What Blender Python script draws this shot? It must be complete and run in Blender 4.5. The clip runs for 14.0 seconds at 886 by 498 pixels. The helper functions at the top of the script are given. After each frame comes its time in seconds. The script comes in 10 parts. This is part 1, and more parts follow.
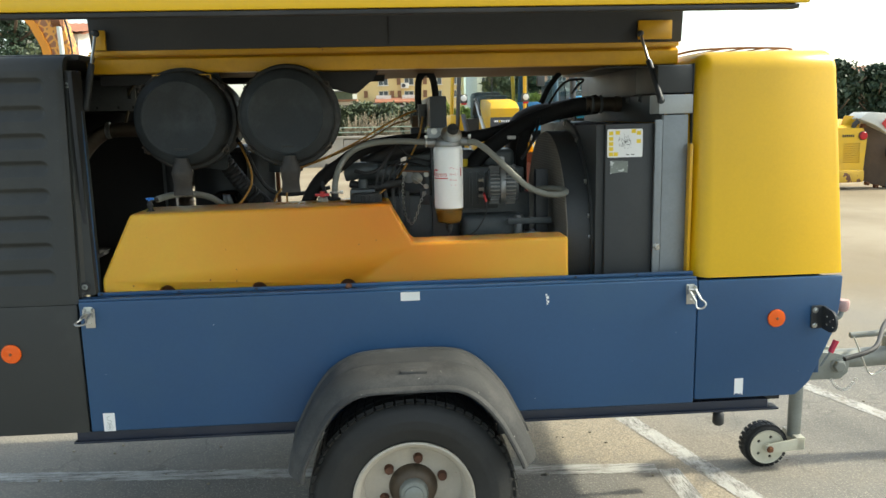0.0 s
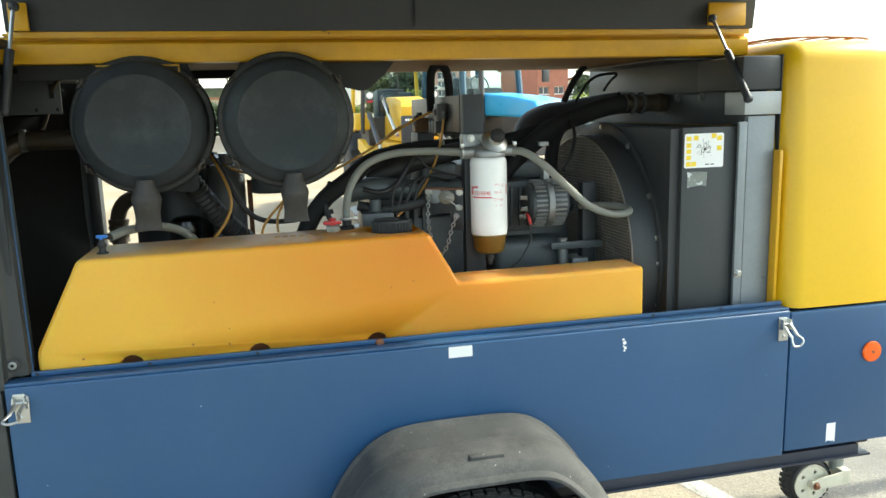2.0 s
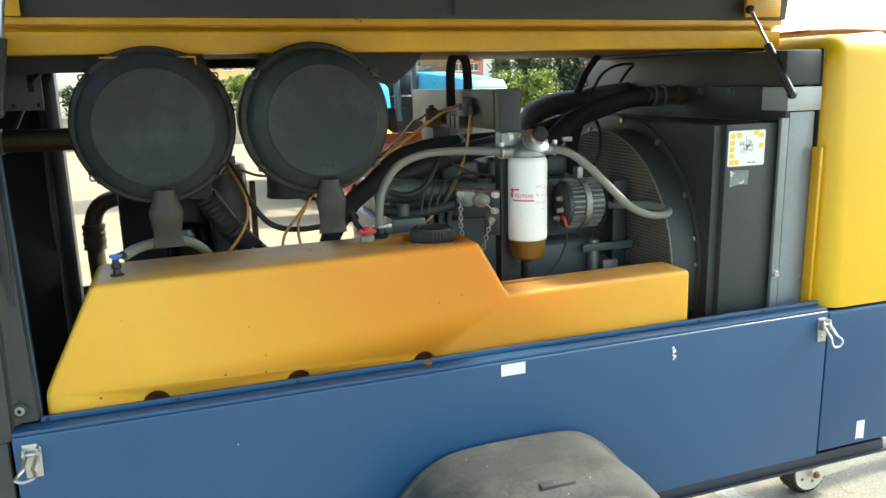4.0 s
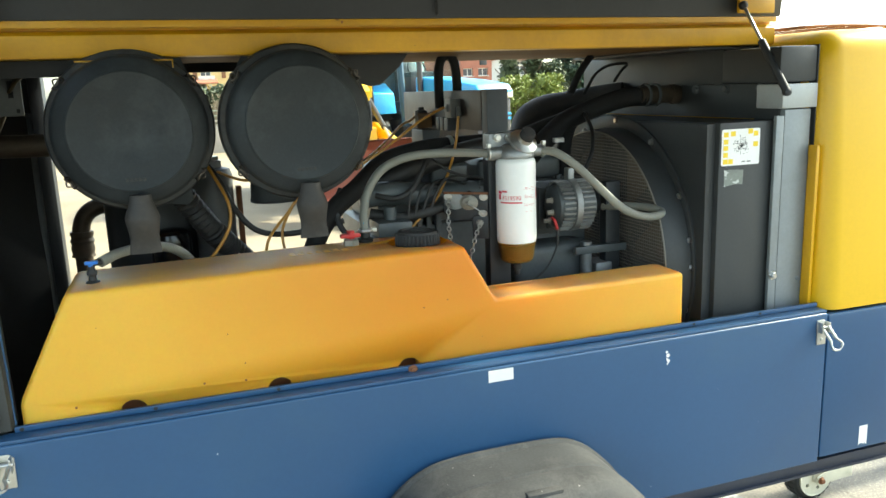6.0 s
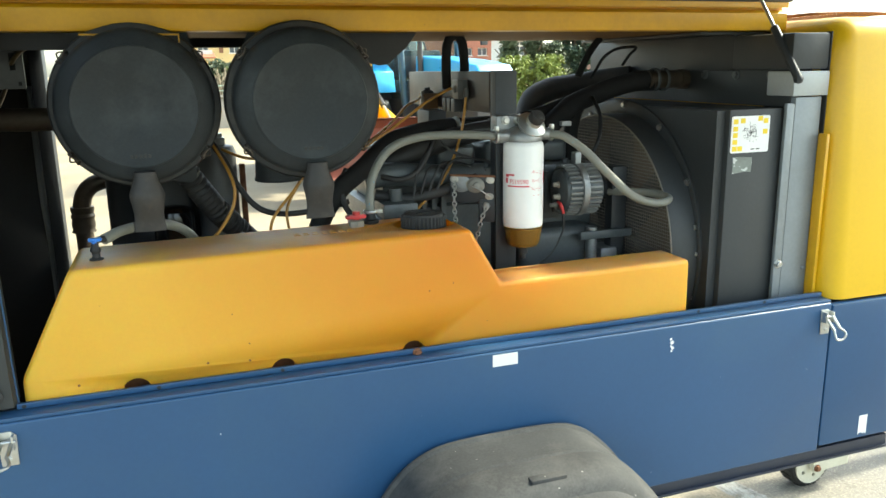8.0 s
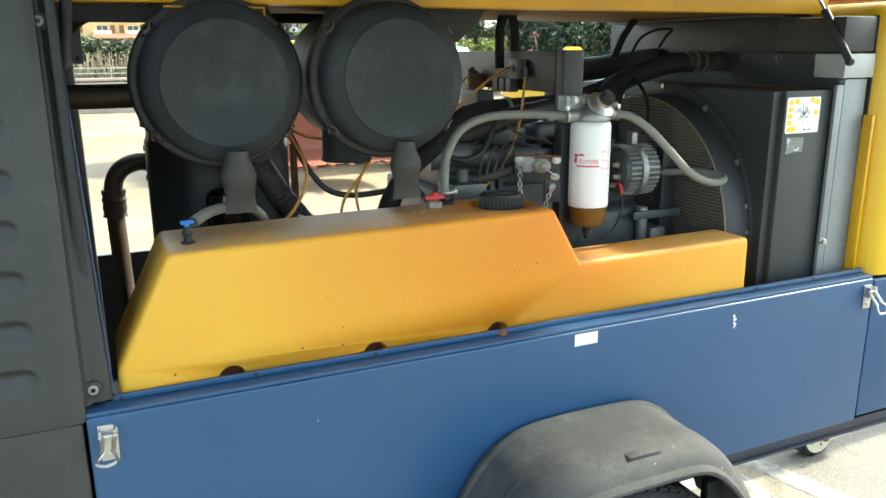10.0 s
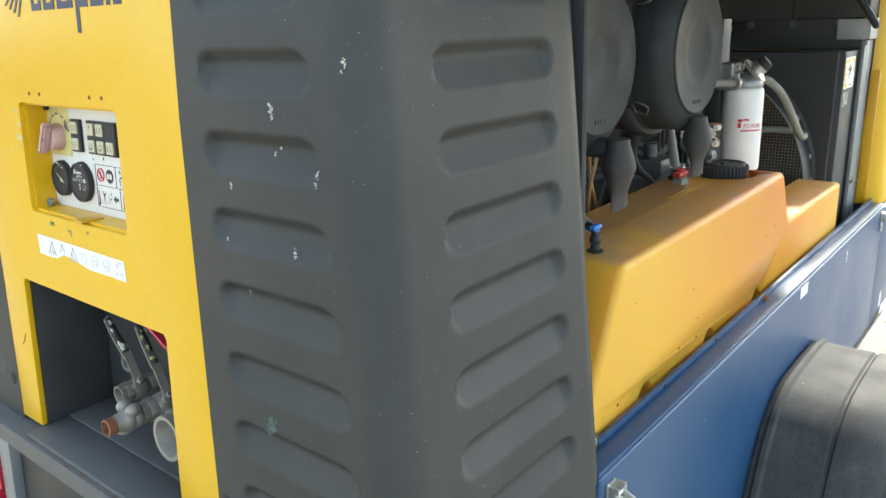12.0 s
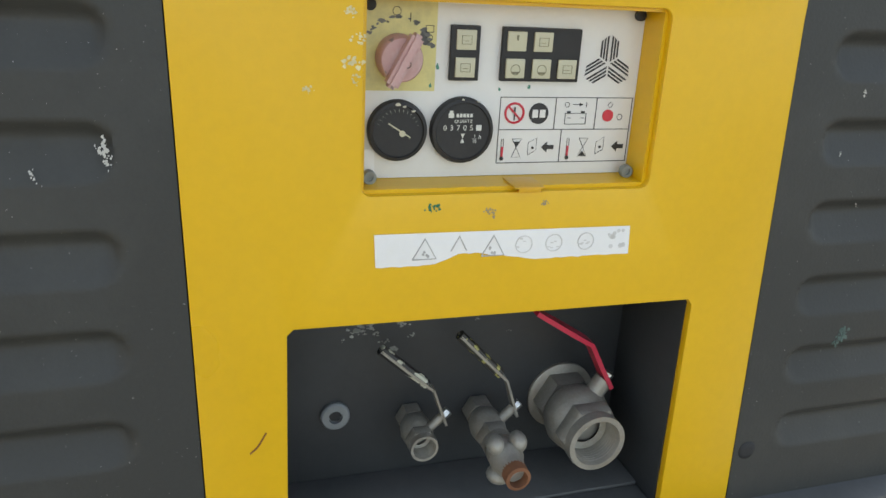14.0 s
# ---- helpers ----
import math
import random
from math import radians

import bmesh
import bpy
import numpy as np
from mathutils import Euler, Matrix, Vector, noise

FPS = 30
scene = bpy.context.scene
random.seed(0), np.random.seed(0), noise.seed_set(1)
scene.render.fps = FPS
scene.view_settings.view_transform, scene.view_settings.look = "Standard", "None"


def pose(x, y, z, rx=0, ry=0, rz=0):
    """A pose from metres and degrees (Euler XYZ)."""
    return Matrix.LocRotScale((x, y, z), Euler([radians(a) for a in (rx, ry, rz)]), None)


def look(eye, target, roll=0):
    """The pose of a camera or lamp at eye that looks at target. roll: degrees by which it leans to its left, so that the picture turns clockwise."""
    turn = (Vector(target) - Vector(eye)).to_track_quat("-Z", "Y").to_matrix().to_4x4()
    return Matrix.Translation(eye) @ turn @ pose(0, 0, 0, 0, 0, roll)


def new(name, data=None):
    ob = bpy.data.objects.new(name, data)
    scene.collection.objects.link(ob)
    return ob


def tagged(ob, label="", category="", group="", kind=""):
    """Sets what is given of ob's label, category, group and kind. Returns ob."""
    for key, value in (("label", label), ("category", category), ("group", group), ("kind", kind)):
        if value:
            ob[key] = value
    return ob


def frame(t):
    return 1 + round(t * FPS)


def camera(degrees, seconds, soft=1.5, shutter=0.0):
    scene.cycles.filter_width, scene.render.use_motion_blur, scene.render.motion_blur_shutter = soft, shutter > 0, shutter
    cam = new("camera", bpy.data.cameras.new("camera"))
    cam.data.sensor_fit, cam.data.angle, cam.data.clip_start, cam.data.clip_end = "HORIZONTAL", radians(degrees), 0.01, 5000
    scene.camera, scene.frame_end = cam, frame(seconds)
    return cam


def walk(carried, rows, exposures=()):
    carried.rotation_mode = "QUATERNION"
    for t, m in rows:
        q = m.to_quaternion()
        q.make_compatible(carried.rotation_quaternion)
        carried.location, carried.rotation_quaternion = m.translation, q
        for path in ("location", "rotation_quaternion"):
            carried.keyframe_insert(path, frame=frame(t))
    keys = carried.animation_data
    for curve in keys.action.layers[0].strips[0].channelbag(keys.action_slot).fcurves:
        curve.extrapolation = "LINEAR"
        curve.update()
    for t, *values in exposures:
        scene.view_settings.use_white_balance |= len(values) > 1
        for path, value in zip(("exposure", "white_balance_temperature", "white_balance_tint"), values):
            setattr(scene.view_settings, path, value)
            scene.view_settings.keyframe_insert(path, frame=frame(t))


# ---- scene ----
cam = camera(60.0, 14.0)
PATH = [
    (0, (0.154, -0.061, 1.622), (0.288, 1.905, 1.278), -1.3),
    (0.5, (0.035, 0.165, 1.624), (0.189, 2.137, 1.325), -1.2),
    (1, (-0.196, 0.343, 1.645), (0.123, 2.29, 1.312), -1.7),
    (1.5, (-0.324, 0.488, 1.667), (0.106, 2.408, 1.307), -2.1),
    (2, (-0.289, 0.628, 1.651), (0.159, 2.544, 1.292), -1.6),
    (2.5, (-0.311, 0.743, 1.665), (0.145, 2.657, 1.312), -1.1),
    (3, (-0.444, 0.847, 1.671), (0.082, 2.74, 1.301), -1.8),
    (3.5, (-0.556, 0.903, 1.706), (0.072, 2.755, 1.29), -1.2),
    (3.7, (-0.579, 0.906, 1.715), (0.08, 2.745, 1.29), -1.4),
    (6, (-0.502, 0.922, 1.7), (0.131, 2.774, 1.29), -2.1),
    (6.5, (-0.482, 0.926, 1.702), (0.125, 2.782, 1.271), -2.3),
    (7, (-0.485, 0.94, 1.678), (0.12, 2.799, 1.255), -2.4),
    (7.5, (-0.476, 0.942, 1.695), (0.12, 2.799, 1.248), -2.2),
    (7.7, (-0.491, 0.943, 1.703), (0.118, 2.793, 1.247), -1.7),
    (9.8, (-0.797, 1.062, 1.706), (-0.014, 2.836, 1.215), -0.7),
    (10, (-0.855, 1.096, 1.694), (-0.063, 2.863, 1.193), -0.4),
    (10.5, (-1.035, 1.308, 1.672), (-0.141, 3.026, 1.165), -1.7),
    (11, (-1.281, 1.529, 1.690), (-0.214, 3.138, 1.166), 0.2),
    (11.5, (-1.638, 1.765, 1.711), (-0.320, 3.154, 1.135), 0.0),
    (12, (-1.890, 2.120, 1.703), (-0.408, 3.340, 1.142), -1.9),
    (12.5, (-2.102, 2.552, 1.726), (-0.425, 3.447, 1.103), 0.2),
    (13, (-2.176, 2.956, 1.716), (-0.341, 3.319, 1.010), 0.9),
    (13.5, (-2.066, 3.263, 1.673), (-0.248, 3.141, 0.847), 1.0),
    (14, (-2.017, 3.580, 1.657), (-0.264, 2.989, 0.898), 4.2),
]
EXPOSURES = [(0, 1.27, 6800, 1), (0.5, 1.55, 6750, -1), (1.0, 1.76, 6600, -2), (1.5, 1.88, 6600, -2), (3, 2.13, 6600, -4), (7.5, 2.13, 6700, -3), (10.5, 2.28, 6600, -1), (11.5, 2.28, 6600, 3), (12.5, 2.02, 6550, 5), (13, 1.82, 6800, 7), (14, 1.62, 7150, 8)]
walk(cam, [(t, look(eye, target, roll)) for t, eye, target, roll in PATH], EXPOSURES)

# ---- light ----
SUN_AZ, SUN_EL = 3.0, 39.0  # degrees from +x towards +y, and above the ground
world = bpy.data.worlds.new("world")
scene.world = world
world.use_nodes = True
wn = world.node_tree
sky = wn.nodes.new("ShaderNodeTexSky")
sky.sky_type, sky.sun_disc = "NISHITA", False
sky.sun_elevation, sky.sun_rotation = radians(SUN_EL), radians(90.0 - SUN_AZ)
sky.air_density, sky.dust_density, sky.ozone_density = 1.0, 2.0, 1.0
haze = wn.nodes.new("ShaderNodeHueSaturation")  # a hazy, paler sky
haze.inputs["Saturation"].default_value = 0.68
wn.links.new(sky.outputs[0], haze.inputs["Color"])
wn.links.new(haze.outputs[0], wn.nodes["Background"].inputs[0])
wn.nodes["Background"].inputs[1].default_value = 0.15
sun = new("sun", bpy.data.lights.new("sun", "SUN"))
sun.data.energy, sun.data.angle, sun.data.color = 2.25, radians(3.0), (1.0, 0.94, 0.84)
sun.matrix_world = look((math.cos(radians(SUN_EL)) * math.cos(radians(SUN_AZ)) * 40, math.cos(radians(SUN_EL)) * math.sin(radians(SUN_AZ)) * 40, math.sin(radians(SUN_EL)) * 40), (0, 0, 0))


# ---- materials ----
def mat(name, col, rough=0.5, metal=0.0, var=0.18, s1=4.0, s2=90.0, bump=0.08, dirt=None, dirt_amount=0.5, dirt_scale=3.0, chips=None, chip_level=0.72, chip_scale=40.0, spec=0.5, transmission=0.0, rand=0.0):
    """A painted, moulded or cast surface: base colour with broad and fine variation, dirt patches, chips and fine relief."""
    m = bpy.data.materials.new(name)
    m.use_nodes = True
    nt = m.node_tree
    N, L = nt.nodes, nt.links
    b = N["Principled BSDF"]
    b.inputs["Roughness"].default_value, b.inputs["Metallic"].default_value = rough, metal
    b.inputs["Specular IOR Level"].default_value = spec
    b.inputs["Transmission Weight"].default_value = transmission
    co = N.new("ShaderNodeTexCoord").outputs["Object"]

    def tex(scale, detail=4.0, rough_=0.6):
        n = N.new("ShaderNodeTexNoise")
        n.inputs["Scale"].default_value, n.inputs["Detail"].default_value, n.inputs["Roughness"].default_value = scale, detail, rough_
        L.new(co, n.inputs["Vector"])
        return n.outputs["Fac"]

    def ramp(fac, lo, hi, a=0.0, z=1.0):
        n = N.new("ShaderNodeMapRange")
        n.inputs[1].default_value, n.inputs[2].default_value, n.inputs[3].default_value, n.inputs[4].default_value = lo, hi, a, z
        L.new(fac, n.inputs[0])
        return n.outputs[0]

    def mix(fac, a, z):
        n = N.new("ShaderNodeMix")
        n.data_type = "RGBA"
        if isinstance(fac, float):
            n.inputs[0].default_value = fac
        else:
            L.new(fac, n.inputs[0])
        for i, c in ((6, a), (7, z)):
            if isinstance(c, tuple):
                n.inputs[i].default_value = (*c[:3], 1)
            else:
                L.new(c, n.inputs[i])
        return n.outputs[2]

    f1, f2 = tex(s1), tex(s2, 3.0)
    dark = tuple(c * (1 - var) for c in col)
    lite = tuple(min(1.0, c * (1 + var)) for c in col)
    out = mix(ramp(f1, 0.3, 0.7), dark, lite)
    grain = mix(ramp(f2, 0.35, 0.65), tuple(c * (1 - var * 0.6) for c in col), tuple(min(1.0, c * (1 + var * 0.6)) for c in col))
    out = mix(0.4, out, grain)
    if rand:
        info = N.new("ShaderNodeObjectInfo").outputs["Random"]
        out = mix(ramp(info, 0.0, 1.0, 0.0, rand), out, tuple(c * 0.45 for c in col))
    if dirt:
        out = mix(ramp(tex(dirt_scale, 8.0, 0.7), 0.48, 0.75, 0.0, dirt_amount), out, dirt)
    rf = ramp(f1, 0.3, 0.7, max(0.03, rough - 0.09), min(1.0, rough + 0.09))
    L.new(rf, b.inputs["Roughness"])
    if chips:
        ch = ramp(tex(chip_scale, 2.0, 0.5), chip_level, chip_level + 0.02)
        out = mix(ch, out, chips)
    L.new(out, b.inputs["Base Color"])
    if bump:
        bp = N.new("ShaderNodeBump")
        bp.inputs["Strength"].default_value, bp.inputs["Distance"].default_value = bump, 0.004
        L.new(f2, bp.inputs["Height"])
        L.new(bp.outputs[0], b.inputs["Normal"])
    return m


def glass(name, col=(0.8, 0.9, 0.9), rough=0.03):
    m = bpy.data.materials.new(name)
    m.use_nodes = True
    b = m.node_tree.nodes["Principled BSDF"]
    b.inputs["Base Color"].default_value = (*col, 1)
    b.inputs["Roughness"].default_value, b.inputs["Transmission Weight"].default_value = rough, 1.0
    b.inputs["IOR"].default_value = 1.45
    return m


YELLOW = mat("yellow_paint", (0.70, 0.415, 0.008), 0.34, var=0.07, s1=2.5, bump=0.03, dirt=(0.58, 0.36, 0.03), dirt_amount=0.14, chips=(0.3, 0.25, 0.14), chip_level=0.79, chip_scale=24)
RAIL_YELLOW = mat("worn_yellow_paint", (0.63, 0.335, 0.009), 0.36, var=0.12, bump=0.05, dirt=(0.25, 0.13, 0.03), dirt_amount=0.35, chips=(0.2, 0.07, 0.02), chip_level=0.76, chip_scale=30)
BLUE = mat("blue_paint", (0.0200, 0.069, 0.158), 0.36, var=0.10, s1=1.6, bump=0.03, dirt=(0.034, 0.086, 0.150), dirt_amount=0.5, dirt_scale=2.0, chips=(0.42, 0.46, 0.5), chip_level=0.785, chip_scale=55)
DARK_BLUE = mat("dark_blue_paint", (0.008, 0.014, 0.030), 0.45, var=0.2, dirt=(0.05, 0.05, 0.06), dirt_amount=0.4)
COVER = mat("matt_black_moulding", (0.028, 0.030, 0.028), 0.60, var=0.16, s1=3.0, s2=260.0, bump=0.10, dirt=(0.068, 0.069, 0.062), dirt_amount=0.5, dirt_scale=2.2, chips=(0.34, 0.34, 0.32), chip_level=0.755, chip_scale=400)
BLACK = mat("black_paint", (0.022, 0.025, 0.028), 0.48, var=0.25, dirt=(0.042, 0.046, 0.050), dirt_amount=0.35)
BAY_BLACK = mat("bay_black_sheet", (0.018, 0.019, 0.020), 0.7, var=0.3, dirt=(0.03, 0.028, 0.025), dirt_amount=0.35)
RADBLACK = mat("black_sheet_steel", (0.030, 0.033, 0.034), 0.52, var=0.2, dirt=(0.06, 0.06, 0.055), dirt_amount=0.3, chips=(0.3, 0.3, 0.28), chip_level=0.80, chip_scale=30)
FILTER_BLACK = mat("black_plastic_housing", (0.024, 0.028, 0.030), 0.62, var=0.3, s1=7, s2=150, bump=0.06, spec=0.3, dirt=(0.060, 0.068, 0.070), dirt_amount=0.6, dirt_scale=8.0, chips=(0.13, 0.13, 0.125), chip_level=0.78, chip_scale=130)
RUBBER = mat("black_rubber", (0.018, 0.018, 0.018), 0.62, var=0.3, bump=0.15, dirt=(0.07, 0.065, 0.06), dirt_amount=0.45)
BAY_RUBBER = mat("dull_black_hose", (0.013, 0.013, 0.013), 0.82, var=0.25, bump=0.12, dirt=(0.026, 0.024, 0.021), dirt_amount=0.5, spec=0.25)
GUARD_WIRE = mat("dusty_guard_wire", (0.20, 0.175, 0.14), 0.6, 0.2, var=0.2)
DUSTY_RUBBER = mat("dusty_rubber", (0.028, 0.026, 0.024), 0.68, var=0.2, bump=0.1, dirt=(0.075, 0.062, 0.050), dirt_amount=0.6, dirt_scale=9)
TYRE = mat("tyre_rubber", (0.015, 0.016, 0.016), 0.66, var=0.3, bump=0.12, dirt=(0.045, 0.044, 0.040), dirt_amount=0.5, chips=(0.35, 0.35, 0.3), chip_level=0.80, chip_scale=30)
FENDER = mat("scuffed_black_plastic", (0.046, 0.047, 0.046), 0.76, var=0.4, s1=9, s2=160, bump=0.10, dirt=(0.115, 0.110, 0.102), dirt_amount=0.75, dirt_scale=5, chips=(0.3, 0.3, 0.27), chip_level=0.765, chip_scale=60, spec=0.3)
RIM = mat("pale_wheel_paint", (0.46, 0.42, 0.35), 0.5, var=0.12, dirt=(0.25, 0.20, 0.13), dirt_amount=0.5, chips=(0.2, 0.1, 0.05), chip_level=0.77)
HUB = mat("greasy_hub", (0.09, 0.07, 0.05), 0.5, 0.5, var=0.3, dirt=(0.16, 0.08, 0.04), dirt_amount=0.6)
GALV = mat("galvanised_steel", (0.23, 0.245, 0.225), 0.55, 0.35, var=0.2, s1=14, dirt=(0.25, 0.24, 0.2), dirt_amount=0.4)
STEEL = mat("grey_steel_sheet", (0.23, 0.25, 0.26), 0.46, 0.35, var=0.14, s1=5, dirt=(0.12, 0.12, 0.11), dirt_amount=0.4, chips=(0.15, 0.06, 0.03), chip_level=0.80)
ZINC = mat("zinc_plate", (0.55, 0.55, 0.52), 0.33, 0.9, var=0.15, dirt=(0.3, 0.28, 0.22), dirt_amount=0.3)
BRASS = mat("dull_nickel_brass", (0.30, 0.285, 0.245), 0.46, 0.4, var=0.25, s1=20, s2=220, bump=0.18, dirt=(0.24, 0.20, 0.15), dirt_amount=0.6, dirt_scale=14)
RUST = mat("rusty_iron", (0.20, 0.085, 0.04), 0.8, 0.2, var=0.4, s1=30, bump=0.3, dirt=(0.09, 0.05, 0.03), dirt_amount=0.6, dirt_scale=20)
ENGINE = mat("grey_engine_enamel", (0.075, 0.085, 0.088), 0.42, var=0.22, s1=8, bump=0.15, dirt=(0.03, 0.028, 0.025), dirt_amount=0.6, dirt_scale=8)
ALU = mat("cast_aluminium", (0.30, 0.31, 0.31), 0.45, 0.7, var=0.2, s1=20, s2=300, bump=0.2, dirt=(0.12, 0.11, 0.1), dirt_amount=0.5, dirt_scale=14)
WHITE = mat("white_sticker", (0.78, 0.78, 0.76), 0.45, var=0.05, bump=0.02, dirt=(0.6, 0.58, 0.52), dirt_amount=0.3)
CAN_WHITE = mat("white_filter_can", (0.80, 0.80, 0.78), 0.32, var=0.03, bump=0.02, dirt=(0.62, 0.6, 0.54), dirt_amount=0.3)
INK = mat("black_ink", (0.02, 0.02, 0.02), 0.5, var=0.1, bump=0)
GREY_INK = mat("faded_grey_print", (0.50, 0.50, 0.48), 0.5, var=0.15, bump=0)
RED_INK = mat("red_print", (0.55, 0.03, 0.05), 0.45, var=0.1, bump=0)
YELLOW_INK = mat("yellow_print", (0.80, 0.58, 0.03), 0.45, var=0.06, bump=0)
ORANGE_LENS = mat("orange_reflector", (0.85, 0.12, 0.01), 0.25, var=0.06, s2=400, bump=0.1)
AMBER = mat("amber_bowl", (0.55, 0.30, 0.06), 0.15, var=0.1, bump=0, transmission=0.75)
BLUE_PLASTIC = mat("blue_plastic", (0.02, 0.16, 0.55), 0.4, bump=0)
RED_PLASTIC = mat("red_plastic", (0.50, 0.03, 0.03), 0.4, var=0.15)
RED_RUBBER = mat("red_dipped_plastic", (0.50, 0.025, 0.06), 0.38, var=0.1, bump=0.03, dirt=(0.35, 0.05, 0.07), dirt_amount=0.4)
AMBER_HOSE = mat("amber_plastic_hose", (0.42, 0.21, 0.035), 0.35, var=0.2, dirt=(0.2, 0.11, 0.04), dirt_amount=0.5, dirt_scale=9)
HOSE_GREY = mat("braided_grey_hose", (0.20, 0.20, 0.17), 0.55, var=0.25, s2=380, bump=0.35, dirt=(0.12, 0.11, 0.1), dirt_amount=0.4, chips=(0.05, 0.25, 0.33), chip_level=0.72, chip_scale=120)
PINK_KNOB = mat("faded_red_knob", (0.50, 0.30, 0.28), 0.5, var=0.12, dirt=(0.62, 0.52, 0.48), dirt_amount=0.5, dirt_scale=30, chips=(0.22, 0.16, 0.15), chip_level=0.66, chip_scale=55)
PANEL_WHITE = mat("panel_faceplate", (0.68, 0.67, 0.63), 0.38, var=0.04, bump=0.02, dirt=(0.55, 0.53, 0.47), dirt_amount=0.4, dirt_scale=12)
PALE_YELLOW = mat("faded_yellow_field", (0.62, 0.55, 0.22), 0.4, var=0.08, bump=0.02, dirt=(0.3, 0.28, 0.16), dirt_amount=0.5, dirt_scale=40, chips=(0.06, 0.06, 0.06), chip_level=0.70, chip_scale=60)
LAMP_KEY = mat("cream_lamp_window", (0.50, 0.48, 0.34), 0.35, var=0.06, bump=0.02)
GAUGE_GLASS = mat("gauge_face", (0.030, 0.036, 0.034), 0.12, var=0.2, bump=0)
CREAM = mat("cream_plastic", (0.55, 0.53, 0.42), 0.45, var=0.1, dirt=(0.3, 0.27, 0.2), dirt_amount=0.4)


def tank_material():
    """Translucent moulded polyethylene, darker orange where it is stained by fuel."""
    m = mat("orange_polyethylene", (0.70, 0.395, 0.045), 0.46, var=0.05, s1=3, s2=120, bump=0.05)
    nt = m.node_tree
    N, L = nt.nodes, nt.links
    b = N["Principled BSDF"]
    old = b.inputs["Base Color"].links[0].from_socket
    co = N.new("ShaderNodeTexCoord").outputs["Object"]
    sep = N.new("ShaderNodeSeparateXYZ")
    L.new(co, sep.inputs[0])
    n = N.new("ShaderNodeTexNoise")
    n.inputs["Scale"].default_value, n.inputs["Detail"].default_value = 2.6, 5.0
    L.new(co, n.inputs["Vector"])
    # fuel stain round the filler neck: a broad patch with a wandering edge
    d = N.new("ShaderNodeVectorMath")
    d.operation = "DISTANCE"
    d.inputs[1].default_value = (0.13, 2.70, 1.30)
    L.new(co, d.inputs[0])
    add = N.new("ShaderNodeMath")
    add.operation = "MULTIPLY_ADD"
    add.inputs[1].default_value = 0.35
    L.new(n.outputs["Fac"], add.inputs[0])
    L.new(d.outputs["Value"], add.inputs[2])
    r = N.new("ShaderNodeMapRange")
    r.inputs[1].default_value, r.inputs[2].default_value, r.inputs[3].default_value, r.inputs[4].default_value = 0.22, 0.98, 0.95, 0.0
    L.new(add.outputs[0], r.inputs[0])
    mx = N.new("ShaderNodeMix")
    mx.data_type = "RGBA"
    L.new(r.outputs[0], mx.inputs[0])
    L.new(old, mx.inputs[6])
    mx.inputs[7].default_value = (0.60, 0.205, 0.010, 1)
    # settled dust on the upward faces
    g = N.new("ShaderNodeNewGeometry")
    s2 = N.new("ShaderNodeSeparateXYZ")
    L.new(g.outputs["Normal"], s2.inputs[0])
    r2 = N.new("ShaderNodeMapRange")
    r2.inputs[1].default_value, r2.inputs[2].default_value, r2.inputs[3].default_value, r2.inputs[4].default_value = 0.75, 0.98, 0.0, 0.8
    L.new(s2.outputs[2], r2.inputs[0])
    nd = N.new("ShaderNodeTexNoise")
    nd.inputs["Scale"].default_value, nd.inputs["Detail"].default_value = 11.0, 9.0
    L.new(co, nd.inputs["Vector"])
    rd = N.new("ShaderNodeMapRange")
    rd.inputs[1].default_value, rd.inputs[2].default_value, rd.inputs[3].default_value = 0.34, 0.66, 0.35
    L.new(nd.outputs["Fac"], rd.inputs[0])
    pat = N.new("ShaderNodeMath")
    pat.operation = "MULTIPLY"
    L.new(r2.outputs[0], pat.inputs[0])
    L.new(rd.outputs[0], pat.inputs[1])
    mx2 = N.new("ShaderNodeMix")
    mx2.data_type = "RGBA"
    L.new(pat.outputs[0], mx2.inputs[0])
    L.new(mx.outputs[2], mx2.inputs[6])
    mx2.inputs[7].default_value = (0.50, 0.27, 0.12, 1)
    L.new(mx2.outputs[2], b.inputs["Base Color"])
    b.inputs["Specular IOR Level"].default_value = 0.35
    b.inputs["Subsurface Weight"].default_value = 0.55
    b.inputs["Subsurface Radius"].default_value = (0.10, 0.055, 0.016)
    b.inputs["Subsurface Scale"].default_value = 0.8
    return m


TANK = tank_material()


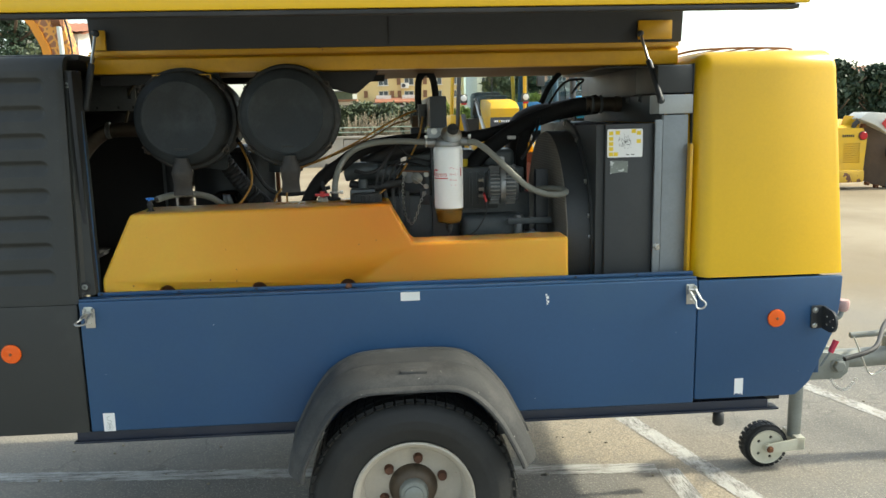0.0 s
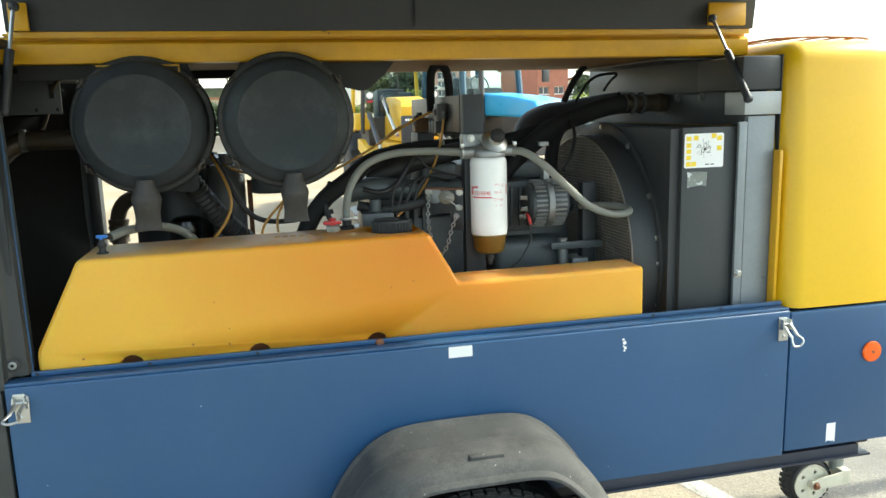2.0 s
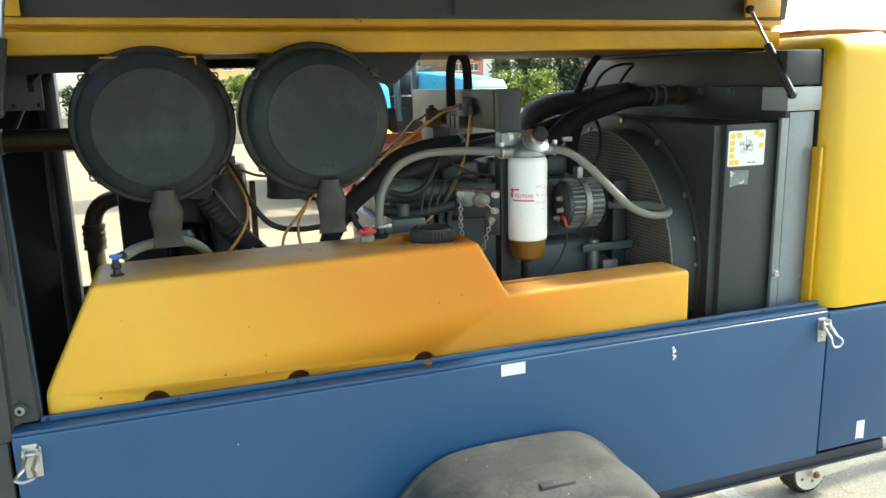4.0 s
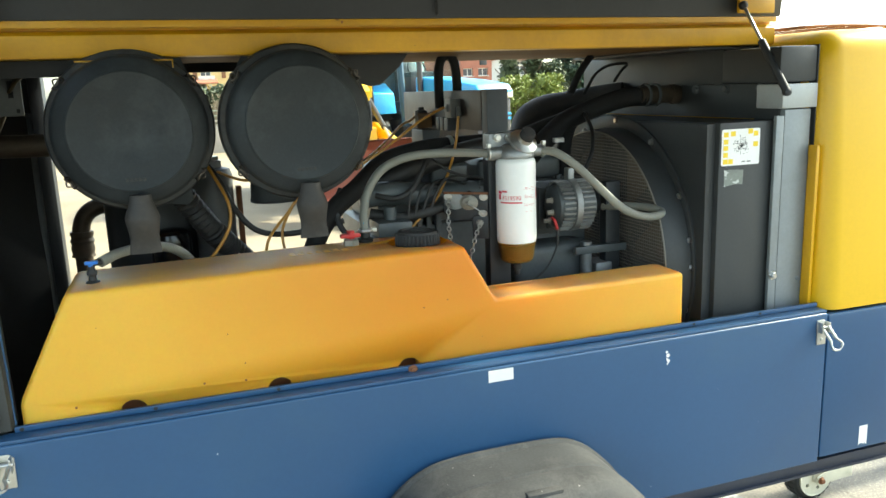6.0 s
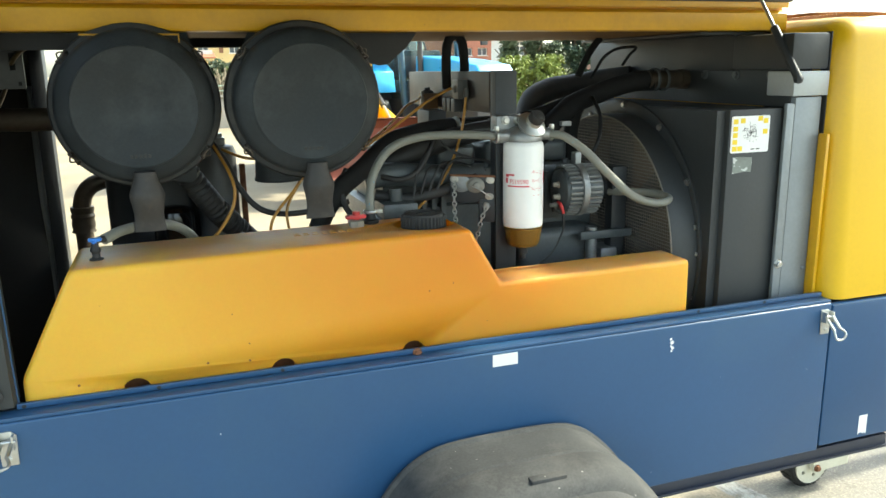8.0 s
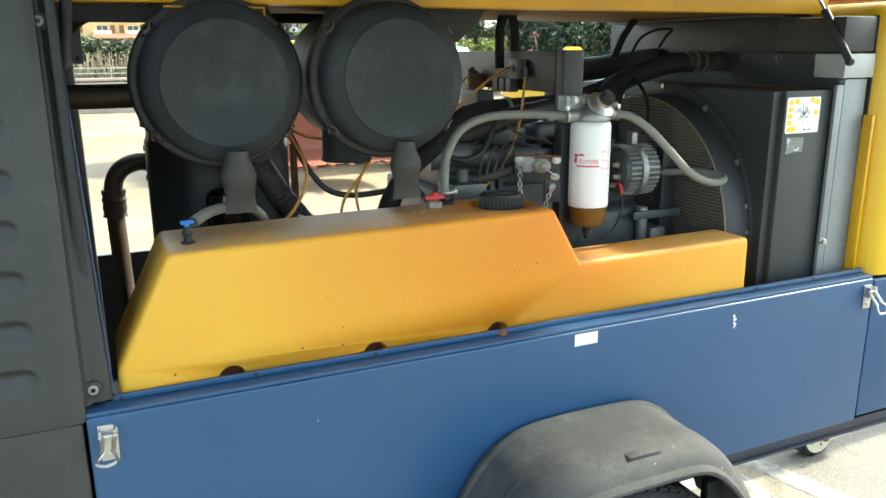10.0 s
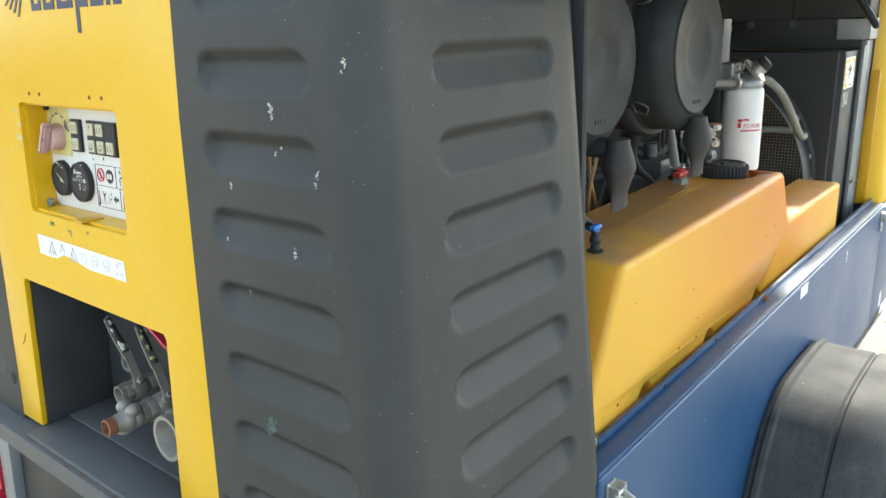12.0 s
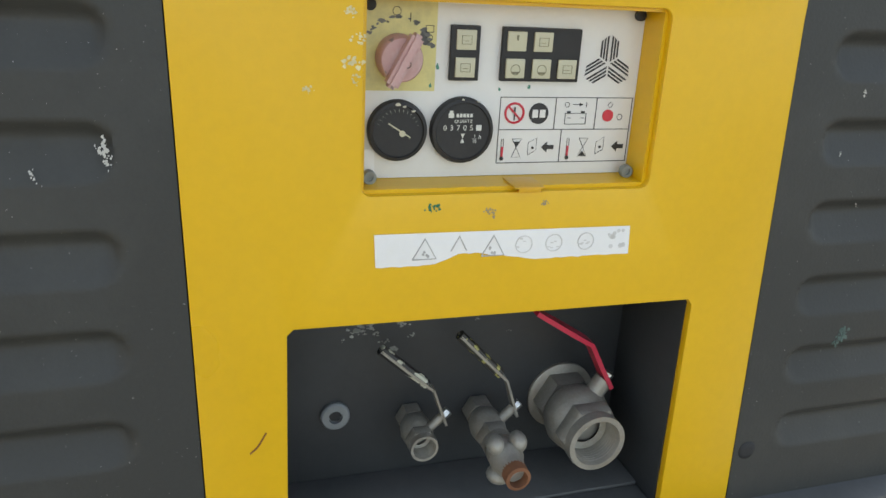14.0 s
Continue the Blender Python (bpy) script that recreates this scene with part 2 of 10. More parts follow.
def ground_material():
    """Old grey asphalt with coarse grit, cracks and stains; pale trodden earth and concrete beyond it."""
    m = mat("worn_asphalt", (0.168, 0.159, 0.139), 0.85, var=0.32, s1=0.7, s2=75, bump=0.9, dirt=(0.235, 0.22, 0.19), dirt_amount=0.8, dirt_scale=0.8, chips=(0.30, 0.275, 0.225), chip_level=0.60, chip_scale=110)
    N, L = m.node_tree.nodes, m.node_tree.links
    b = N["Principled BSDF"]
    old = b.inputs["Base Color"].links[0].from_socket
    co = N.new("ShaderNodeTexCoord").outputs["Object"]

    def noise(scale, detail=5.0):
        n = N.new("ShaderNodeTexNoise")
        n.inputs["Scale"].default_value, n.inputs["Detail"].default_value = scale, detail
        L.new(co, n.inputs["Vector"])
        return n.outputs["Fac"]

    def ramp(fac, lo, hi, a=0.0, z=1.0):
        n = N.new("ShaderNodeMapRange")
        n.inputs[1].default_value, n.inputs[2].default_value, n.inputs[3].default_value, n.inputs[4].default_value = lo, hi, a, z
        L.new(fac, n.inputs[0])
        return n.outputs[0]

    def mix(fac, a, z):
        n = N.new("ShaderNodeMix")
        n.data_type = "RGBA"
        L.new(fac, n.inputs[0])
        for i, c in ((6, a), (7, z)):
            if isinstance(c, tuple):
                n.inputs[i].default_value = (*c, 1)
            else:
                L.new(c, n.inputs[i])
        return n.outputs[2]

    # dark tar seams
    v = N.new("ShaderNodeTexVoronoi")
    v.feature = "DISTANCE_TO_EDGE"
    v.inputs["Scale"].default_value = 0.9
    wob = N.new("ShaderNodeVectorMath")
    wob.operation = "ADD"
    nz = N.new("ShaderNodeTexNoise")
    nz.inputs["Scale"].default_value = 2.5
    L.new(co, nz.inputs["Vector"])
    L.new(co, wob.inputs[0])
    L.new(nz.outputs["Color"], wob.inputs[1])
    L.new(wob.outputs[0], v.inputs["Vector"])
    c1 = mix(ramp(v.outputs["Distance"], 0.003, 0.012, 0.3, 0.0), old, (0.06, 0.058, 0.055))
    c1 = mix(ramp(noise(1.3), 0.56, 0.70, 0.0, 0.5), c1, (0.07, 0.068, 0.063))
    # drifts of sand
    c1 = mix(ramp(noise(0.9, 9.0), 0.46, 0.64, 0.0, 0.5), c1, mix(ramp(noise(90.0), 0.4, 0.6), (0.20, 0.165, 0.115), (0.34, 0.29, 0.215)))
    # pale sand lies along one side of the slanting parking line and between the two lines
    sep = N.new("ShaderNodeSeparateXYZ")
    L.new(co, sep.inputs[0])

    def maths(op, *args):
        n = N.new("ShaderNodeMath")
        n.operation = op
        for i, v_ in enumerate(args):
            if isinstance(v_, float):
                n.inputs[i].default_value = v_
            else:
                L.new(v_, n.inputs[i])
        return n.outputs[0]

    across = maths("ADD", maths("MULTIPLY_ADD", sep.outputs[1], 0.2965, sep.outputs[0]), maths("MULTIPLY", noise(7.0), 0.16))
    beside = ramp(across, 2.52, 2.62, 1.0, 0.0)
    wander = maths("MULTIPLY_ADD", noise(2.2, 8.0), 0.7, sep.outputs[1])
    beyond = ramp(wander, 3.62, 3.80)
    between = maths("MULTIPLY", ramp(sep.outputs[0], 1.40, 1.46), ramp(sep.outputs[1], 2.3, 2.7))
    near_x = ramp(sep.outputs[0], -0.8, 0.6)
    sand = maths("MULTIPLY", maths("MULTIPLY", maths("MAXIMUM", beyond, between), beside), maths("MULTIPLY", near_x, ramp(noise(26.0, 8.0), 0.30, 0.52, 0.45, 0.95)))
    c1 = mix(sand, c1, mix(ramp(noise(120.0), 0.4, 0.6), (0.235, 0.193, 0.138), (0.41, 0.35, 0.255)))
    # pale earth further out, with a wandering border
    earth = mix(ramp(noise(0.5), 0.35, 0.65), (0.235, 0.185, 0.115), (0.33, 0.27, 0.18))
    earth = mix(ramp(noise(1.7, 8.0), 0.58, 0.66, 0.0, 0.6), earth, (0.27, 0.21, 0.14))
    off = N.new("ShaderNodeMath")
    off.operation = "MULTIPLY_ADD"
    off.inputs[1].default_value = 3.0
    L.new(noise(0.6), off.inputs[0])
    L.new(sep.outputs[1], off.inputs[2])
    L.new(mix(ramp(off.outputs[0], 6.0, 8.0), c1, earth), b.inputs["Base Color"])
    return m


ASPHALT = ground_material()
LINE = mat("worn_white_line", (0.44, 0.43, 0.395), 0.8, var=0.2, s1=6, s2=120, bump=0.4, dirt=(0.24, 0.21, 0.17), dirt_amount=0.95, dirt_scale=9)
# paint worn through to the asphalt in patches
wear = LINE.node_tree.nodes.new("ShaderNodeTexNoise")
wear.inputs["Scale"].default_value, wear.inputs["Detail"].default_value, wear.inputs["Roughness"].default_value = 14.0, 12.0, 0.8
cover_ = LINE.node_tree.nodes.new("ShaderNodeMapRange")
cover_.inputs[1].default_value, cover_.inputs[2].default_value, cover_.inputs[4].default_value = 0.32, 0.54, 0.95
LINE.node_tree.links.new(wear.outputs["Fac"], cover_.inputs[0])
LINE.node_tree.links.new(cover_.outputs[0], LINE.node_tree.nodes["Principled BSDF"].inputs["Alpha"])
GRIT = mat("loose_grit", (0.26, 0.23, 0.18), 0.9, var=0.3)


# ---- mesh helpers ----
# the whole tail leans forward by three degrees: its parts are drawn upright and sheared as they are linked
LEANS = 0.053
TAIL_SHEAR = Matrix(((1, 0, LEANS, -LEANS * 1.113), (0, 1, 0, 0), (0, 0, 1, 0), (0, 0, 0, 1)))
REAR_LEAN = {"on": False}


def part(name, bm, material, parent=None, label="", smooth=38):
    """Links a bmesh, in world coordinates, as one mesh object under a thing or a part."""
    me = bpy.data.meshes.new(name)
    bmesh.ops.recalc_face_normals(bm, faces=bm.faces)
    if REAR_LEAN["on"]:
        bmesh.ops.transform(bm, matrix=TAIL_SHEAR, verts=bm.verts)
    if smooth:
        for f in bm.faces:
            f.smooth = True
        for e in bm.edges:
            if len(e.link_faces) == 2 and e.calc_face_angle(0) > radians(smooth):
                e.smooth = False
    bm.to_mesh(me)
    bm.free()
    me.materials.append(material)
    ob = new(name, me)
    if parent:
        ob.parent = parent
        ob.matrix_parent_inverse = Matrix.Translation(parent["base"]).inverted() if "base" in parent else Matrix()
    if label:
        tagged(ob, label)
    return ob


def thing(name, at, label, category, group="", kind=""):
    """An Empty at the base of a thing, under which its parts hang."""
    ob = new(name)
    ob.empty_display_size = 0.05
    ob.location = at
    ob["base"] = Vector(at)
    return tagged(ob, label, category, group, kind)


def box(lo, hi, bevel=0.0, seg=2, bm=None):
    bm = bm or bmesh.new()
    c = [(a + b) / 2 for a, b in zip(lo, hi)]
    s = [abs(b - a) for a, b in zip(lo, hi)]
    t = bmesh.new()
    bmesh.ops.create_cube(t, size=1, matrix=Matrix.Translation(c) @ Matrix.Diagonal((*s, 1)))
    if bevel:
        bmesh.ops.bevel(t, geom=t.edges[:], offset=min(bevel, min(s) * 0.49), segments=seg, profile=0.6, affect="EDGES", clamp_overlap=True)
    return merge(bm, t)


def merge(bm, t, m=None):
    if m is not None:
        bmesh.ops.transform(t, matrix=m, verts=t.verts)
    me = bpy.data.meshes.new("tmp")
    t.to_mesh(me)
    t.free()
    bm.from_mesh(me)
    bpy.data.meshes.remove(me)
    return bm


def basis(direction, up=(0, 0, 1)):
    z = Vector(direction).normalized()
    u = Vector(up)
    if abs(z.dot(u)) > 0.99:
        u = Vector((1, 0, 0))
    x = u.cross(z).normalized()
    y = z.cross(x)
    return Matrix((x, y, z)).transposed()


def lathe(profile, origin, direction, seg=32, bm=None, caps=True):
    """Turns (radius, height) pairs round an axis."""
    bm = bm or bmesh.new()
    R, o = basis(direction), Vector(origin)
    rings = []
    for r, h in profile:
        rings.append([bm.verts.new(o + R @ Vector((r * math.cos(2 * math.pi * i / seg), r * math.sin(2 * math.pi * i / seg), h))) for i in range(seg)])
    for a, b in zip(rings, rings[1:]):
        for i in range(seg):
            bm.faces.new((a[i], a[(i + 1) % seg], b[(i + 1) % seg], b[i]))
    if caps:
        bm.faces.new(rings[0][::-1])
        bm.faces.new(rings[-1])
    return bm


def cyl(p0, p1, r, r1=None, seg=20, bm=None, bevel=0.0):
    d = Vector(p1) - Vector(p0)
    h, r1 = d.length, r if r1 is None else r1
    prof = [(r, 0), (r1, h)] if not bevel else [(r - bevel, 0), (r, bevel), (r1, h - bevel), (r1 - bevel, h)]
    return lathe(prof, p0, d, seg, bm)


def curve(points, n=8):
    """A smooth line through the points (Catmull-Rom)."""
    p = [Vector(q) for q in points]
    p = [2 * p[0] - p[1]] + p + [2 * p[-1] - p[-2]]
    out = []
    for i in range(1, len(p) - 2):
        for k in range(n):
            t = k / n
            a, b, c, d = p[i - 1], p[i], p[i + 1], p[i + 2]
            out.append(0.5 * ((2 * b) + (c - a) * t + (2 * a - 5 * b + 4 * c - d) * t * t + (3 * b - a - 3 * c + d) * t ** 3))
    out.append(p[-2])
    return out


def tube(points, r, seg=12, bm=None, n=8, smooth_line=True, ribs=0.0, rib_pitch=0.02):
    """A hose or rod along a line; with ribs it is corrugated."""
    bm = bm or bmesh.new()
    line = curve(points, n) if smooth_line else [Vector(q) for q in points]
    if ribs:
        dense, length = [], 0.0
        for a, b in zip(line, line[1:]):
            k = max(1, int((b - a).length / (rib_pitch / 4)))
            dense += [a.lerp(b, i / k) for i in range(k)]
        line = dense + [line[-1]]
    rings, prev, run = [], None, 0.0
    for i, q in enumerate(line):
        d = (line[min(i + 1, len(line) - 1)] - line[max(i - 1, 0)]).normalized()
        if prev is None:
            R = basis(d)
            x = R @ Vector((1, 0, 0))
        else:
            x = (prev - d * prev.dot(d)).normalized()
            run += (q - line[i - 1]).length
        y = d.cross(x)
        prev = x
        rr = r + (ribs * math.sin(2 * math.pi * run / rib_pitch) if ribs else 0)
        rings.append([bm.verts.new(q + (x * math.cos(2 * math.pi * k / seg) + y * math.sin(2 * math.pi * k / seg)) * rr) for k in range(seg)])
    for a, b in zip(rings, rings[1:]):
        for k in range(seg):
            bm.faces.new((a[k], a[(k + 1) % seg], b[(k + 1) % seg], b[k]))
    bm.faces.new(rings[0][::-1])
    bm.faces.new(rings[-1])
    return bm


AX = {"x": lambda u, v, w: (w, u, v), "y": lambda u, v, w: (u, w, v), "z": lambda u, v, w: (u, v, w)}


def plate(outer, axis, w0, w1, holes=(), bevel=0.0, bm=None, seg=2):
    """A flat sheet with holes: polygons in the plane across the axis, from w0 to w1 along it."""
    bm = bm or bmesh.new()
    t = bmesh.new()
    edges = []
    for loop in (outer, *holes):
        vs = [t.verts.new(AX[axis](u, v, w0)) for u, v in loop]
        edges += [t.edges.new((vs[i], vs[(i + 1) % len(vs)])) for i in range(len(vs))]
    if holes:
        bmesh.ops.triangle_fill(t, edges=edges, use_beauty=True)
    else:
        t.faces.new(t.verts[:])
    ret = bmesh.ops.extrude_face_region(t, geom=t.faces[:])
    d = Vector(AX[axis](0, 0, w1 - w0))
    bmesh.ops.translate(t, vec=d, verts=[v for v in ret["geom"] if isinstance(v, bmesh.types.BMVert)])
    bmesh.ops.recalc_face_normals(t, faces=t.faces)
    if bevel:
        sharp = [e for e in t.edges if len(e.link_faces) == 2 and e.calc_face_angle(0) > radians(40)]
        bmesh.ops.bevel(t, geom=sharp, offset=bevel, segments=seg, profile=0.6, affect="EDGES", clamp_overlap=True)
    return merge(bm, t)


def rrect(u0, v0, u1, v1, r, n=4):
    """A rectangle with rounded corners."""
    out = []
    for cu, cv, a0 in ((u1 - r, v1 - r, 0), (u0 + r, v1 - r, 90), (u0 + r, v0 + r, 180), (u1 - r, v0 + r, 270)):
        out += [(cu + r * math.cos(radians(a0 + 90 * k / n)), cv + r * math.sin(radians(a0 + 90 * k / n))) for k in range(n + 1)]
    return out


def circle(u, v, r, n=24):
    return [(u + r * math.cos(2 * math.pi * k / n), v + r * math.sin(2 * math.pi * k / n)) for k in range(n)]


def grid(rows, close=False, bm=None):
    """Faces between rows of points."""
    bm = bm or bmesh.new()
    vs = [[bm.verts.new(p) for p in row] for row in rows]
    for a, b in zip(vs, vs[1:]):
        for i in range(len(a) - (0 if close else 1)):
            j = (i + 1) % len(a)
            bm.faces.new((a[i], a[j], b[j], b[i]))
    return bm


def bolt(at, direction, r=0.011, h=0.007, washer=0.0, bm=None):
    """A hexagon head on a washer."""
    bm = bm or bmesh.new()
    d = Vector(direction).normalized()
    o = Vector(at)
    if washer:
        lathe([(washer, 0), (washer, 0.002), (washer * 0.95, 0.003)], o, d, 16, bm)
        o = o + d * 0.0025
    lathe([(r, 0), (r, h * 0.85), (r * 0.85, h)], o, d, 6, bm)
    return bm


def text(name, body, size, m, material, parent=None, align="CENTER", depth=0.0004, squeeze=1.0):
    """Lettering with the built-in font, turned into a mesh; m places it (x along the line, y up)."""
    cu = bpy.data.curves.new(name, "FONT")
    cu.body, cu.size, cu.align_x, cu.align_y, cu.extrude, cu.resolution_u = body, size, align, "CENTER", depth, 3
    tmp = bpy.data.objects.new(name, cu)
    scene.collection.objects.link(tmp)
    me = bpy.data.meshes.new_from_object(tmp.evaluated_get(bpy.context.evaluated_depsgraph_get()))
    bpy.data.objects.remove(tmp)
    t = bmesh.new()
    t.from_mesh(me)
    bpy.data.meshes.remove(me)
    bmesh.ops.transform(t, matrix=m @ Matrix.Diagonal((squeeze, 1, 1, 1)), verts=t.verts)
    return part(name, t, material, parent, smooth=0)


rng = random.Random(7)


# ---- ground ----
GROUND = -0.035


def ground_z(x, y):
    """Level round the machine; the yard rises gently beyond it."""
    d = max(0.0, y - 6.0)
    return GROUND * (1 - min(1.0, d / 4.0)) + 0.006 * d


def build_ground():
    xs = [-400, -200, -100, -60, -40, -25, -15, -8, -4, -2, 0, 2, 4, 8, 15, 25, 40, 60, 100, 200, 400]
    ys = [-400, -150, -60, -30, -15, -8, -4, -1, 1, 2, 3, 4, 5, 6, 8, 10, 13, 17, 22, 28, 36, 46, 60, 80, 120, 200, 400]
    bm = grid([[(x, y, ground_z(x, min(y, 60))) for x in xs] for y in ys])
    g = part("ground", bm, ASPHALT, None, smooth=80)
    tagged(g, "old pale asphalt yard with worn patches and grit", "ground", kind="structure")
    # worn parking lines, a few millimetres proud of the asphalt
    for a, b, w in (((-6.0, 3.86), (1.36, 3.235), 0.10), ((1.20, 4.50), (2.06, 1.6), 0.11), ((1.41, 3.22), (1.42, 2.2), 0.10), ((2.4, 4.80), (3.5, 1.64), 0.10)):
        a, b = Vector((*a, 0)), Vector((*b, 0))
        s = (b - a).cross(Vector((0, 0, 1))).normalized() * w / 2
        n = 420
        rows = []
        for k in range(n + 1):
            p = a.lerp(b, k / n)
            j = 1 + rng.uniform(-0.10, 0.06)
            rows.append([p - s * j + Vector((0, 0, GROUND + 0.0025)), p + s * (1 + rng.uniform(-0.10, 0.06)) + Vector((0, 0, GROUND + 0.0025))])
        ln = part("road_marking", grid(rows), LINE, None, smooth=0)
        tagged(ln, "worn white painted parking line on the asphalt", "road marking", "parking lines", "structure")
    bm = bmesh.new()
    for _ in range(420):
        x, y = rng.uniform(-2.5, 3.2), rng.uniform(1.6, 5.2)
        r = rng.choice((0.003, 0.004, 0.006, 0.009))
        t = bmesh.new()
        bmesh.ops.create_icosphere(t, subdivisions=1, radius=r, matrix=Matrix.Translation((x, y, GROUND + r * 0.5)) @ Matrix.Diagonal((1, rng.uniform(0.6, 1), rng.uniform(0.5, 0.8), 1)))
        merge(bm, t)
    tagged(part("gravel", bm, GRIT), "loose grit and small stones on asphalt", "gravel", kind="stuff")


build_ground()

# ---- the compressor's body ----
SIDE, REAR, FARSIDE = 2.605, -1.375, 3.955
MID = (SIDE + FARSIDE) / 2
comp = thing("air_compressor", (0.2, MID, 0.0), "yellow, blue and black trailer air compressor with its side lid open", "compressor")


def lean(z):
    """How far the upper side sheets lean inwards at height z."""
    return max(0.0, (z - 1.02)) * 0.085


def slot_depth(u, z, u0, u1, zs, half=0.027, deep=0.0135):
    """The hollow of the pressed cooling slots: deepest in its upper half, it slopes out to a crisp rim below, with round ends."""
    for zc in zs:
        dz = z - zc
        if abs(dz) >= half:
            continue
        s = (half - dz) / (2 * half)
        arc = half - math.sqrt(half * half - dz * dz)
        e = min(u - u0, u1 - u) - arc
        if e <= 0:
            continue
        e = min(1.0, e / 0.012)
        p = math.sin(math.pi * s / 0.68) ** 1.3 if s < 0.34 else 1 - ((s - 0.34) / 0.66) ** 1.2
        return deep * p * e * (2 - e)
    return 0.0


SLOTS = [1.103 + 0.0925 * k for k in range(8)]


def corner_cover(mirror):
    """The moulded black corner of the rear end, with pressed slots on both faces."""
    rad, x1, y1 = 0.050, -0.932, 2.957
    low, high = (2.957, 2.984) if not mirror else (2.969, 2.957)  # the edge along the yellow panel
    z0, z1 = 1.0047, 1.852
    line = []  # points of the plan with their outward normals: the side, round the corner, the back
    step = 0.0062
    n = int((x1 - (REAR + rad)) / step)
    line += [(x1 - (x1 - REAR - rad) * k / n, SIDE, 0, -1) for k in range(n + 1)]
    line += [(REAR + rad - rad * math.sin(a), SIDE + rad - rad * math.cos(a), -math.sin(a), -math.cos(a)) for a in (radians(90) * k / 10 for k in range(1, 11))]
    m = int((y1 - SIDE - rad) / step)
    line += [(REAR, SIDE + rad + (y1 - SIDE - rad) * k / m, -1, 0) for k in range(1, m + 1)]
    zs = [z0 + 0.0030 * k for k in range(int((z1 - 0.05 - z0) / 0.0030) + 1)]
    rows = []
    for z in zs:
        row = []
        for x, y, nx, ny in line:
            d = 0.0
            if ny == -1:
                d = slot_depth(x, z, -1.262, -1.004, SLOTS)
                d += 0.006 * max(0.0, min(1.0, (x + 0.952) / 0.02))
            elif nx == -1:
                d = slot_depth(y, z, 2.674 + (z - 1.3) * 0.05, 2.902 + (z - 1.3) * 0.03, SLOTS)
            if nx == -1:
                y += (y - SIDE - rad) / (y1 - SIDE - rad) * (low + (high - low) * min(1.0, (z - 1.0) / 0.6) - y1)
            row.append((x - nx * d, y - ny * d + lean(z) * (1 if nx != -1 else max(0, 1 - (y - SIDE - rad) / 0.28)), z))
        rows.append(row)
    for k in range(1, 9):  # the rounded shoulder and the top
        a = radians(90) * k / 8
        row = []
        for x, y, nx, ny in line:
            ins = 0.05 * (1 - math.cos(a))
            row.append((x - nx * ins, y - ny * ins + lean(z1) * (1 if nx != -1 else max(0, 1 - (y - SIDE - rad) / 0.28)), zs[-1] + 0.05 * math.sin(a)))
        rows.append(row)
    top = rows[-1]
    rows.append([(p[0] + (-0.932 - p[0]) * 0.5, p[1] + (MID - p[1]) * 0.5, z1) for p in top])
    # inner return along the opening, so that the sheet has thickness
    for r in rows:
        p = r[0]
        r.insert(0, (p[0] + 0.002, p[1] + 0.03, p[2]))
    # the back face leans forward, the edge along the bay stays upright
    rows = [[(x + LEANS * (z - 1.113) * min(1.0, (x1 - x) / (x1 - REAR)), y, z) for x, y, z in r] for r in rows]
    if mirror:
        rows = [[(x, 2 * MID - y, z) for x, y, z in r] for r in rows]
    return grid(rows)


part("corner_cover", corner_cover(False), COVER, comp, "matt black moulded corner cover with pressed slots and paint chips", smooth=50)
part("corner_cover", corner_cover(True), COVER, comp, "matt black moulded corner cover with pressed slots", smooth=50)
part("top_cover", box((-1.34, 2.75, 1.835), (-0.90, 3.81, 1.858), 0.01), COVER, comp, "black top cover of the rear end")

# lower rear black panels on the side, and the edge strip with screws beside the opening
bm = box((REAR + 0.012, SIDE, 0.535), (-0.939, SIDE + 0.03, 1.004), 0.008)
skirt = part("rear_skirt", bm, COVER, comp, "matt black lower side panel")
part("rear_skirt", box((REAR + 0.012, FARSIDE - 0.03, 0.535), (-0.939, FARSIDE, 1.004), 0.008), COVER, comp)


def edge(z):
    """How far the rear edge of the opening leans back at height z."""
    return 0.032 * (z - 1.1)


bm = grid([[(-0.945, SIDE + 0.022 + lean(z), z), (-0.925, SIDE + 0.020 + lean(z), z), (-0.915, SIDE + 0.032 + lean(z), z), (-0.886 - edge(z), SIDE + 0.034 + lean(z), z), (-0.882 - edge(z), SIDE + 0.05 + lean(z), z), (-0.882 - edge(z), SIDE + 0.09 + lean(z), z)] for z in (1.03, 1.2, 1.4, 1.6, 1.8)])
post = part("door_post", bm, COVER, comp, "black edge strip beside the engine bay")
for z in (1.06, 1.75):
    lz = SIDE + 0.028 + lean(z)
    sx = -0.915 - edge(z) * 0.6
    bm = lathe([(0.0165, 0), (0.0165, 0.003), (0.015, 0.004)], (sx, lz - 0.003, z), (0, -1, 0), 20)
    w = part("washer", bm, RUBBER, post)
    part("screw", lathe([(0.010, 0.003), (0.010, 0.006), (0.0085, 0.007), (0.0045, 0.007), (0.0045, 0.004)], (sx, lz - 0.003, z), (0, -1, 0), 12), GALV, w)
part("blue_edge", grid([[(-0.8815 - edge(z), SIDE + 0.052 + lean(z), z), (-0.879 - edge(z), SIDE + 0.052 + lean(z), z), (-0.879 - edge(z), SIDE + 0.060 + lean(z), z), (-0.8815 - edge(z), SIDE + 0.060 + lean(z), z)] for z in (1.022, 1.4, 1.8)], close=True), BLUE, comp, "thin blue painted edge of the door post")

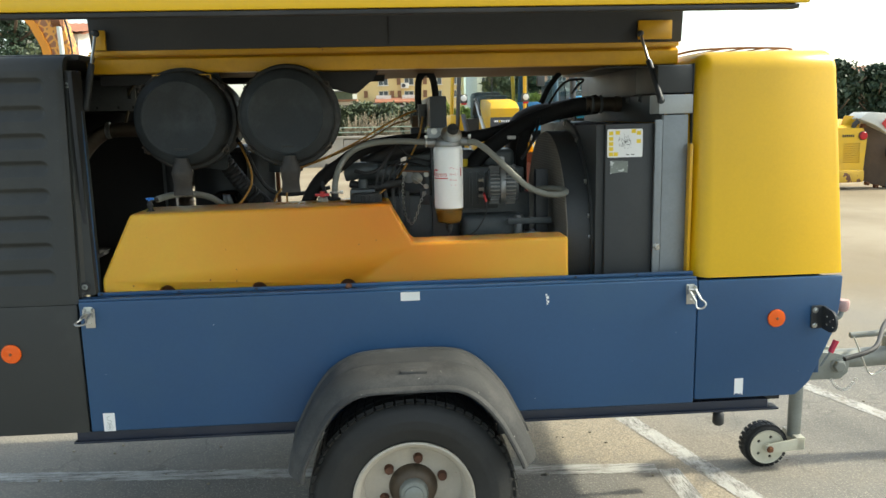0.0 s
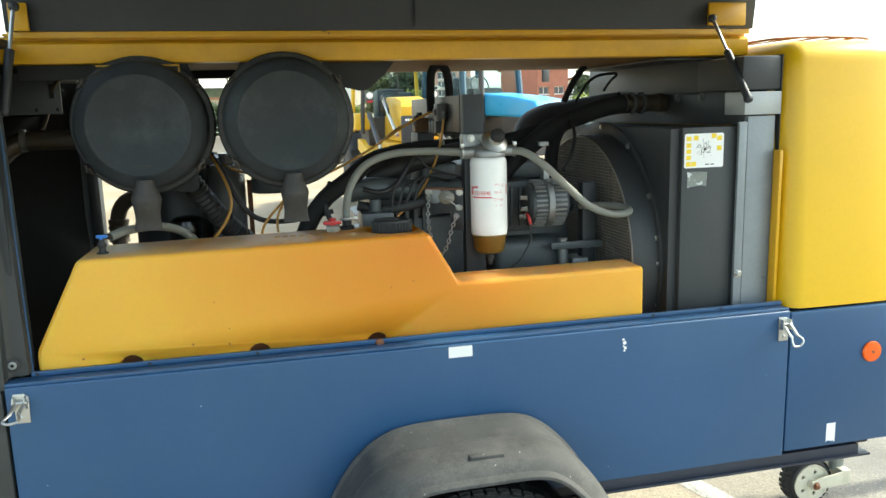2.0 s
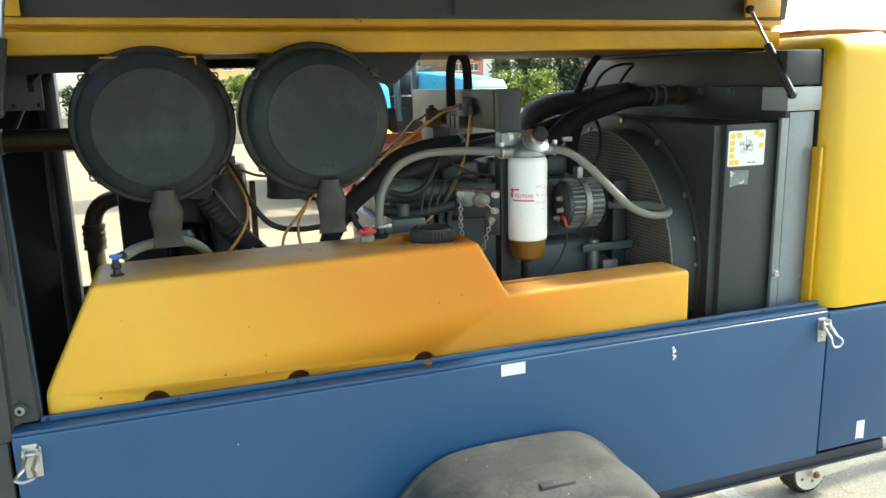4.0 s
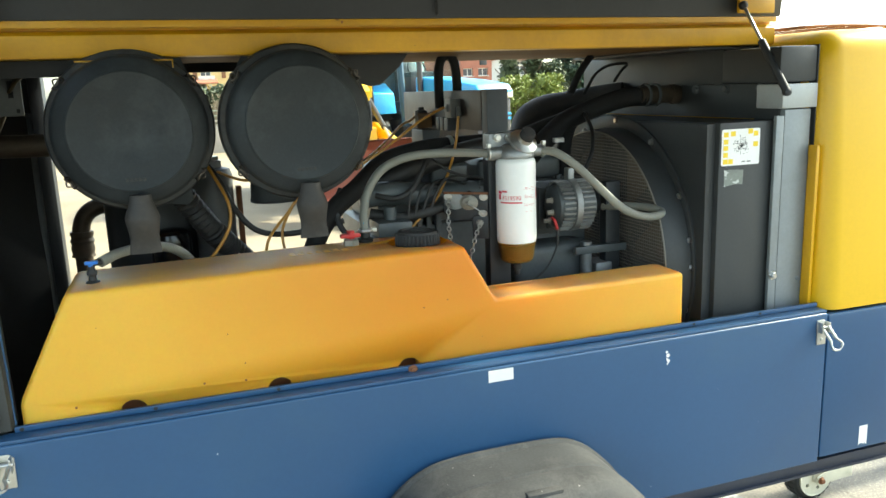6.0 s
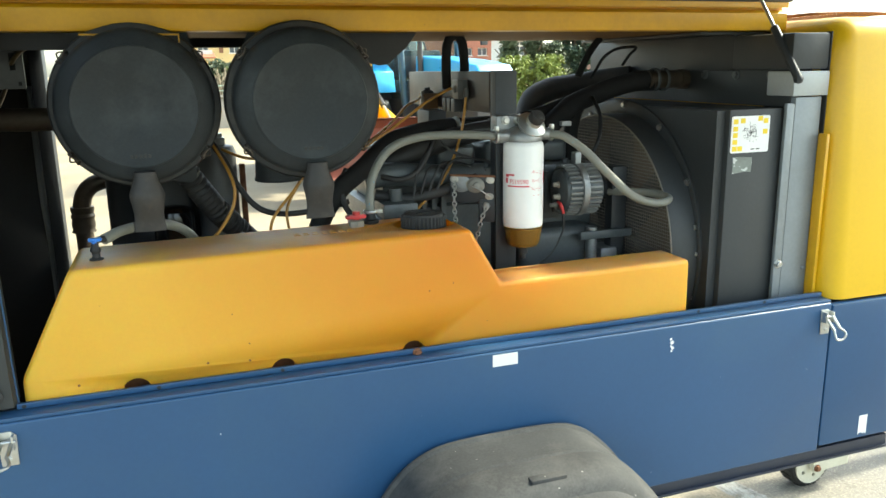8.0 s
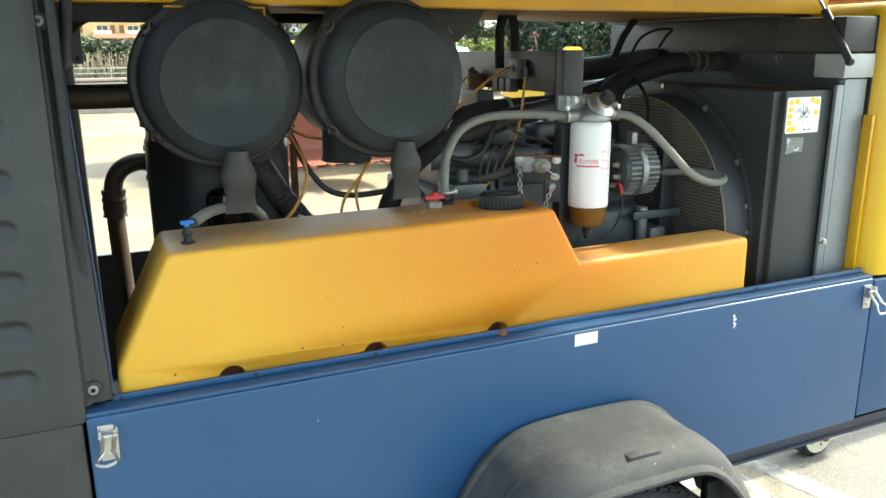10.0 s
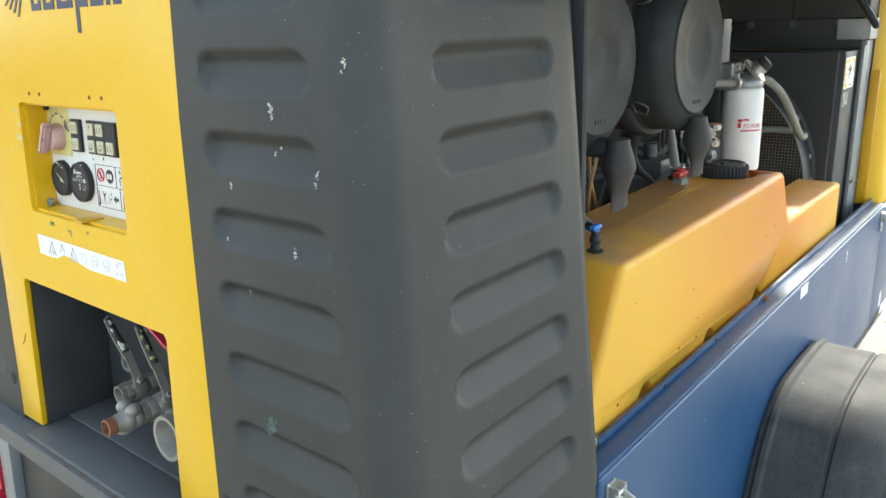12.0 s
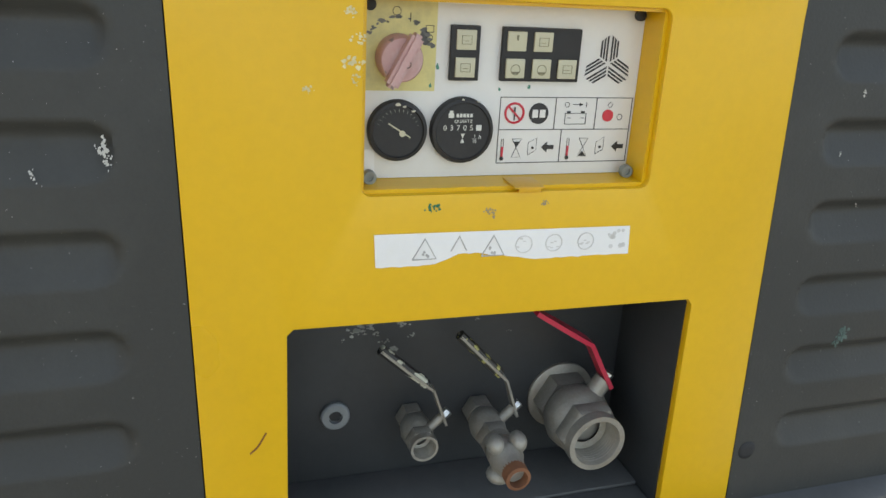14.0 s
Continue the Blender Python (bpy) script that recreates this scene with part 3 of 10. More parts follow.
# blue side door under the bay: outer sheet, folded lip and inner channel
door = part("side_panel", box((-0.933, SIDE, 0.537), (1.264, SIDE + 0.028, 1.012), 0.006, 3), BLUE, comp, "blue painted lower side panel with small chips")
bm = box((-0.932, SIDE + 0.003, 1.0125), (1.262, SIDE + 0.050, 1.021), 0.003)
box((-0.880, SIDE + 0.0405, 1.0215), (1.262, SIDE + 0.050, 1.034), 0.002, bm=bm)
lip = part("panel_lip", bm, BLUE, comp, "blue folded top lip with screw holes")
for x in (-0.866, -0.60, -0.33, 0.822, 1.05):
    part("hole", cyl((x, SIDE + 0.0400, 1.0275), (x, SIDE + 0.0392, 1.0275), 0.0045, seg=12), BAY_BLACK, lip)
bm = bolt((-0.003, SIDE + 0.040, 1.024), (0, -1, 0), 0.008, 0.006, 0.012)
part("screw", bm, RUST, lip, "rusty screw")
part("front_skirt", plate([(1.268, 0.548), (1.660, 0.548), (1.712, 0.60), (1.798, 0.80), (1.814, 0.90), (1.818, 1.004), (1.269, 1.004)], "y", SIDE, SIDE + 0.03, bevel=0.008), BLUE, comp, "blue lower front panel with dents and a cut-off corner")
part("front_skirt", plate([(1.268, 0.548), (1.660, 0.548), (1.712, 0.60), (1.798, 0.80), (1.814, 0.90), (1.818, 1.004), (1.269, 1.004)], "y", FARSIDE - 0.03, FARSIDE, bevel=0.008), BLUE, comp)
part("seam_strip", box((1.252, SIDE + 0.009, 0.555), (1.280, SIDE + 0.020, 1.0)), BLUE, comp)
part("front_plate", box((1.745, SIDE + 0.032, 0.62), (1.765, FARSIDE - 0.032, 1.0), 0.005), BLUE, comp)
# black sheet added to darken the far blue panel's inner face
part("far_lining", box((-0.93, FARSIDE - 0.040, 0.57), (1.26, FARSIDE - 0.030, 1.015)), BAY_BLACK, comp)
part("side_panel", box((-0.933, FARSIDE - 0.028, 0.537), (1.262, FARSIDE, 1.012), 0.007), BLUE, comp)
bm = box((-0.99, SIDE + 0.012, 0.497), (1.56, SIDE + 0.075, 0.534), 0.004)
box((-1.0, SIDE + 0.004, 0.492), (1.60, SIDE + 0.06, 0.500), 0.002, bm=bm)
part("bottom_rail", bm, DARK_BLUE, comp, "dark blue bottom rail under the side panel")
part("bottom_rail", box((-0.99, FARSIDE - 0.075, 0.492), (1.56, FARSIDE - 0.012, 0.534), 0.004), DARK_BLUE, comp)
part("chassis_floor", box((-1.36, SIDE + 0.04, 0.52), (1.62, FARSIDE - 0.04, 0.56), 0.004), BAY_BLACK, comp, "black chassis floor")
part("axle", cyl((0.2, SIDE - 0.1, 0.35), (0.2, FARSIDE + 0.1, 0.35), 0.035), BAY_BLACK, comp)
for yy in (2.80, 3.76):
    part("chassis_beam", box((-1.30, yy - 0.03, 0.47), (1.58, yy + 0.03, 0.519), 0.004), BAY_BLACK, comp)

# yellow front cover: rounded top edges, open towards the bay, with a folded return
bm = bmesh.new()
yc0, yc1, xc0, xc1, zc0, zc1 = 2.618, 3.942, 1.266, 1.832, 1.012, 1.826
prof = []
for k in range(8):
    a = radians(90) * k / 7
    prof.append((yc0 + 0.048 + 0.07 - 0.07 * math.cos(a), zc1 - 0.07 + 0.07 * math.sin(a)))
prof = [(yc0, zc0), (yc0 + 0.024, 1.42)] + prof
full = prof + [(2 * MID - y, z) for y, z in reversed(prof)]
xs = [(xc0, 0.060), (xc0 + 0.004, 0.044), (xc0 + 0.012, 0.027), (xc0 + 0.024, 0.013), (xc0 + 0.040, 0.004), (xc0 + 0.058, 0.0), (1.55, -0.002), (xc1 - 0.03, 0.0), (xc1 - 0.009, 0.009), (xc1, 0.03)]
cyz = (MID, 1.3)
rows = []
for x, ins in xs:
    row = []
    for y, z in full:
        row.append((x - (0.045 * (z - 1.0) / 0.8 if x > 1.7 else 0), y + ins * (1 if y < MID else -1), z - (ins if z > 1.7 else 0)))
    rows.append(row)
grid(rows, bm=bm)
# front wall and the folded return towards the opening
ends = rows[-1]
bm.faces.new([bm.verts.new(p) for p in ends])
ret = [[(xc0, y + 0.060 * (1 if y < MID else -1), z - (0.060 if z > 1.7 else 0)) for y, z in full], [(xc0 - 0.016, y + 0.085 * (1 if y < MID else -1), z - (0.06 if z > 1.7 else 0)) for y, z in full]]
grid(ret, bm=bm)
bmesh.ops.remove_doubles(bm, verts=bm.verts, dist=0.0005)
front = part("front_cover", bm, YELLOW, comp, "bright yellow front cover with rounded top edges", smooth=40)
bm = box((1.246, 2.668, 1.02), (1.258, 2.70, 1.50), 0.004)
part("folded_edge", bm, RAIL_YELLOW, comp, "yellow folded edge beside the cooler")
bm = bmesh.new()
tube([(1.30, 3.0, 1.835), (1.34, 2.86, 1.842), (1.50, 2.86, 1.848), (1.70, 2.86, 1.842), (1.74, 3.0, 1.835)], 0.004, 8, bm)
for x in (1.36, 1.44, 1.52, 1.60, 1.68):
    tube([(x, 2.86, 1.846), (x, 3.3, 1.846), (x, 3.7, 1.842)], 0.003, 6, bm)
part("guard_grille", bm, RUST, comp, "rusty wire guard on the front cover's top")

# roof spine between the two covers, its yellow rail and the underside
bm = grid([[(x, 2.925, 1.795), (x, 2.897, 1.797), (x, 2.893, 1.804), (x, 2.893, 1.846), (x, 2.899, 1.853), (x, 2.915, 1.858), (x, 2.915, 1.868)] for x in (-0.93, -0.5, 0.0, 0.5, 1.0, 1.275)])
part("roof_rail", bm, RAIL_YELLOW, comp, "yellow painted roof rail with rust spots")
# browner copy of the yellow: the underside's shade is put into the colour
SHADED_UNDER = mat("shaded_orange_underside", (0.17, 0.085, 0.025), 0.7, var=0.3, s1=5, bump=0.1, dirt=(0.10, 0.06, 0.03), dirt_amount=0.6, spec=0.25)
part("spine_underside", box((-0.93, 2.926, 1.7955), (1.275, 3.63, 1.7992)), SHADED_UNDER, comp, "brown sheet under the roof spine, its shade put into the colour")
part("roof_spine", box((-0.93, 2.916, 1.800), (1.275, 3.64, 1.862), 0.006), RAIL_YELLOW, comp, "yellow roof spine above a shade-brown underside sheet")
bm = box((-0.92, 2.90, 1.868), (1.27, 2.93, 1.876), 0.002)
for x in (-0.86, -0.5, -0.08, 0.35, 0.8, 1.2):
    bolt((x, 2.902, 1.872), (0, -1, 0), 0.006, 0.004, bm=bm)
part("hinge_strip", bm, RAIL_YELLOW, comp, "yellow hinge strip with rivets")

part("hinge_cover", box((-0.905, 2.888, 1.862), (1.275, 2.8915, 1.888), 0.001), RAIL_YELLOW, comp, "yellow hinge cover strip")
# raised lid: a short upright part over the hinge and a long part that reaches out
lid = part("side_lid", plate([(2.905, 1.878), (2.893, 2.01), (2.86, 2.030), (2.06, 1.925), (2.045, 1.905), (2.06, 1.893), (2.10, 1.896), (2.835, 1.995), (2.866, 1.99), (2.880, 1.878)], "x", -0.905, 1.282, bevel=0.004), BLACK, comp, "raised engine lid with a black inner lining")
bm = plate([(2.906, 1.880), (2.897, 2.013), (2.862, 2.034), (2.055, 1.930), (2.052, 1.937), (2.864, 2.041), (2.903, 2.018), (2.913, 1.880)], "x", -0.912, 1.290)
box((-0.87, 2.028, 1.902), (1.312, 2.046, 1.936), 0.004, bm=bm)
part("lid_skin", bm, YELLOW, lid, "yellow outer skin of the lid")
bm = box((-0.86, 2.034, 1.888), (1.285, 2.072, 1.900), 0.003)
part("rubber_seal", bm, RUBBER, lid, "grey rubber seal along the lid's edge")
bm = box((0.166, 2.862, 1.885), (0.172, 2.8655, 1.985))
part("lining_seam", bm, RUBBER, lid)
for x0, x1, z0, z1 in ((-0.888, -0.842, 1.877, 1.947), (1.105, 1.235, 1.885, 1.955)):
    part("strut_bracket", box((x0, 2.852, z0), (x1, 2.864, z1), 0.004), RAIL_YELLOW, lid, "yellow strut bracket")
for top, low in ((Vector((-0.863, 2.82, 1.933)), Vector((-0.893, 2.745, 1.675))), (Vector((1.108, 2.838, 1.905)), Vector((1.137, 2.680, 1.656)))):
    mid_ = top.lerp(low, 0.42)
    gs = part("gas_strut", tube([top, mid_], 0.005, 10, smooth_line=False), ZINC, comp, "gas strut holding up the lid")
    part("strut_tube", cyl(mid_, low, 0.0115, seg=16), BLACK, gs)
    part("ball_end", lathe([(0.004, -0.012), (0.012, -0.006), (0.013, 0), (0.012, 0.008), (0.004, 0.012)], top, (0, 1, 0), 12), BLACK, gs)
    part("ball_end", lathe([(0.004, -0.012), (0.012, -0.006), (0.013, 0), (0.012, 0.008), (0.004, 0.012)], low, (0, 1, 0), 12), BLACK, gs)

# ---- wheel, fender, drawbar ----
WC = Vector((0.203, 2.482, GROUND + 0.358))


RUST_NUT = mat("rusty_brown_nut", (0.11, 0.05, 0.03), 0.75, 0.2, var=0.35, s1=30, bump=0.2)


def build_wheel(yc, out):
    """out is -1 for the side towards the walk, +1 for the far side."""
    o = (WC.x, yc, WC.z)
    d = (0, out, 0)
    wheel = part("wheel", lathe([(0.20, -0.085), (0.335, -0.09), (0.352, -0.075), (0.358, -0.03), (0.358, 0.03), (0.352, 0.075), (0.343, 0.092), (0.325, 0.104), (0.300, 0.1095), (0.296, 0.1115), (0.288, 0.1125), (0.27, 0.112), (0.262, 0.1125), (0.258, 0.111), (0.235, 0.105), (0.212, 0.092), (0.206, 0.06), (0.2, 0.0)], o, d, 72, caps=False), TYRE, comp, "black road tyre with worn ribs")
    bm = bmesh.new()
    for i in range(64):  # shoulder blocks and ribs of the tread
        a = 2 * math.pi * i / 64
        for h in (-0.075, -0.03, 0.012, 0.058):
            m = Matrix.Translation(o) @ basis(d).to_4x4() @ Matrix.Rotation(a + (0.012 if h > 0 else 0), 4, "Z") @ Matrix.Translation((0.3562, 0, h + 0.008))
            t = bmesh.new()
            bmesh.ops.create_cube(t, size=1, matrix=m @ Matrix.Diagonal((0.008, 0.027, 0.038, 1)))
            merge(bm, t)
        t = bmesh.new()  # lug that wraps round the shoulder
        bmesh.ops.create_cube(t, size=1, matrix=Matrix.Translation(o) @ basis(d).to_4x4() @ Matrix.Rotation(a + 0.012, 4, "Z") @ Matrix.Translation((0.3465, 0, 0.0885)) @ Matrix.Rotation(radians(42), 4, "Y") @ Matrix.Diagonal((0.006, 0.025, 0.026, 1)))
        merge(bm, t)
    tagged(part("tread", bm, TYRE, wheel), kind="stuff")
    # dished rim with oval hand holes, wheel nuts and hub
    spots = [radians(60 * k + 20) for k in range(6)]
    holes = [circle(0.110 * math.cos(a), 0.110 * math.sin(a), 0.0175, 16) for a in spots]
    bm = bmesh.new()
    t = plate(circle(0, 0, 0.176, 64), "z", 0.0, 0.006, holes=[circle(0, 0, 0.080, 32)] + holes)
    merge(bm, t, Matrix.Translation(o) @ basis(d).to_4x4() @ Matrix.Translation((0, 0, -0.015)))
    lathe([(0.176, -0.010), (0.183, 0.0), (0.188, 0.04), (0.190, 0.075), (0.206, 0.088), (0.211, 0.097), (0.205, 0.100), (0.196, 0.094), (0.186, 0.083), (0.181, 0.05), (0.178, 0.004), (0.172, -0.008)], o, d, 64, bm, caps=False)
    rim = part("rim", bm, RIM, wheel, "pale cream painted steel rim")
    for a in spots:
        p = Vector(o) + basis(d) @ Vector((0.110 * math.cos(a), 0.110 * math.sin(a), -0.022))
        part("wheel_nut", lathe([(0.0172, 0.0), (0.0165, 0.030), (0.014, 0.034), (0.010, 0.032)], p, d, 14), RUST_NUT, wheel, "rusty brown wheel nut")
    part("hub", lathe([(0.088, -0.03), (0.086, -0.004), (0.080, 0.016), (0.066, 0.030), (0.054, 0.034)], o, d, 36), HUB, wheel, "brown greasy hub")
    part("hub_cap", lathe([(0.051, 0.025), (0.051, 0.052), (0.045, 0.060), (0.034, 0.062), (0.034, 0.069), (0.027, 0.073)], o, d, 28), GALV, wheel, "grey metal hub cap")


build_wheel(WC.y, -1)
build_wheel(2 * MID - WC.y, 1)


def build_fender(sgn):
    """A moulded plastic mudguard: flat crown, sloping shoulders, a raised bead and a rolled rim."""
    pts = [(-0.202, 0.450), (-0.190, 0.51), (-0.160, 0.575), (-0.118, 0.655), (-0.065, 0.725), (0.0, 0.768), (0.07, 0.785), (0.20, 0.789), (0.34, 0.785), (0.41, 0.762), (0.47, 0.712), (0.525, 0.642), (0.567, 0.562), (0.596, 0.50), (0.609, 0.466)]
    line = [(0.2 + (v.x - 0.2) * 1.03, v.z + 0.005) for v in curve([(x, 0, z) for x, z in pts], 5)]
    cx, cz = 0.2, 0.36
    rows = []
    for x, z in line:
        nx, nz = x - cx, z - cz
        n = math.hypot(nx, nz)
        nx, nz = nx / n, nz / n
        prof = [(SIDE - 0.004, 0.002), (2.592, 0.004), (2.584, 0.012), (2.573, 0.013), (2.566, 0.005), (2.448, 0.005), (2.442, 0.000), (2.437, 0.000), (2.431, 0.007), (2.405, 0.006), (2.385, 0.004), (2.366, -0.002), (2.350, -0.008), (2.336, -0.018), (2.327, -0.029), (2.321, -0.038), (2.311, -0.041), (2.304, -0.047), (2.303, -0.054), (2.309, -0.058), (2.318, -0.054), (2.328, -0.044), (2.340, -0.030), (2.362, -0.016), (2.42, -0.010), (2.555, -0.006), (SIDE - 0.004, -0.006)]
        rows.append([(x + nx * h, y, z + nz * h) for y, h in prof])
    if sgn > 0:
        rows = [[(x, 2 * MID - y, z) for x, y, z in r] for r in rows]
    bm = grid(rows)
    for r in (rows[0], rows[-1]):
        bm.faces.new([bm.verts.new(p) for p in r])
    bmesh.ops.remove_doubles(bm, verts=bm.verts, dist=0.0003)
    f = part("mudguard", bm, FENDER, comp, "scuffed dark grey plastic mudguard over the wheel", smooth=32)
    if sgn < 0:
        part("moulded_lug", box((0.170, 2.352, 0.782), (0.257, 2.376, 0.7955), 0.002), FENDER, f)
        part("flap_bracket", box((0.50, 2.44, 0.52), (0.555, 2.47, 0.60), 0.012), BLACK, f)


build_fender(-1)
build_fender(1)

# front: drawbar, jockey wheel, handles and the drain tap
bar = part("drawbar", cyl((1.910, MID, 0.440), (3.510, MID, 0.475), 0.045, seg=24), GALV, comp, "galvanised drawbar with hinge")
bm = plate([(2.010, 0.375), (2.210, 0.375), (2.245, 0.405), (2.250, 0.445), (2.230, 0.485), (2.180, 0.500), (2.010, 0.515)], "y", MID - 0.075, MID - 0.06, bevel=0.003)
plate([(2.010, 0.375), (2.210, 0.375), (2.245, 0.405), (2.250, 0.445), (2.230, 0.485), (2.180, 0.500), (2.010, 0.515)], "y", MID + 0.06, MID + 0.075, bevel=0.003, bm=bm)
part("hinge_plate", bm, GALV, bar)
bm = bolt((2.195, MID - 0.076, 0.440), (0, -1, 0), 0.028, 0.022, 0.036)
part("hinge_bolt", bm, GALV, bar, "large hexagon hinge bolt")
bm = box((2.480, MID - 0.05, 0.475), (2.830, MID + 0.05, 0.540), 0.01)
tube([(2.260, MID - 0.05, 0.575), (2.410, MID - 0.06, 0.585), (2.610, MID - 0.04, 0.595)], 0.014, 10, bm)
part("overrun_brake", bm, GALV, bar, "galvanised overrun brake housing")
part("brake_cap", cyl((2.540, MID - 0.02, 0.595), (2.540, MID - 0.02, 0.615), 0.05, seg=20), RUST, bar, "rusty round cap")
part("brake_lever", cyl((2.610, MID - 0.03, 0.615), (2.870, MID - 0.03, 0.635), 0.02, seg=14), BLACK, bar, "black hand brake lever")
part("cable", tube([(2.260, MID - 0.08, 0.575), (2.310, MID - 0.09, 0.455), (2.350, MID - 0.09, 0.395), (2.430, MID - 0.085, 0.435), (2.510, MID - 0.07, 0.535)], 0.004, 8), ZINC, bar)
bm = bmesh.new()
for k in range(9):
    a = radians(180 * k / 8)
    c = Vector((2.160 + 0.06 * k / 8 * 2, MID - 0.085, 0.375 - 0.05 * math.sin(a)))
    tube([c + Vector((0.009 * math.cos(b), 0.003 * math.sin(2 * b), 0.006 * math.sin(b))) for b in (radians(60 * j) for j in range(7))], 0.0016, 6, bm, n=2)
part("safety_chain", bm, ZINC, bar)
part("air_line", tube([(2.000, 2.85, 0.595), (2.160, 2.9, 0.620), (2.330, 3.1, 0.655), (2.510, MID, 0.675)], 0.010, 10), RUBBER, comp)

JX, JZ = 1.866, GROUND + 0.102
jock = part("jockey_wheel", lathe([(0.052, -0.028), (0.090, -0.034), (0.100, -0.022), (0.102, 0.0), (0.100, 0.022), (0.090, 0.034), (0.080, 0.036), (0.078, 0.028)], (JX, MID - 0.055, JZ), (0, -1, 0), 40), TYRE, comp, "jockey wheel with a black rubber tread")
bm = bmesh.new()
for i in range(26):
    a = 2 * math.pi * i / 26
    for sg in (-1, 1):
        t = bmesh.new()
        bmesh.ops.create_cube(t, size=1, matrix=Matrix.Translation((JX, MID - 0.055, JZ)) @ Matrix.Rotation(a, 4, "Y") @ Matrix.Translation((0.1025, sg * 0.016, 0)) @ Matrix.Diagonal((0.004, 0.028, 0.017, 1)))
        merge(bm, t)
tagged(part("tread", bm, TYRE, jock), kind="stuff")
holes = [circle(0.05 * math.cos(radians(72 * k)), 0.05 * math.sin(radians(72 * k)), 0.008, 10) for k in range(5)]
t = plate(circle(0, 0, 0.080, 40), "z", 0, 0.008, holes=holes)
bm = merge(bmesh.new(), t, Matrix.Translation((JX, MID - 0.087, JZ)) @ basis((0, -1, 0)).to_4x4())
lathe([(0.070, 0), (0.078, 0.004), (0.081, 0.012), (0.074, 0.009)], (JX, MID - 0.087, JZ), (0, -1, 0), 40, bm, caps=False)
lathe([(0.020, 0), (0.020, 0.012), (0.016, 0.014)], (JX, MID - 0.090, JZ), (0, -1, 0), 20, bm)
part("disc", bm, CREAM, jock, "cream plastic wheel disc")
part("axle_bolt", bolt((JX, MID - 0.125, JZ), (0, -1, 0), 0.012, 0.01, 0.016), RUST, jock)
bm = plate([(JX + dx, JZ + dz) for dx, dz in ((-0.018, -0.017), (-0.018, 0.017), (0.02, 0.03), (0.165, 0.05), (0.165, -0.01), (0.04, -0.017))], "y", MID - 0.124, MID - 0.117, bevel=0.002)
box((JX + 0.125, MID - 0.124, JZ - 0.01), (JX + 0.165, MID + 0.01, JZ + 0.05), 0.004, bm=bm)
part("fork", bm, CREAM, jock, "cream painted wheel fork")
bm = cyl((JX + 0.144, MID - 0.06, JZ + 0.035), (JX + 0.144, MID - 0.06, 0.50), 0.030, seg=24)
cyl((JX + 0.144, MID - 0.06, 0.42), (JX + 0.144, MID - 0.06, 0.56), 0.036, seg=24, bm=bm)
part("stem", bm, GALV, jock, "galvanised jockey wheel tube")

tap = part("drain_tap", cyl((1.565, 3.05, 0.33), (1.565, 3.05, 0.53), 0.014), BLACK, comp, "black drain tap under the floor")
part("tap_body", lathe([(0.018, 0), (0.026, 0.01), (0.026, 0.05), (0.018, 0.06), (0.022, 0.075), (0.012, 0.085)], (1.565, 3.05, 0.25), (0, 0, 1), 8), BLACK, tap)
h = part("corner_bracket", plate(rrect(1.700, 0.808, 1.745, 0.896, 0.008), "y", SIDE - 0.007, SIDE - 0.001, bevel=0.002), BLACK, comp, "black corner bracket with bolts")
dots = [(2.548, 0.848), (2.568, 0.862), (2.568, 0.832), (2.528, 0.862), (2.528, 0.832)]
fin = [(SIDE - 0.007, 0.808), (SIDE - 0.007, 0.894)] + [(2.548 + 0.040 * math.cos(a), 0.848 + 0.042 * math.sin(a)) for a in (radians(80 + 20 * k) for k in range(11))]
part("fin", plate(fin, "x", 1.742, 1.750, holes=[circle(y, z, 0.005, 10) for y, z in dots]), BLACK, h, "rounded black fin with five holes")
for z in (0.878, 0.822):
    part("bolt", bolt((1.714, SIDE - 0.007, z), (0, -1, 0), 0.008, 0.005, 0.011), ZINC, h)
g = part("hose_coupling", tube([(1.80, 2.80, 0.78), (1.92, 2.80, 0.785), (1.945, 2.80, 0.82)], 0.010, 10), GALV, comp, "air line coupling")
part("coupling_cap", lathe([(0.016, 0), (0.024, 0.012), (0.026, 0.035), (0.022, 0.045)], (1.945, 2.80, 0.815), (0, 0, 1), 16), PINK_KNOB, g, "faded pink plastic cap")
g = part("tap_lever", tube([(1.93, 2.90, 0.55), (1.955, 2.90, 0.59), (1.98, 2.90, 0.63)], 0.006, 8), GALV, comp, "drain lever with a red grip")
part("grip", tube([(1.968, 2.90, 0.61), (1.99, 2.90, 0.66)], 0.012, 10, smooth_line=False), RED_RUBBER, g)


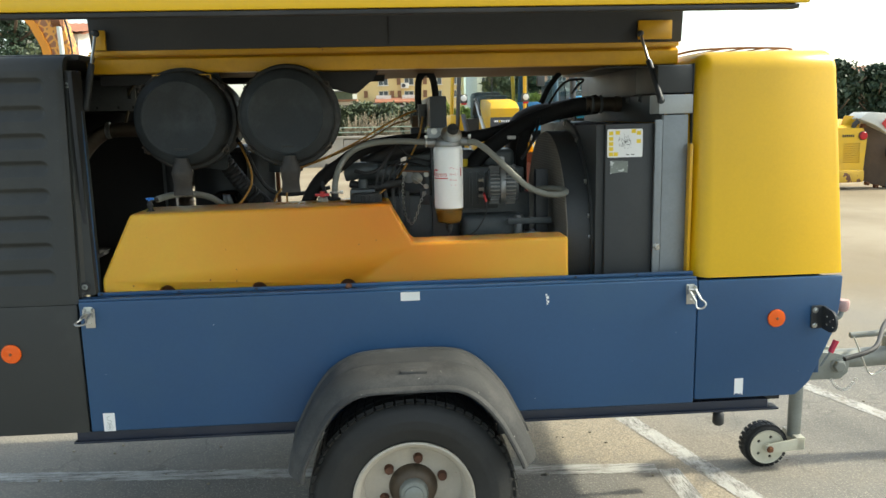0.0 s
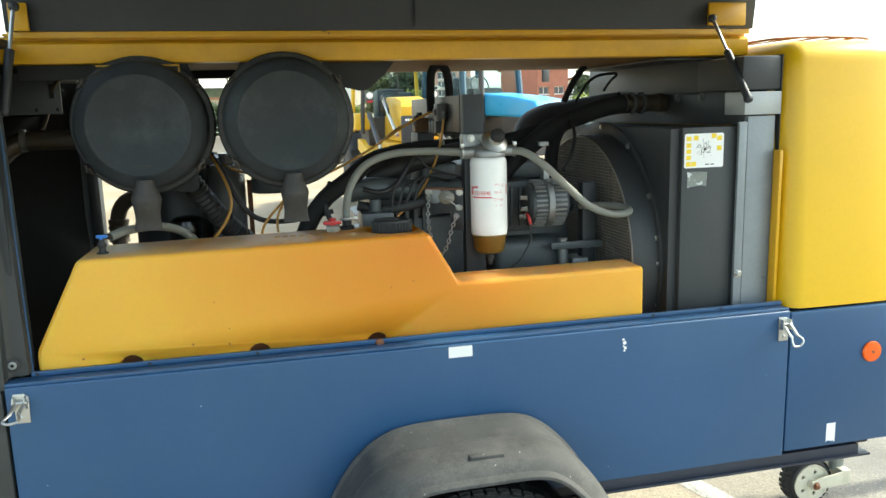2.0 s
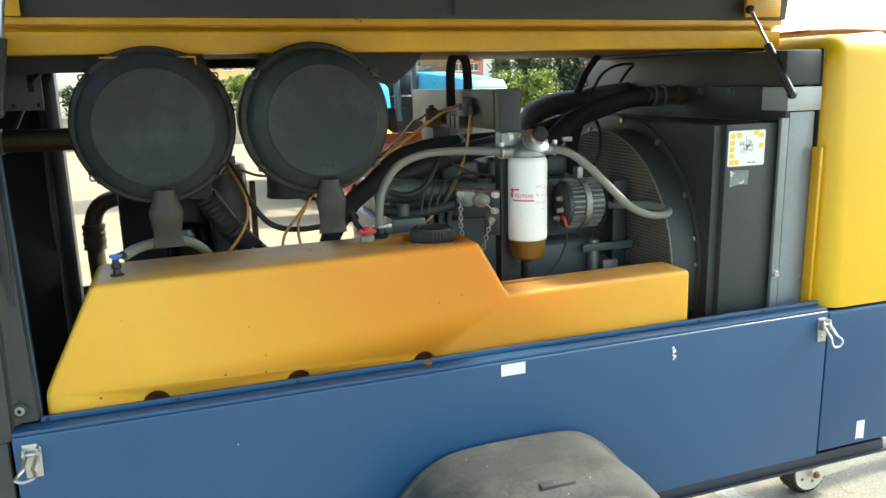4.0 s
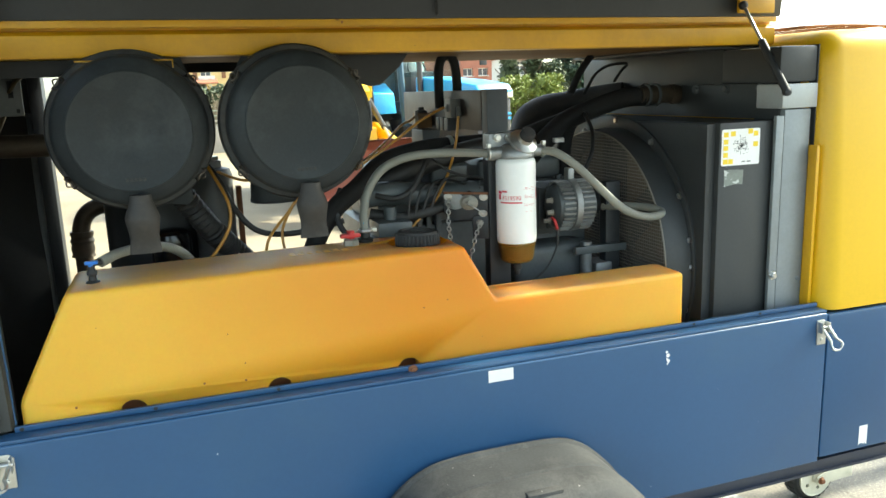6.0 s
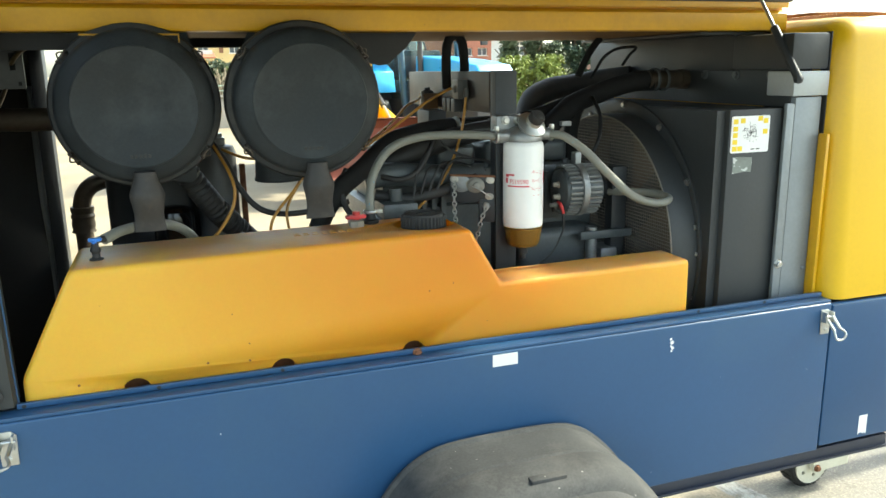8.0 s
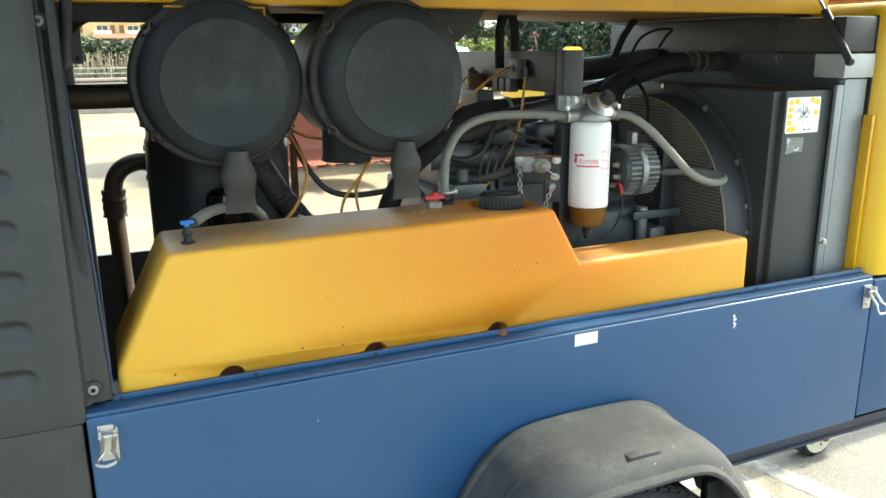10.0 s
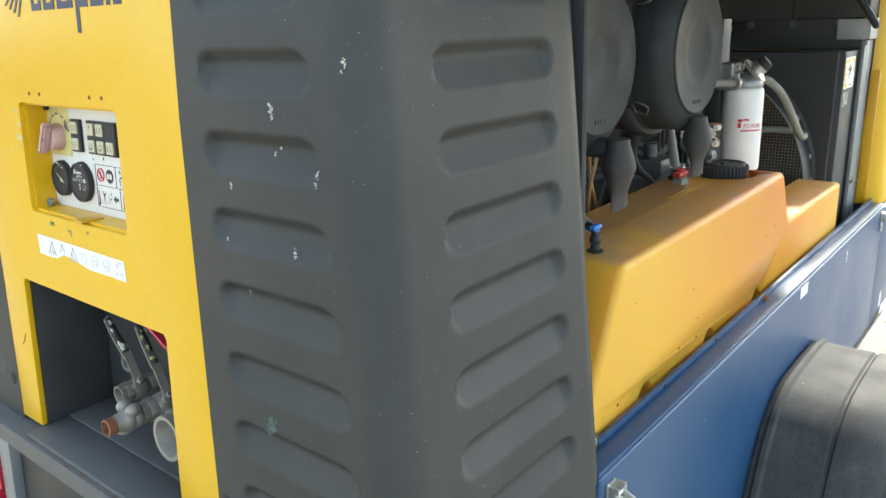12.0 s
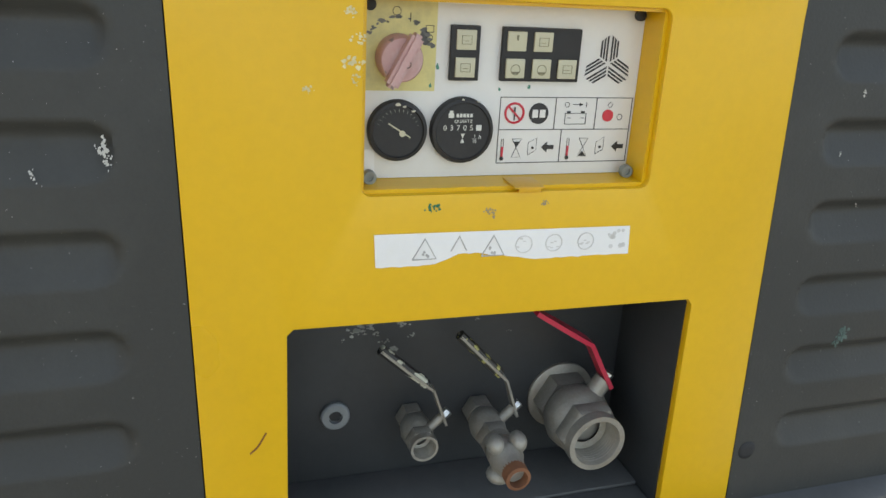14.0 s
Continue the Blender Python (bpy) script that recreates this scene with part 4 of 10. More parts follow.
# latches, markers and stickers on the side
def latch(x, z, swing):
    """A zinc over-centre latch: base plate, lever and wire loop; swing points where the loop hangs."""
    s = swing
    b = part("latch", plate([(x - 0.016, z - 0.035), (x + 0.016, z - 0.035), (x + 0.018, z + 0.03), (x + 0.008, z + 0.04), (x - 0.018, z + 0.04)], "y", SIDE - 0.004, SIDE - 0.0005, bevel=0.001), ZINC, comp, "zinc-plated toggle latch")
    bm = box((x - 0.016, SIDE - 0.022, z + 0.004), (x - 0.012, SIDE - 0.004, z + 0.036), 0.001)
    box((x + 0.010, SIDE - 0.022, z + 0.004), (x + 0.014, SIDE - 0.004, z + 0.036), 0.001, bm=bm)
    cyl((x - 0.018, SIDE - 0.016, z + 0.022), (x + 0.018, SIDE - 0.016, z + 0.022), 0.004, seg=10, bm=bm)
    part("yoke", bm, ZINC, b)
    a, e = Vector((x, SIDE - 0.018, z + 0.02)), Vector((x + s[0], SIDE - 0.018 + s[1], z + s[2]))
    d = (e - a).normalized()
    w = d.cross(Vector((0, -1, 0))).normalized() * 0.010 if abs(d.y) < 0.9 else Vector((0.010, 0, 0))
    bm = tube([a + w, a.lerp(e, 0.6) + w], 0.0045, 8, smooth_line=False)
    tube([a - w, a.lerp(e, 0.6) - w], 0.0045, 8, bm, smooth_line=False)
    part("lever", bm, ZINC, b)
    q = a.lerp(e, 0.55)
    bm = tube([q + w * 0.8, q + w * 1.7 + d * 0.02, e + w * 1.5, e + d * 0.006, e - w * 1.5, q - w * 1.7 + d * 0.02, q - w * 0.8], 0.0035, 8)
    part("wire_loop", bm, ZINC, b)
    part("rivet", lathe([(0.005, 0), (0.005, 0.003), (0.003, 0.004)], (x, SIDE - 0.004, z - 0.02), (0, -1, 0), 10), ZINC, b)


latch(-0.897, 0.955, (-0.006, -0.062, -0.002))
latch(1.240, 0.955, (0.026, -0.026, -0.036))
for x, z in ((-1.174, 0.838), (1.568, 0.853)):
    mk = part("side_reflector", lathe([(0.033, 0), (0.034, 0.004), (0.032, 0.008), (0.020, 0.010)], (x, SIDE - 0.0005, z), (0, -1, 0), 32), ORANGE_LENS, comp, "round orange side reflector")
    part("screw", lathe([(0.005, 0.0095), (0.005, 0.012), (0.003, 0.013)], (x, SIDE, z), (0, -1, 0), 10), RUST, mk)


def sticker(name, u0, v0, u1, v1, label, y=SIDE, ragged=0.0):
    pts = []
    n = 8
    for k in range(n):
        pts.append((u0 + (u1 - u0) * k / n, v0 + rng.uniform(0, ragged)))
    pts += [(u1, v0), (u1, v1), (u0, v1)]
    return part(name, plate(pts, "y", y - 0.0012, y - 0.0003), WHITE, comp, label, smooth=0)


sticker("sticker", 0.181, 0.973, 0.249, 1.004, "blank white sticker")
sticker("sticker", 1.420, 0.560, 1.453, 0.625, "torn white sticker", ragged=0.010)
st = sticker("sticker", -0.888, 0.532 + 0.006, -0.848, 0.605, "white lifting point sticker with a hook symbol")
bm = tube([(-0.862, SIDE - 0.0016, 0.596), (-0.874, SIDE - 0.0016, 0.590), (-0.872, SIDE - 0.0016, 0.580), (-0.860, SIDE - 0.0016, 0.575), (-0.866, SIDE - 0.0016, 0.566), (-0.876, SIDE - 0.0016, 0.572)], 0.0012, 6)
tube([(-0.868 + 0.011 * math.cos(radians(a)), SIDE - 0.0016, 0.553 + 0.011 * math.sin(radians(a))) for a in range(0, 361, 30)], 0.0009, 6, bm, n=2)
plate([(-0.868, 0.546), (-0.875, 0.553), (-0.871, 0.553), (-0.871, 0.560), (-0.865, 0.560), (-0.865, 0.553), (-0.861, 0.553)], "y", SIDE - 0.0018, SIDE - 0.0013, bm=bm)
part("hook_symbol", bm, GREY_INK, st)
# small white paint marks on the blue panel
bm = bmesh.new()
for dx, dz, r in ((0, 0, 0.004), (0.004, -0.010, 0.006), (0.001, -0.020, 0.003), (0.006, -0.026, 0.005), (0.003, -0.034, 0.003)):
    plate(circle(0.706 + dx, 0.975 + dz, r, 7), "y", SIDE - 0.0008, SIDE - 0.0002, bm=bm)
part("paint_mark", bm, WHITE, comp, "white paint splash")

# ---- engine bay: sheets ----
part("rear_bulkhead", box((-0.912, 2.66, 0.56), (-0.897, 2.735, 1.795), 0.003), BAY_BLACK, comp, "black flange at the rear of the bay")
part("far_liner", box((-1.34, 3.862, 0.56), (-0.962, 3.876, 1.667), 0.003), BAY_BLACK, comp, "black liner of the far corner")
part("floor_liner", box((-1.34, 2.70, 0.545), (-0.90, 3.86, 0.56), 0.003), BAY_BLACK, comp)
part("liner_edge", tube([(-0.955, 3.86, 0.6), (-0.952, 3.858, 1.1), (-0.958, 3.86, 1.3), (-0.954, 3.86, 1.6), (-0.955, 3.86, 1.667)], 0.011, 8), STEEL, comp, "bent grey edge strip")
part("far_post", box((-0.940, 3.80, 0.56), (-0.896, 3.87, 1.79), 0.008), BLACK, comp, "black corner post of the far side")
bm = box((-1.30, 3.205, 1.668), (-0.863, 3.213, 1.790), 0.003)
box((-1.30, 3.2135, 1.782), (-0.863, 3.80, 1.790), 0.003, bm=bm)
OLIVE_HOSE = mat("dull_brown_hose", (0.10, 0.075, 0.035), 0.4, var=0.2)
DULL_STEEL = mat("dull_grey_sheet", (0.105, 0.112, 0.112), 0.5, 0.3, var=0.18, s1=5, dirt=(0.06, 0.06, 0.055), dirt_amount=0.5)
cross = part("crossmember", bm, DULL_STEEL, comp, "dull grey sheet crossmember with punched holes")
for x, z in ((-0.935, 1.681), (-0.876, 1.681), (-1.02, 1.681)):
    part("hole", box((x - 0.004, 3.2035, z - 0.005), (x + 0.004, 3.205, z + 0.005)), BAY_BLACK, cross)
part("hole", box((-0.895, 3.2035, 1.715), (-0.882, 3.205, 1.758)), BAY_BLACK, cross)
bm = plate([(-0.31, 1.80), (0.13, 1.80), (0.10, 1.76), (0.045, 1.715), (0.02, 1.712), (-0.07, 1.735), (-0.18, 1.765)], "y", 3.0, 3.006, bevel=0.001)
part("lining_flap", bm, BAY_BLACK, comp, "loose black lining flap hanging from the roof")
bm = box((-0.6, 3.30, 1.77), (0.15, 3.33, 1.80), 0.003)
part("roof_liner", bm, BAY_BLACK, comp)
# black strip added to fill the dark zone between rail and crossmember
part("roof_liner", box((-0.905, 2.945, 1.757), (-0.62, 2.950, 1.7945), 0.001), BAY_BLACK, comp, "black strip filling the dark zone under the roof rail")


# ---- fuel tank ----
def build_tank():
    tank = thing("fuel_tank", (0.0, 2.78, 0.56), "orange yellow moulded plastic fuel tank, dusty and fuel-stained", "fuel tank")
    prof = [(-0.868, 0.94), (-0.868, 1.075), (-0.752, 1.305), (-0.2, 1.311), (0.150, 1.316), (0.232, 1.172), (0.800, 1.176), (0.802, 0.94)]

    def body(pr, y0, y1):
        t = plate(pr, "y", y0, y1)
        e = [e for e in t.edges if len(e.link_faces) == 2 and e.calc_face_angle(0) > radians(14)]
        bmesh.ops.bevel(t, geom=e, offset=0.014, segments=5, profile=0.5, affect="EDGES", clamp_overlap=True)
        return t

    # scoops along the lower front edge are cut with a boolean on the finished shell
    t = body(prof, 2.664, 2.80)
    t2 = body([(-0.866, 0.94), (-0.866, 1.075), (-0.752, 1.304), (-0.2, 1.310), (0.148, 1.315), (0.21, 1.18), (0.21, 0.94)], 2.70, 2.905)
    merge(t, t2)
    shell = part("tank_shell", t, TANK, tank, smooth=30)
    cut = bmesh.new()
    for x in (-0.645, -0.323, -0.006):
        cyl((x, 2.60, 1.018), (x, 2.715, 1.018), 0.031, seg=28, bm=cut)
    # sunk well round the filler neck
    cyl((0.067, 2.789, 1.296), (0.067, 2.789, 1.40), 0.078, seg=40, bm=cut)
    cme = bpy.data.meshes.new("cut")
    cut.to_mesh(cme)
    cut.free()
    cob = new("cut", cme)
    md = shell.modifiers.new("scoops", "BOOLEAN")
    md.operation, md.solver, md.object, md.use_self = "DIFFERENCE", "EXACT", cob, True
    bpy.context.view_layer.update()
    dg = bpy.context.evaluated_depsgraph_get()
    done = bpy.data.meshes.new_from_object(shell.evaluated_get(dg))
    shell.modifiers.clear()
    shell.data = done
    bpy.data.objects.remove(cob)
    # dark mounting sleeves inside the scoops
    for x in (-0.645, -0.323, -0.006):
        part("scoop_socket", cyl((x, 2.706, 1.018), (x, 2.712, 1.018), 0.029, seg=20), RUST, shell, "rust-brown socket")
    neck = part("filler_neck", lathe([(0.056, 0), (0.056, 0.012), (0.05, 0.014)], (0.067, 2.789, 1.292), (0, 0, 1), 32), TANK, tank)
    prof_c = [(0.050, -0.012), (0.0545, -0.010), (0.0545, 0.022), (0.050, 0.027), (0.040, 0.028), (0.038, 0.025), (0.0, 0.025)]
    bm = lathe(prof_c[:1] + [(0.0545, -0.011)] + prof_c[3:-1], (0.067, 2.789, 1.316), (0, 0, 1), 72)
    ribs = [[(0.067 + r * math.cos(a), 2.789 + r * math.sin(a), 1.316 + h) for r, a in ((r0 + (0.0032 if k % 4 < 2 else 0.0), 2 * math.pi * k / 144) for k in range(144))] for r0, h in ((0.0535, -0.0105), (0.0550, -0.009), (0.0550, 0.020), (0.0535, 0.0215))]
    grid(ribs, close=True, bm=bm)
    box((0.047, 2.785, 1.3415), (0.087, 2.793, 1.3445), 0.001, bm=bm)
    part("cap", bm, RUBBER, neck, "black ribbed screw cap")
    # red valve and hose tail
    v = part("vent_valve", lathe([(0.020, 0), (0.020, 0.014), (0.014, 0.018)], (-0.097, 2.838, 1.312), (0, 0, 1), 6), BRASS, tank, "brass valve with a red grip")
    bm = box((-0.125, 2.828, 1.332), (-0.072, 2.848, 1.342), 0.004)
    cyl((-0.097, 2.838, 1.33), (-0.097, 2.838, 1.350), 0.010, seg=10, bm=bm)
    part("grip", bm, RED_PLASTIC, v)
    f = part("hose_tail", lathe([(0.020, 0), (0.022, 0.010), (0.014, 0.014), (0.013, 0.03)], (-0.053, 2.866, 1.310), (0, 0, 1), 16), RUBBER, tank)
    bm = tube([(-0.053 + 0.0155 * math.cos(a), 2.866 + 0.0155 * math.sin(a), 1.342) for a in (radians(30 * k) for k in range(13))], 0.004, 8, n=2)
    box((-0.034, 2.858, 1.337), (-0.022, 2.874, 1.347), 0.001, bm=bm)
    part("hose_clip", bm, ZINC, tank)
    # breather with its blue tap
    b = part("breather", lathe([(0.015, 0), (0.015, 0.004), (0.009, 0.006), (0.008, 0.016), (0.011, 0.02), (0.011, 0.026), (0.008, 0.030), (0.008, 0.036)], (-0.703, 2.745, 1.304), (0, 0, 1), 14), RUBBER, tank, "black breather elbow with a blue tap")
    part("elbow", tube([(-0.703, 2.745, 1.332), (-0.702, 2.747, 1.344), (-0.697, 2.757, 1.347), (-0.680, 2.776, 1.345)], 0.0075, 12), RUBBER, b)
    bm = box((-0.716, 2.740, 1.346), (-0.688, 2.752, 1.354), 0.003)
    cyl((-0.703, 2.745, 1.336), (-0.703, 2.745, 1.350), 0.0065, seg=12, bm=bm)
    part("tap_handle", bm, BLUE_PLASTIC, b)
    # stamped words and soil spots on the shell
    bm = bmesh.new()
    for k in range(7):
        box((-0.265 + 0.022 * k, 2.778, 1.3128), (-0.249 + 0.022 * k, 2.781, 1.3142), bm=bm)
        box((-0.265 + 0.022 * k, 2.796, 1.3128), (-0.251 + 0.022 * k, 2.799, 1.3142), bm=bm)
        box((-0.265 + 0.022 * k, 2.781, 1.3128), (-0.262 + 0.022 * k, 2.796, 1.3142), bm=bm)
    part("moulded_mark", bm, TANK, shell)
    r2 = random.Random(3)
    for _ in range(9):
        x, z = r2.uniform(-0.8, 0.75), r2.uniform(1.04, 1.28)
        top = 1.16 if x > 0.2 else 1.30 - max(0, (-0.72 - x)) * 2
        if z > top - 0.02:
            continue
        s = r2.choice((0.001, 0.0012, 0.0015, 0.002))
        part("rust_speck", plate(circle(x, z, s, 7), "y", 2.6632, 2.6642), RUST, shell)
    for x, z in ((-0.492, 1.062), (-0.40, 1.055), (-0.76, 1.05)):
        part("rust_speck", plate(circle(x, z, 0.0028, 7), "y", 2.6630, 2.6642), RUST, shell)
    h = thing("overflow_hose", (-0.69, 2.76, 1.33), "grey braided overflow hose with blue threads", "hose")
    part("hose", tube([(-0.686, 2.771, 1.344), (-0.645, 2.82, 1.353), (-0.58, 2.88, 1.350), (-0.52, 2.95, 1.32), (-0.48, 3.02, 1.25), (-0.46, 3.05, 1.1)], 0.012, 12), HOSE_GREY, h)


build_tank()


# ---- air cleaners ----
DUSTY_BLACK = mat("dusty_black_housing", (0.026, 0.029, 0.030), 0.60, var=0.3, s1=7, s2=150, bump=0.08, dirt=(0.115, 0.100, 0.080), dirt_amount=0.75, dirt_scale=9.0)
CLIP_STEEL = mat("rusty_dark_wire", (0.14, 0.12, 0.10), 0.5, 0.5, var=0.3)
LIPS = mat("brown_grey_dusty_rubber", (0.032, 0.029, 0.026), 0.66, var=0.25, bump=0.1, dirt=(0.088, 0.070, 0.055), dirt_amount=0.7, dirt_scale=14)


def build_cleaner(x, z, yf, s):
    """x and z of the axis, yf of the front face, s the size of the cover against the usual one."""
    a = thing("air_cleaner", (x, 2.95, z - 0.19), "round black plastic air cleaner housing with a dusty rim", "air cleaner", "air cleaners under the roof rail")
    o, d = (x, yf, z), (0, 1, 0)
    bm = lathe([(0.004, 0.012), (0.030, 0.0115), (0.050, 0.009), (0.066, 0.004), (0.080, 0.0012), (0.1265, 0.0), (0.1300, -0.0015), (0.1330, -0.001), (0.1348, 0.003), (0.1400, 0.0065), (0.1590, 0.0175), (0.1668, 0.028), (0.1702, 0.042), (0.1712, 0.083)], o, d, 72)
    bmesh.ops.transform(bm, matrix=Matrix.Translation(o) @ Matrix.Diagonal((s, 1, s, 1)) @ Matrix.Translation(-Vector(o)), verts=bm.verts)
    part("cover", bm, FILTER_BLACK, a, "black end cover with a raised disc", smooth=24)
    for k in range(5):  # a small moulded mark low on the cover
        part("moulded_mark", box((x - 0.022 + 0.0095 * k, yf - 0.0015, z - 0.112), (x - 0.0155 + 0.0095 * k, yf + 0.001, z - 0.104), 0.0008), DUSTY_RUBBER, a)
    bm = lathe([(0.1673, 0.084), (0.1673, 0.090), (0.1840, 0.093), (0.1885, 0.099), (0.1890, 0.120), (0.1800, 0.130), (0.1701, 0.24), (0.1682, 0.40), (0.1559, 0.43), (0.0945, 0.44)], o, d, 64)
    bmesh.ops.transform(bm, matrix=Matrix.Translation(o) @ Matrix.Diagonal((s, 1, s, 1)) @ Matrix.Translation(-Vector(o)), verts=bm.verts)
    part("canister", bm, DUSTY_BLACK, a, "black cylindrical canister")
    part("seal_ring", lathe([(0.1682 * s, 0.083), (0.1739 * s, 0.087), (0.1682 * s, 0.0915)], o, d, 64, caps=False), RUBBER, a)
    for ang in (38, 142, 218, 322):
        c, q = math.cos(radians(ang)), math.sin(radians(ang))
        p = Vector((x + 0.177 * s * c, yf + 0.080, z + 0.177 * s * q))
        out, tan = Vector((c, 0, q)), Vector((-q, 0, c))
        bm = tube([p + tan * 0.013, p + tan * 0.015 - Vector((0, 0.022, 0)) + out * 0.006, p - Vector((0, 0.030, 0)) + out * 0.002, p - tan * 0.015 - Vector((0, 0.022, 0)) + out * 0.006, p - tan * 0.013, p + Vector((0, 0.02, 0)) + out * 0.004], 0.0022, 6, n=5)
        tube([p + tan * 0.009 + out * 0.008, p + out * 0.016 - Vector((0, 0.008, 0)), p - tan * 0.009 + out * 0.008, p + Vector((0, 0.012, 0)) + out * 0.004, p + tan * 0.009 + out * 0.008], 0.002, 6, bm, n=5)
        part("spring_clip", bm, CLIP_STEEL, a, "wire spring clip")
    # rubber dust valve, flattened at its lips
    rows = []
    for zz, w, t in ((1.490, 0.0235, 0.022), (1.478, 0.0245, 0.023), (1.466, 0.028, 0.026), (1.450, 0.0345, 0.030), (1.440, 0.0375, 0.031), (1.434, 0.0375, 0.031), (1.418, 0.0345, 0.024), (1.398, 0.0315, 0.015), (1.386, 0.0315, 0.009), (1.370, 0.0335, 0.005), (1.357, 0.035, 0.0035)):
        rows.append([(x + 0.006 + w * math.cos(b), 2.766 + (1.490 - zz) * -0.06 + t * math.sin(b), zz) for b in (2 * math.pi * k / 28 for k in range(28))])
    bm = grid(rows, close=True)
    for r in (rows[0], rows[-1]):
        bm.faces.new([bm.verts.new(p) for p in r])
    bmesh.ops.remove_doubles(bm, verts=bm.verts, dist=0.0002)
    part("dust_valve", bm, LIPS, a, "dusty grey rubber dust valve")
    bm = tube([(x + 0.004, yf + 0.055, z - 0.150), (x + 0.005, yf + 0.025, z - 0.157), (x + 0.006, 2.776, z - 0.158), (x + 0.006, 2.766, z - 0.166)], 0.0195, 18)
    part("valve_spigot", bm, FILTER_BLACK, a)
    # sheet hanger from the roof rail, with the yellow hook edges
    arc = [(x + 0.1755 * math.cos(b), z + 0.1755 * math.sin(b)) for b in (radians(145 - 110 * k / 16) for k in range(17))]
    bm = plate([(x - 0.148, z + 0.104), (x - 0.116, 1.799), (x + 0.122, 1.799), (x + 0.148, z + 0.104)] + arc[::-1], "y", 2.925, 2.931)
    h = part("hanger", bm, FILTER_BLACK, a, "black sheet hanger")
    for s0 in (-0.105, 0.052):
        bm = box((x + s0, 2.872, 1.786), (x + s0 + 0.055, 2.884, 1.790), 0.001)
        box((x + s0 + 0.052, 2.872, 1.770), (x + s0 + 0.055, 2.884, 1.7875), 0.0005, bm=bm)
        part("hook_edge", bm, RAIL_YELLOW, h, "yellow folded hook")
    return a


build_cleaner(-0.592, 1.629, 2.798, 1.005)
build_cleaner(-0.208, 1.631, 2.766, 1.005)
# air duct stub below the second cleaner
duct = thing("air_duct", (-0.26, 3.05, 1.35), "short black moulded air duct", "air duct")
part("duct_stub", lathe([(0.066, 0), (0.068, 0.006), (0.065, 0.012), (0.063, 0.09)], (-0.255, 3.05, 1.415), (0, 0, 1), 32), FILTER_BLACK, duct)
part("mount_tongue", plate([(-0.56, 1.49), (-0.47, 1.49), (-0.47, 1.44), (-0.485, 1.428), (-0.56, 1.44)], "y", 3.0, 3.01, bevel=0.002), FILTER_BLACK, duct)


# ---- pipes, oil filter, separator ----
sep = thing("oil_separator", (-0.56, 3.36, 0.56), "large black oil separator vessel behind the air cleaners", "oil separator")
part("vessel", lathe([(0.12, 0), (0.165, 0.02), (0.165, 0.88), (0.150, 0.92), (0.10, 0.94)], (-0.565, 3.52, 0.56), (0, 0, 1), 40), BLACK, sep)
part("lid", lathe([(0.155, 0), (0.172, 0.003), (0.172, 0.020), (0.160, 0.026), (0.05, 0.030)], (-0.565, 3.52, 1.482), (0, 0, 1), 40), BLACK, sep, "bolted steel lid")
for k in range(8):
    part("lid_bolt", bolt((-0.565 + 0.160 * math.cos(radians(45 * k)), 3.52 + 0.160 * math.sin(radians(45 * k)), 1.505), (0, 0, 1), 0.011, 0.010, 0.016), DULL_STEEL, sep)
oil = thing("oil_filter", (-0.54, 3.20, 1.05), "glossy black spin-on oil filter", "oil filter")
OILGLOSS = mat("glossy_black_can", (0.010, 0.010, 0.011), 0.12, var=0.1, bump=0.0)
part("can", lathe([(0.056, 0), (0.058, 0.004), (0.058, 0.235), (0.054, 0.252), (0.040, 0.263), (0.02, 0.267)], (-0.538, 3.29, 1.058), (0, 0, 1), 40), OILGLOSS, oil)
can = thing("grey_canister", (-0.40, 3.35, 1.0), "grey painted canister with a silver top fitting", "canister")
part("canister", lathe([(0.058, 0), (0.060, 0.01), (0.060, 0.42), (0.054, 0.44), (0.035, 0.445)], (-0.404, 3.36, 1.045), (0, 0, 1), 36), mat("grey_canister_paint", (0.13, 0.14, 0.145), 0.42, var=0.15, dirt=(0.07, 0.07, 0.065), dirt_amount=0.5), can)
part("top_fitting", lathe([(0.034, 0), (0.034, 0.022), (0.026, 0.025), (0.026, 0.035)], (-0.404, 3.36, 1.488), (0, 0, 1), 6), ZINC, can, "silver hexagon fitting")
part("strap", box((-0.338, 3.33, 1.22), (-0.322, 3.36, 1.43), 0.002), RUST, can, "rusty upright strap")
p1 = thing("steel_pipe", (-1.0, 3.1, 1.56), "dark oily steel pipe running level to the air cleaner", "pipe")
part("pipe", tube([(-0.62, 3.16, 1.592), (-0.75, 3.18, 1.591), (-0.86, 3.19, 1.590), (-0.95, 3.195, 1.591), (-1.0, 3.19, 1.580), (-1.04, 3.17, 1.545), (-1.075, 3.14, 1.49), (-1.10, 3.1, 1.40)], 0.030, 18), HUB, p1)
for x in (-0.735, -0.98):
    part("pipe_clip", cyl((x, 3.18, 1.591), (x + 0.014, 3.18, 1.591), 0.0335, seg=20, bevel=0.002), ZINC if x < -0.9 else RUBBER, p1)
p2 = thing("elbow_hose", (-0.82, 3.72, 1.0), "dark rubber elbow hose with a ribbed cuff", "hose")
part("hose", tube([(-0.70, 3.71, 1.352), (-0.745, 3.71, 1.358), (-0.795, 3.71, 1.338), (-0.822, 3.71, 1.29), (-0.826, 3.71, 1.20), (-0.82, 3.71, 0.9)], 0.028, 18), HUB, p2)
part("cuff", tube([(-0.824, 3.71, 1.275), (-0.826, 3.71, 1.19)], 0.036, 18, ribs=0.0025, rib_pitch=0.026), HUB, p2, "ribbed rubber cuff")
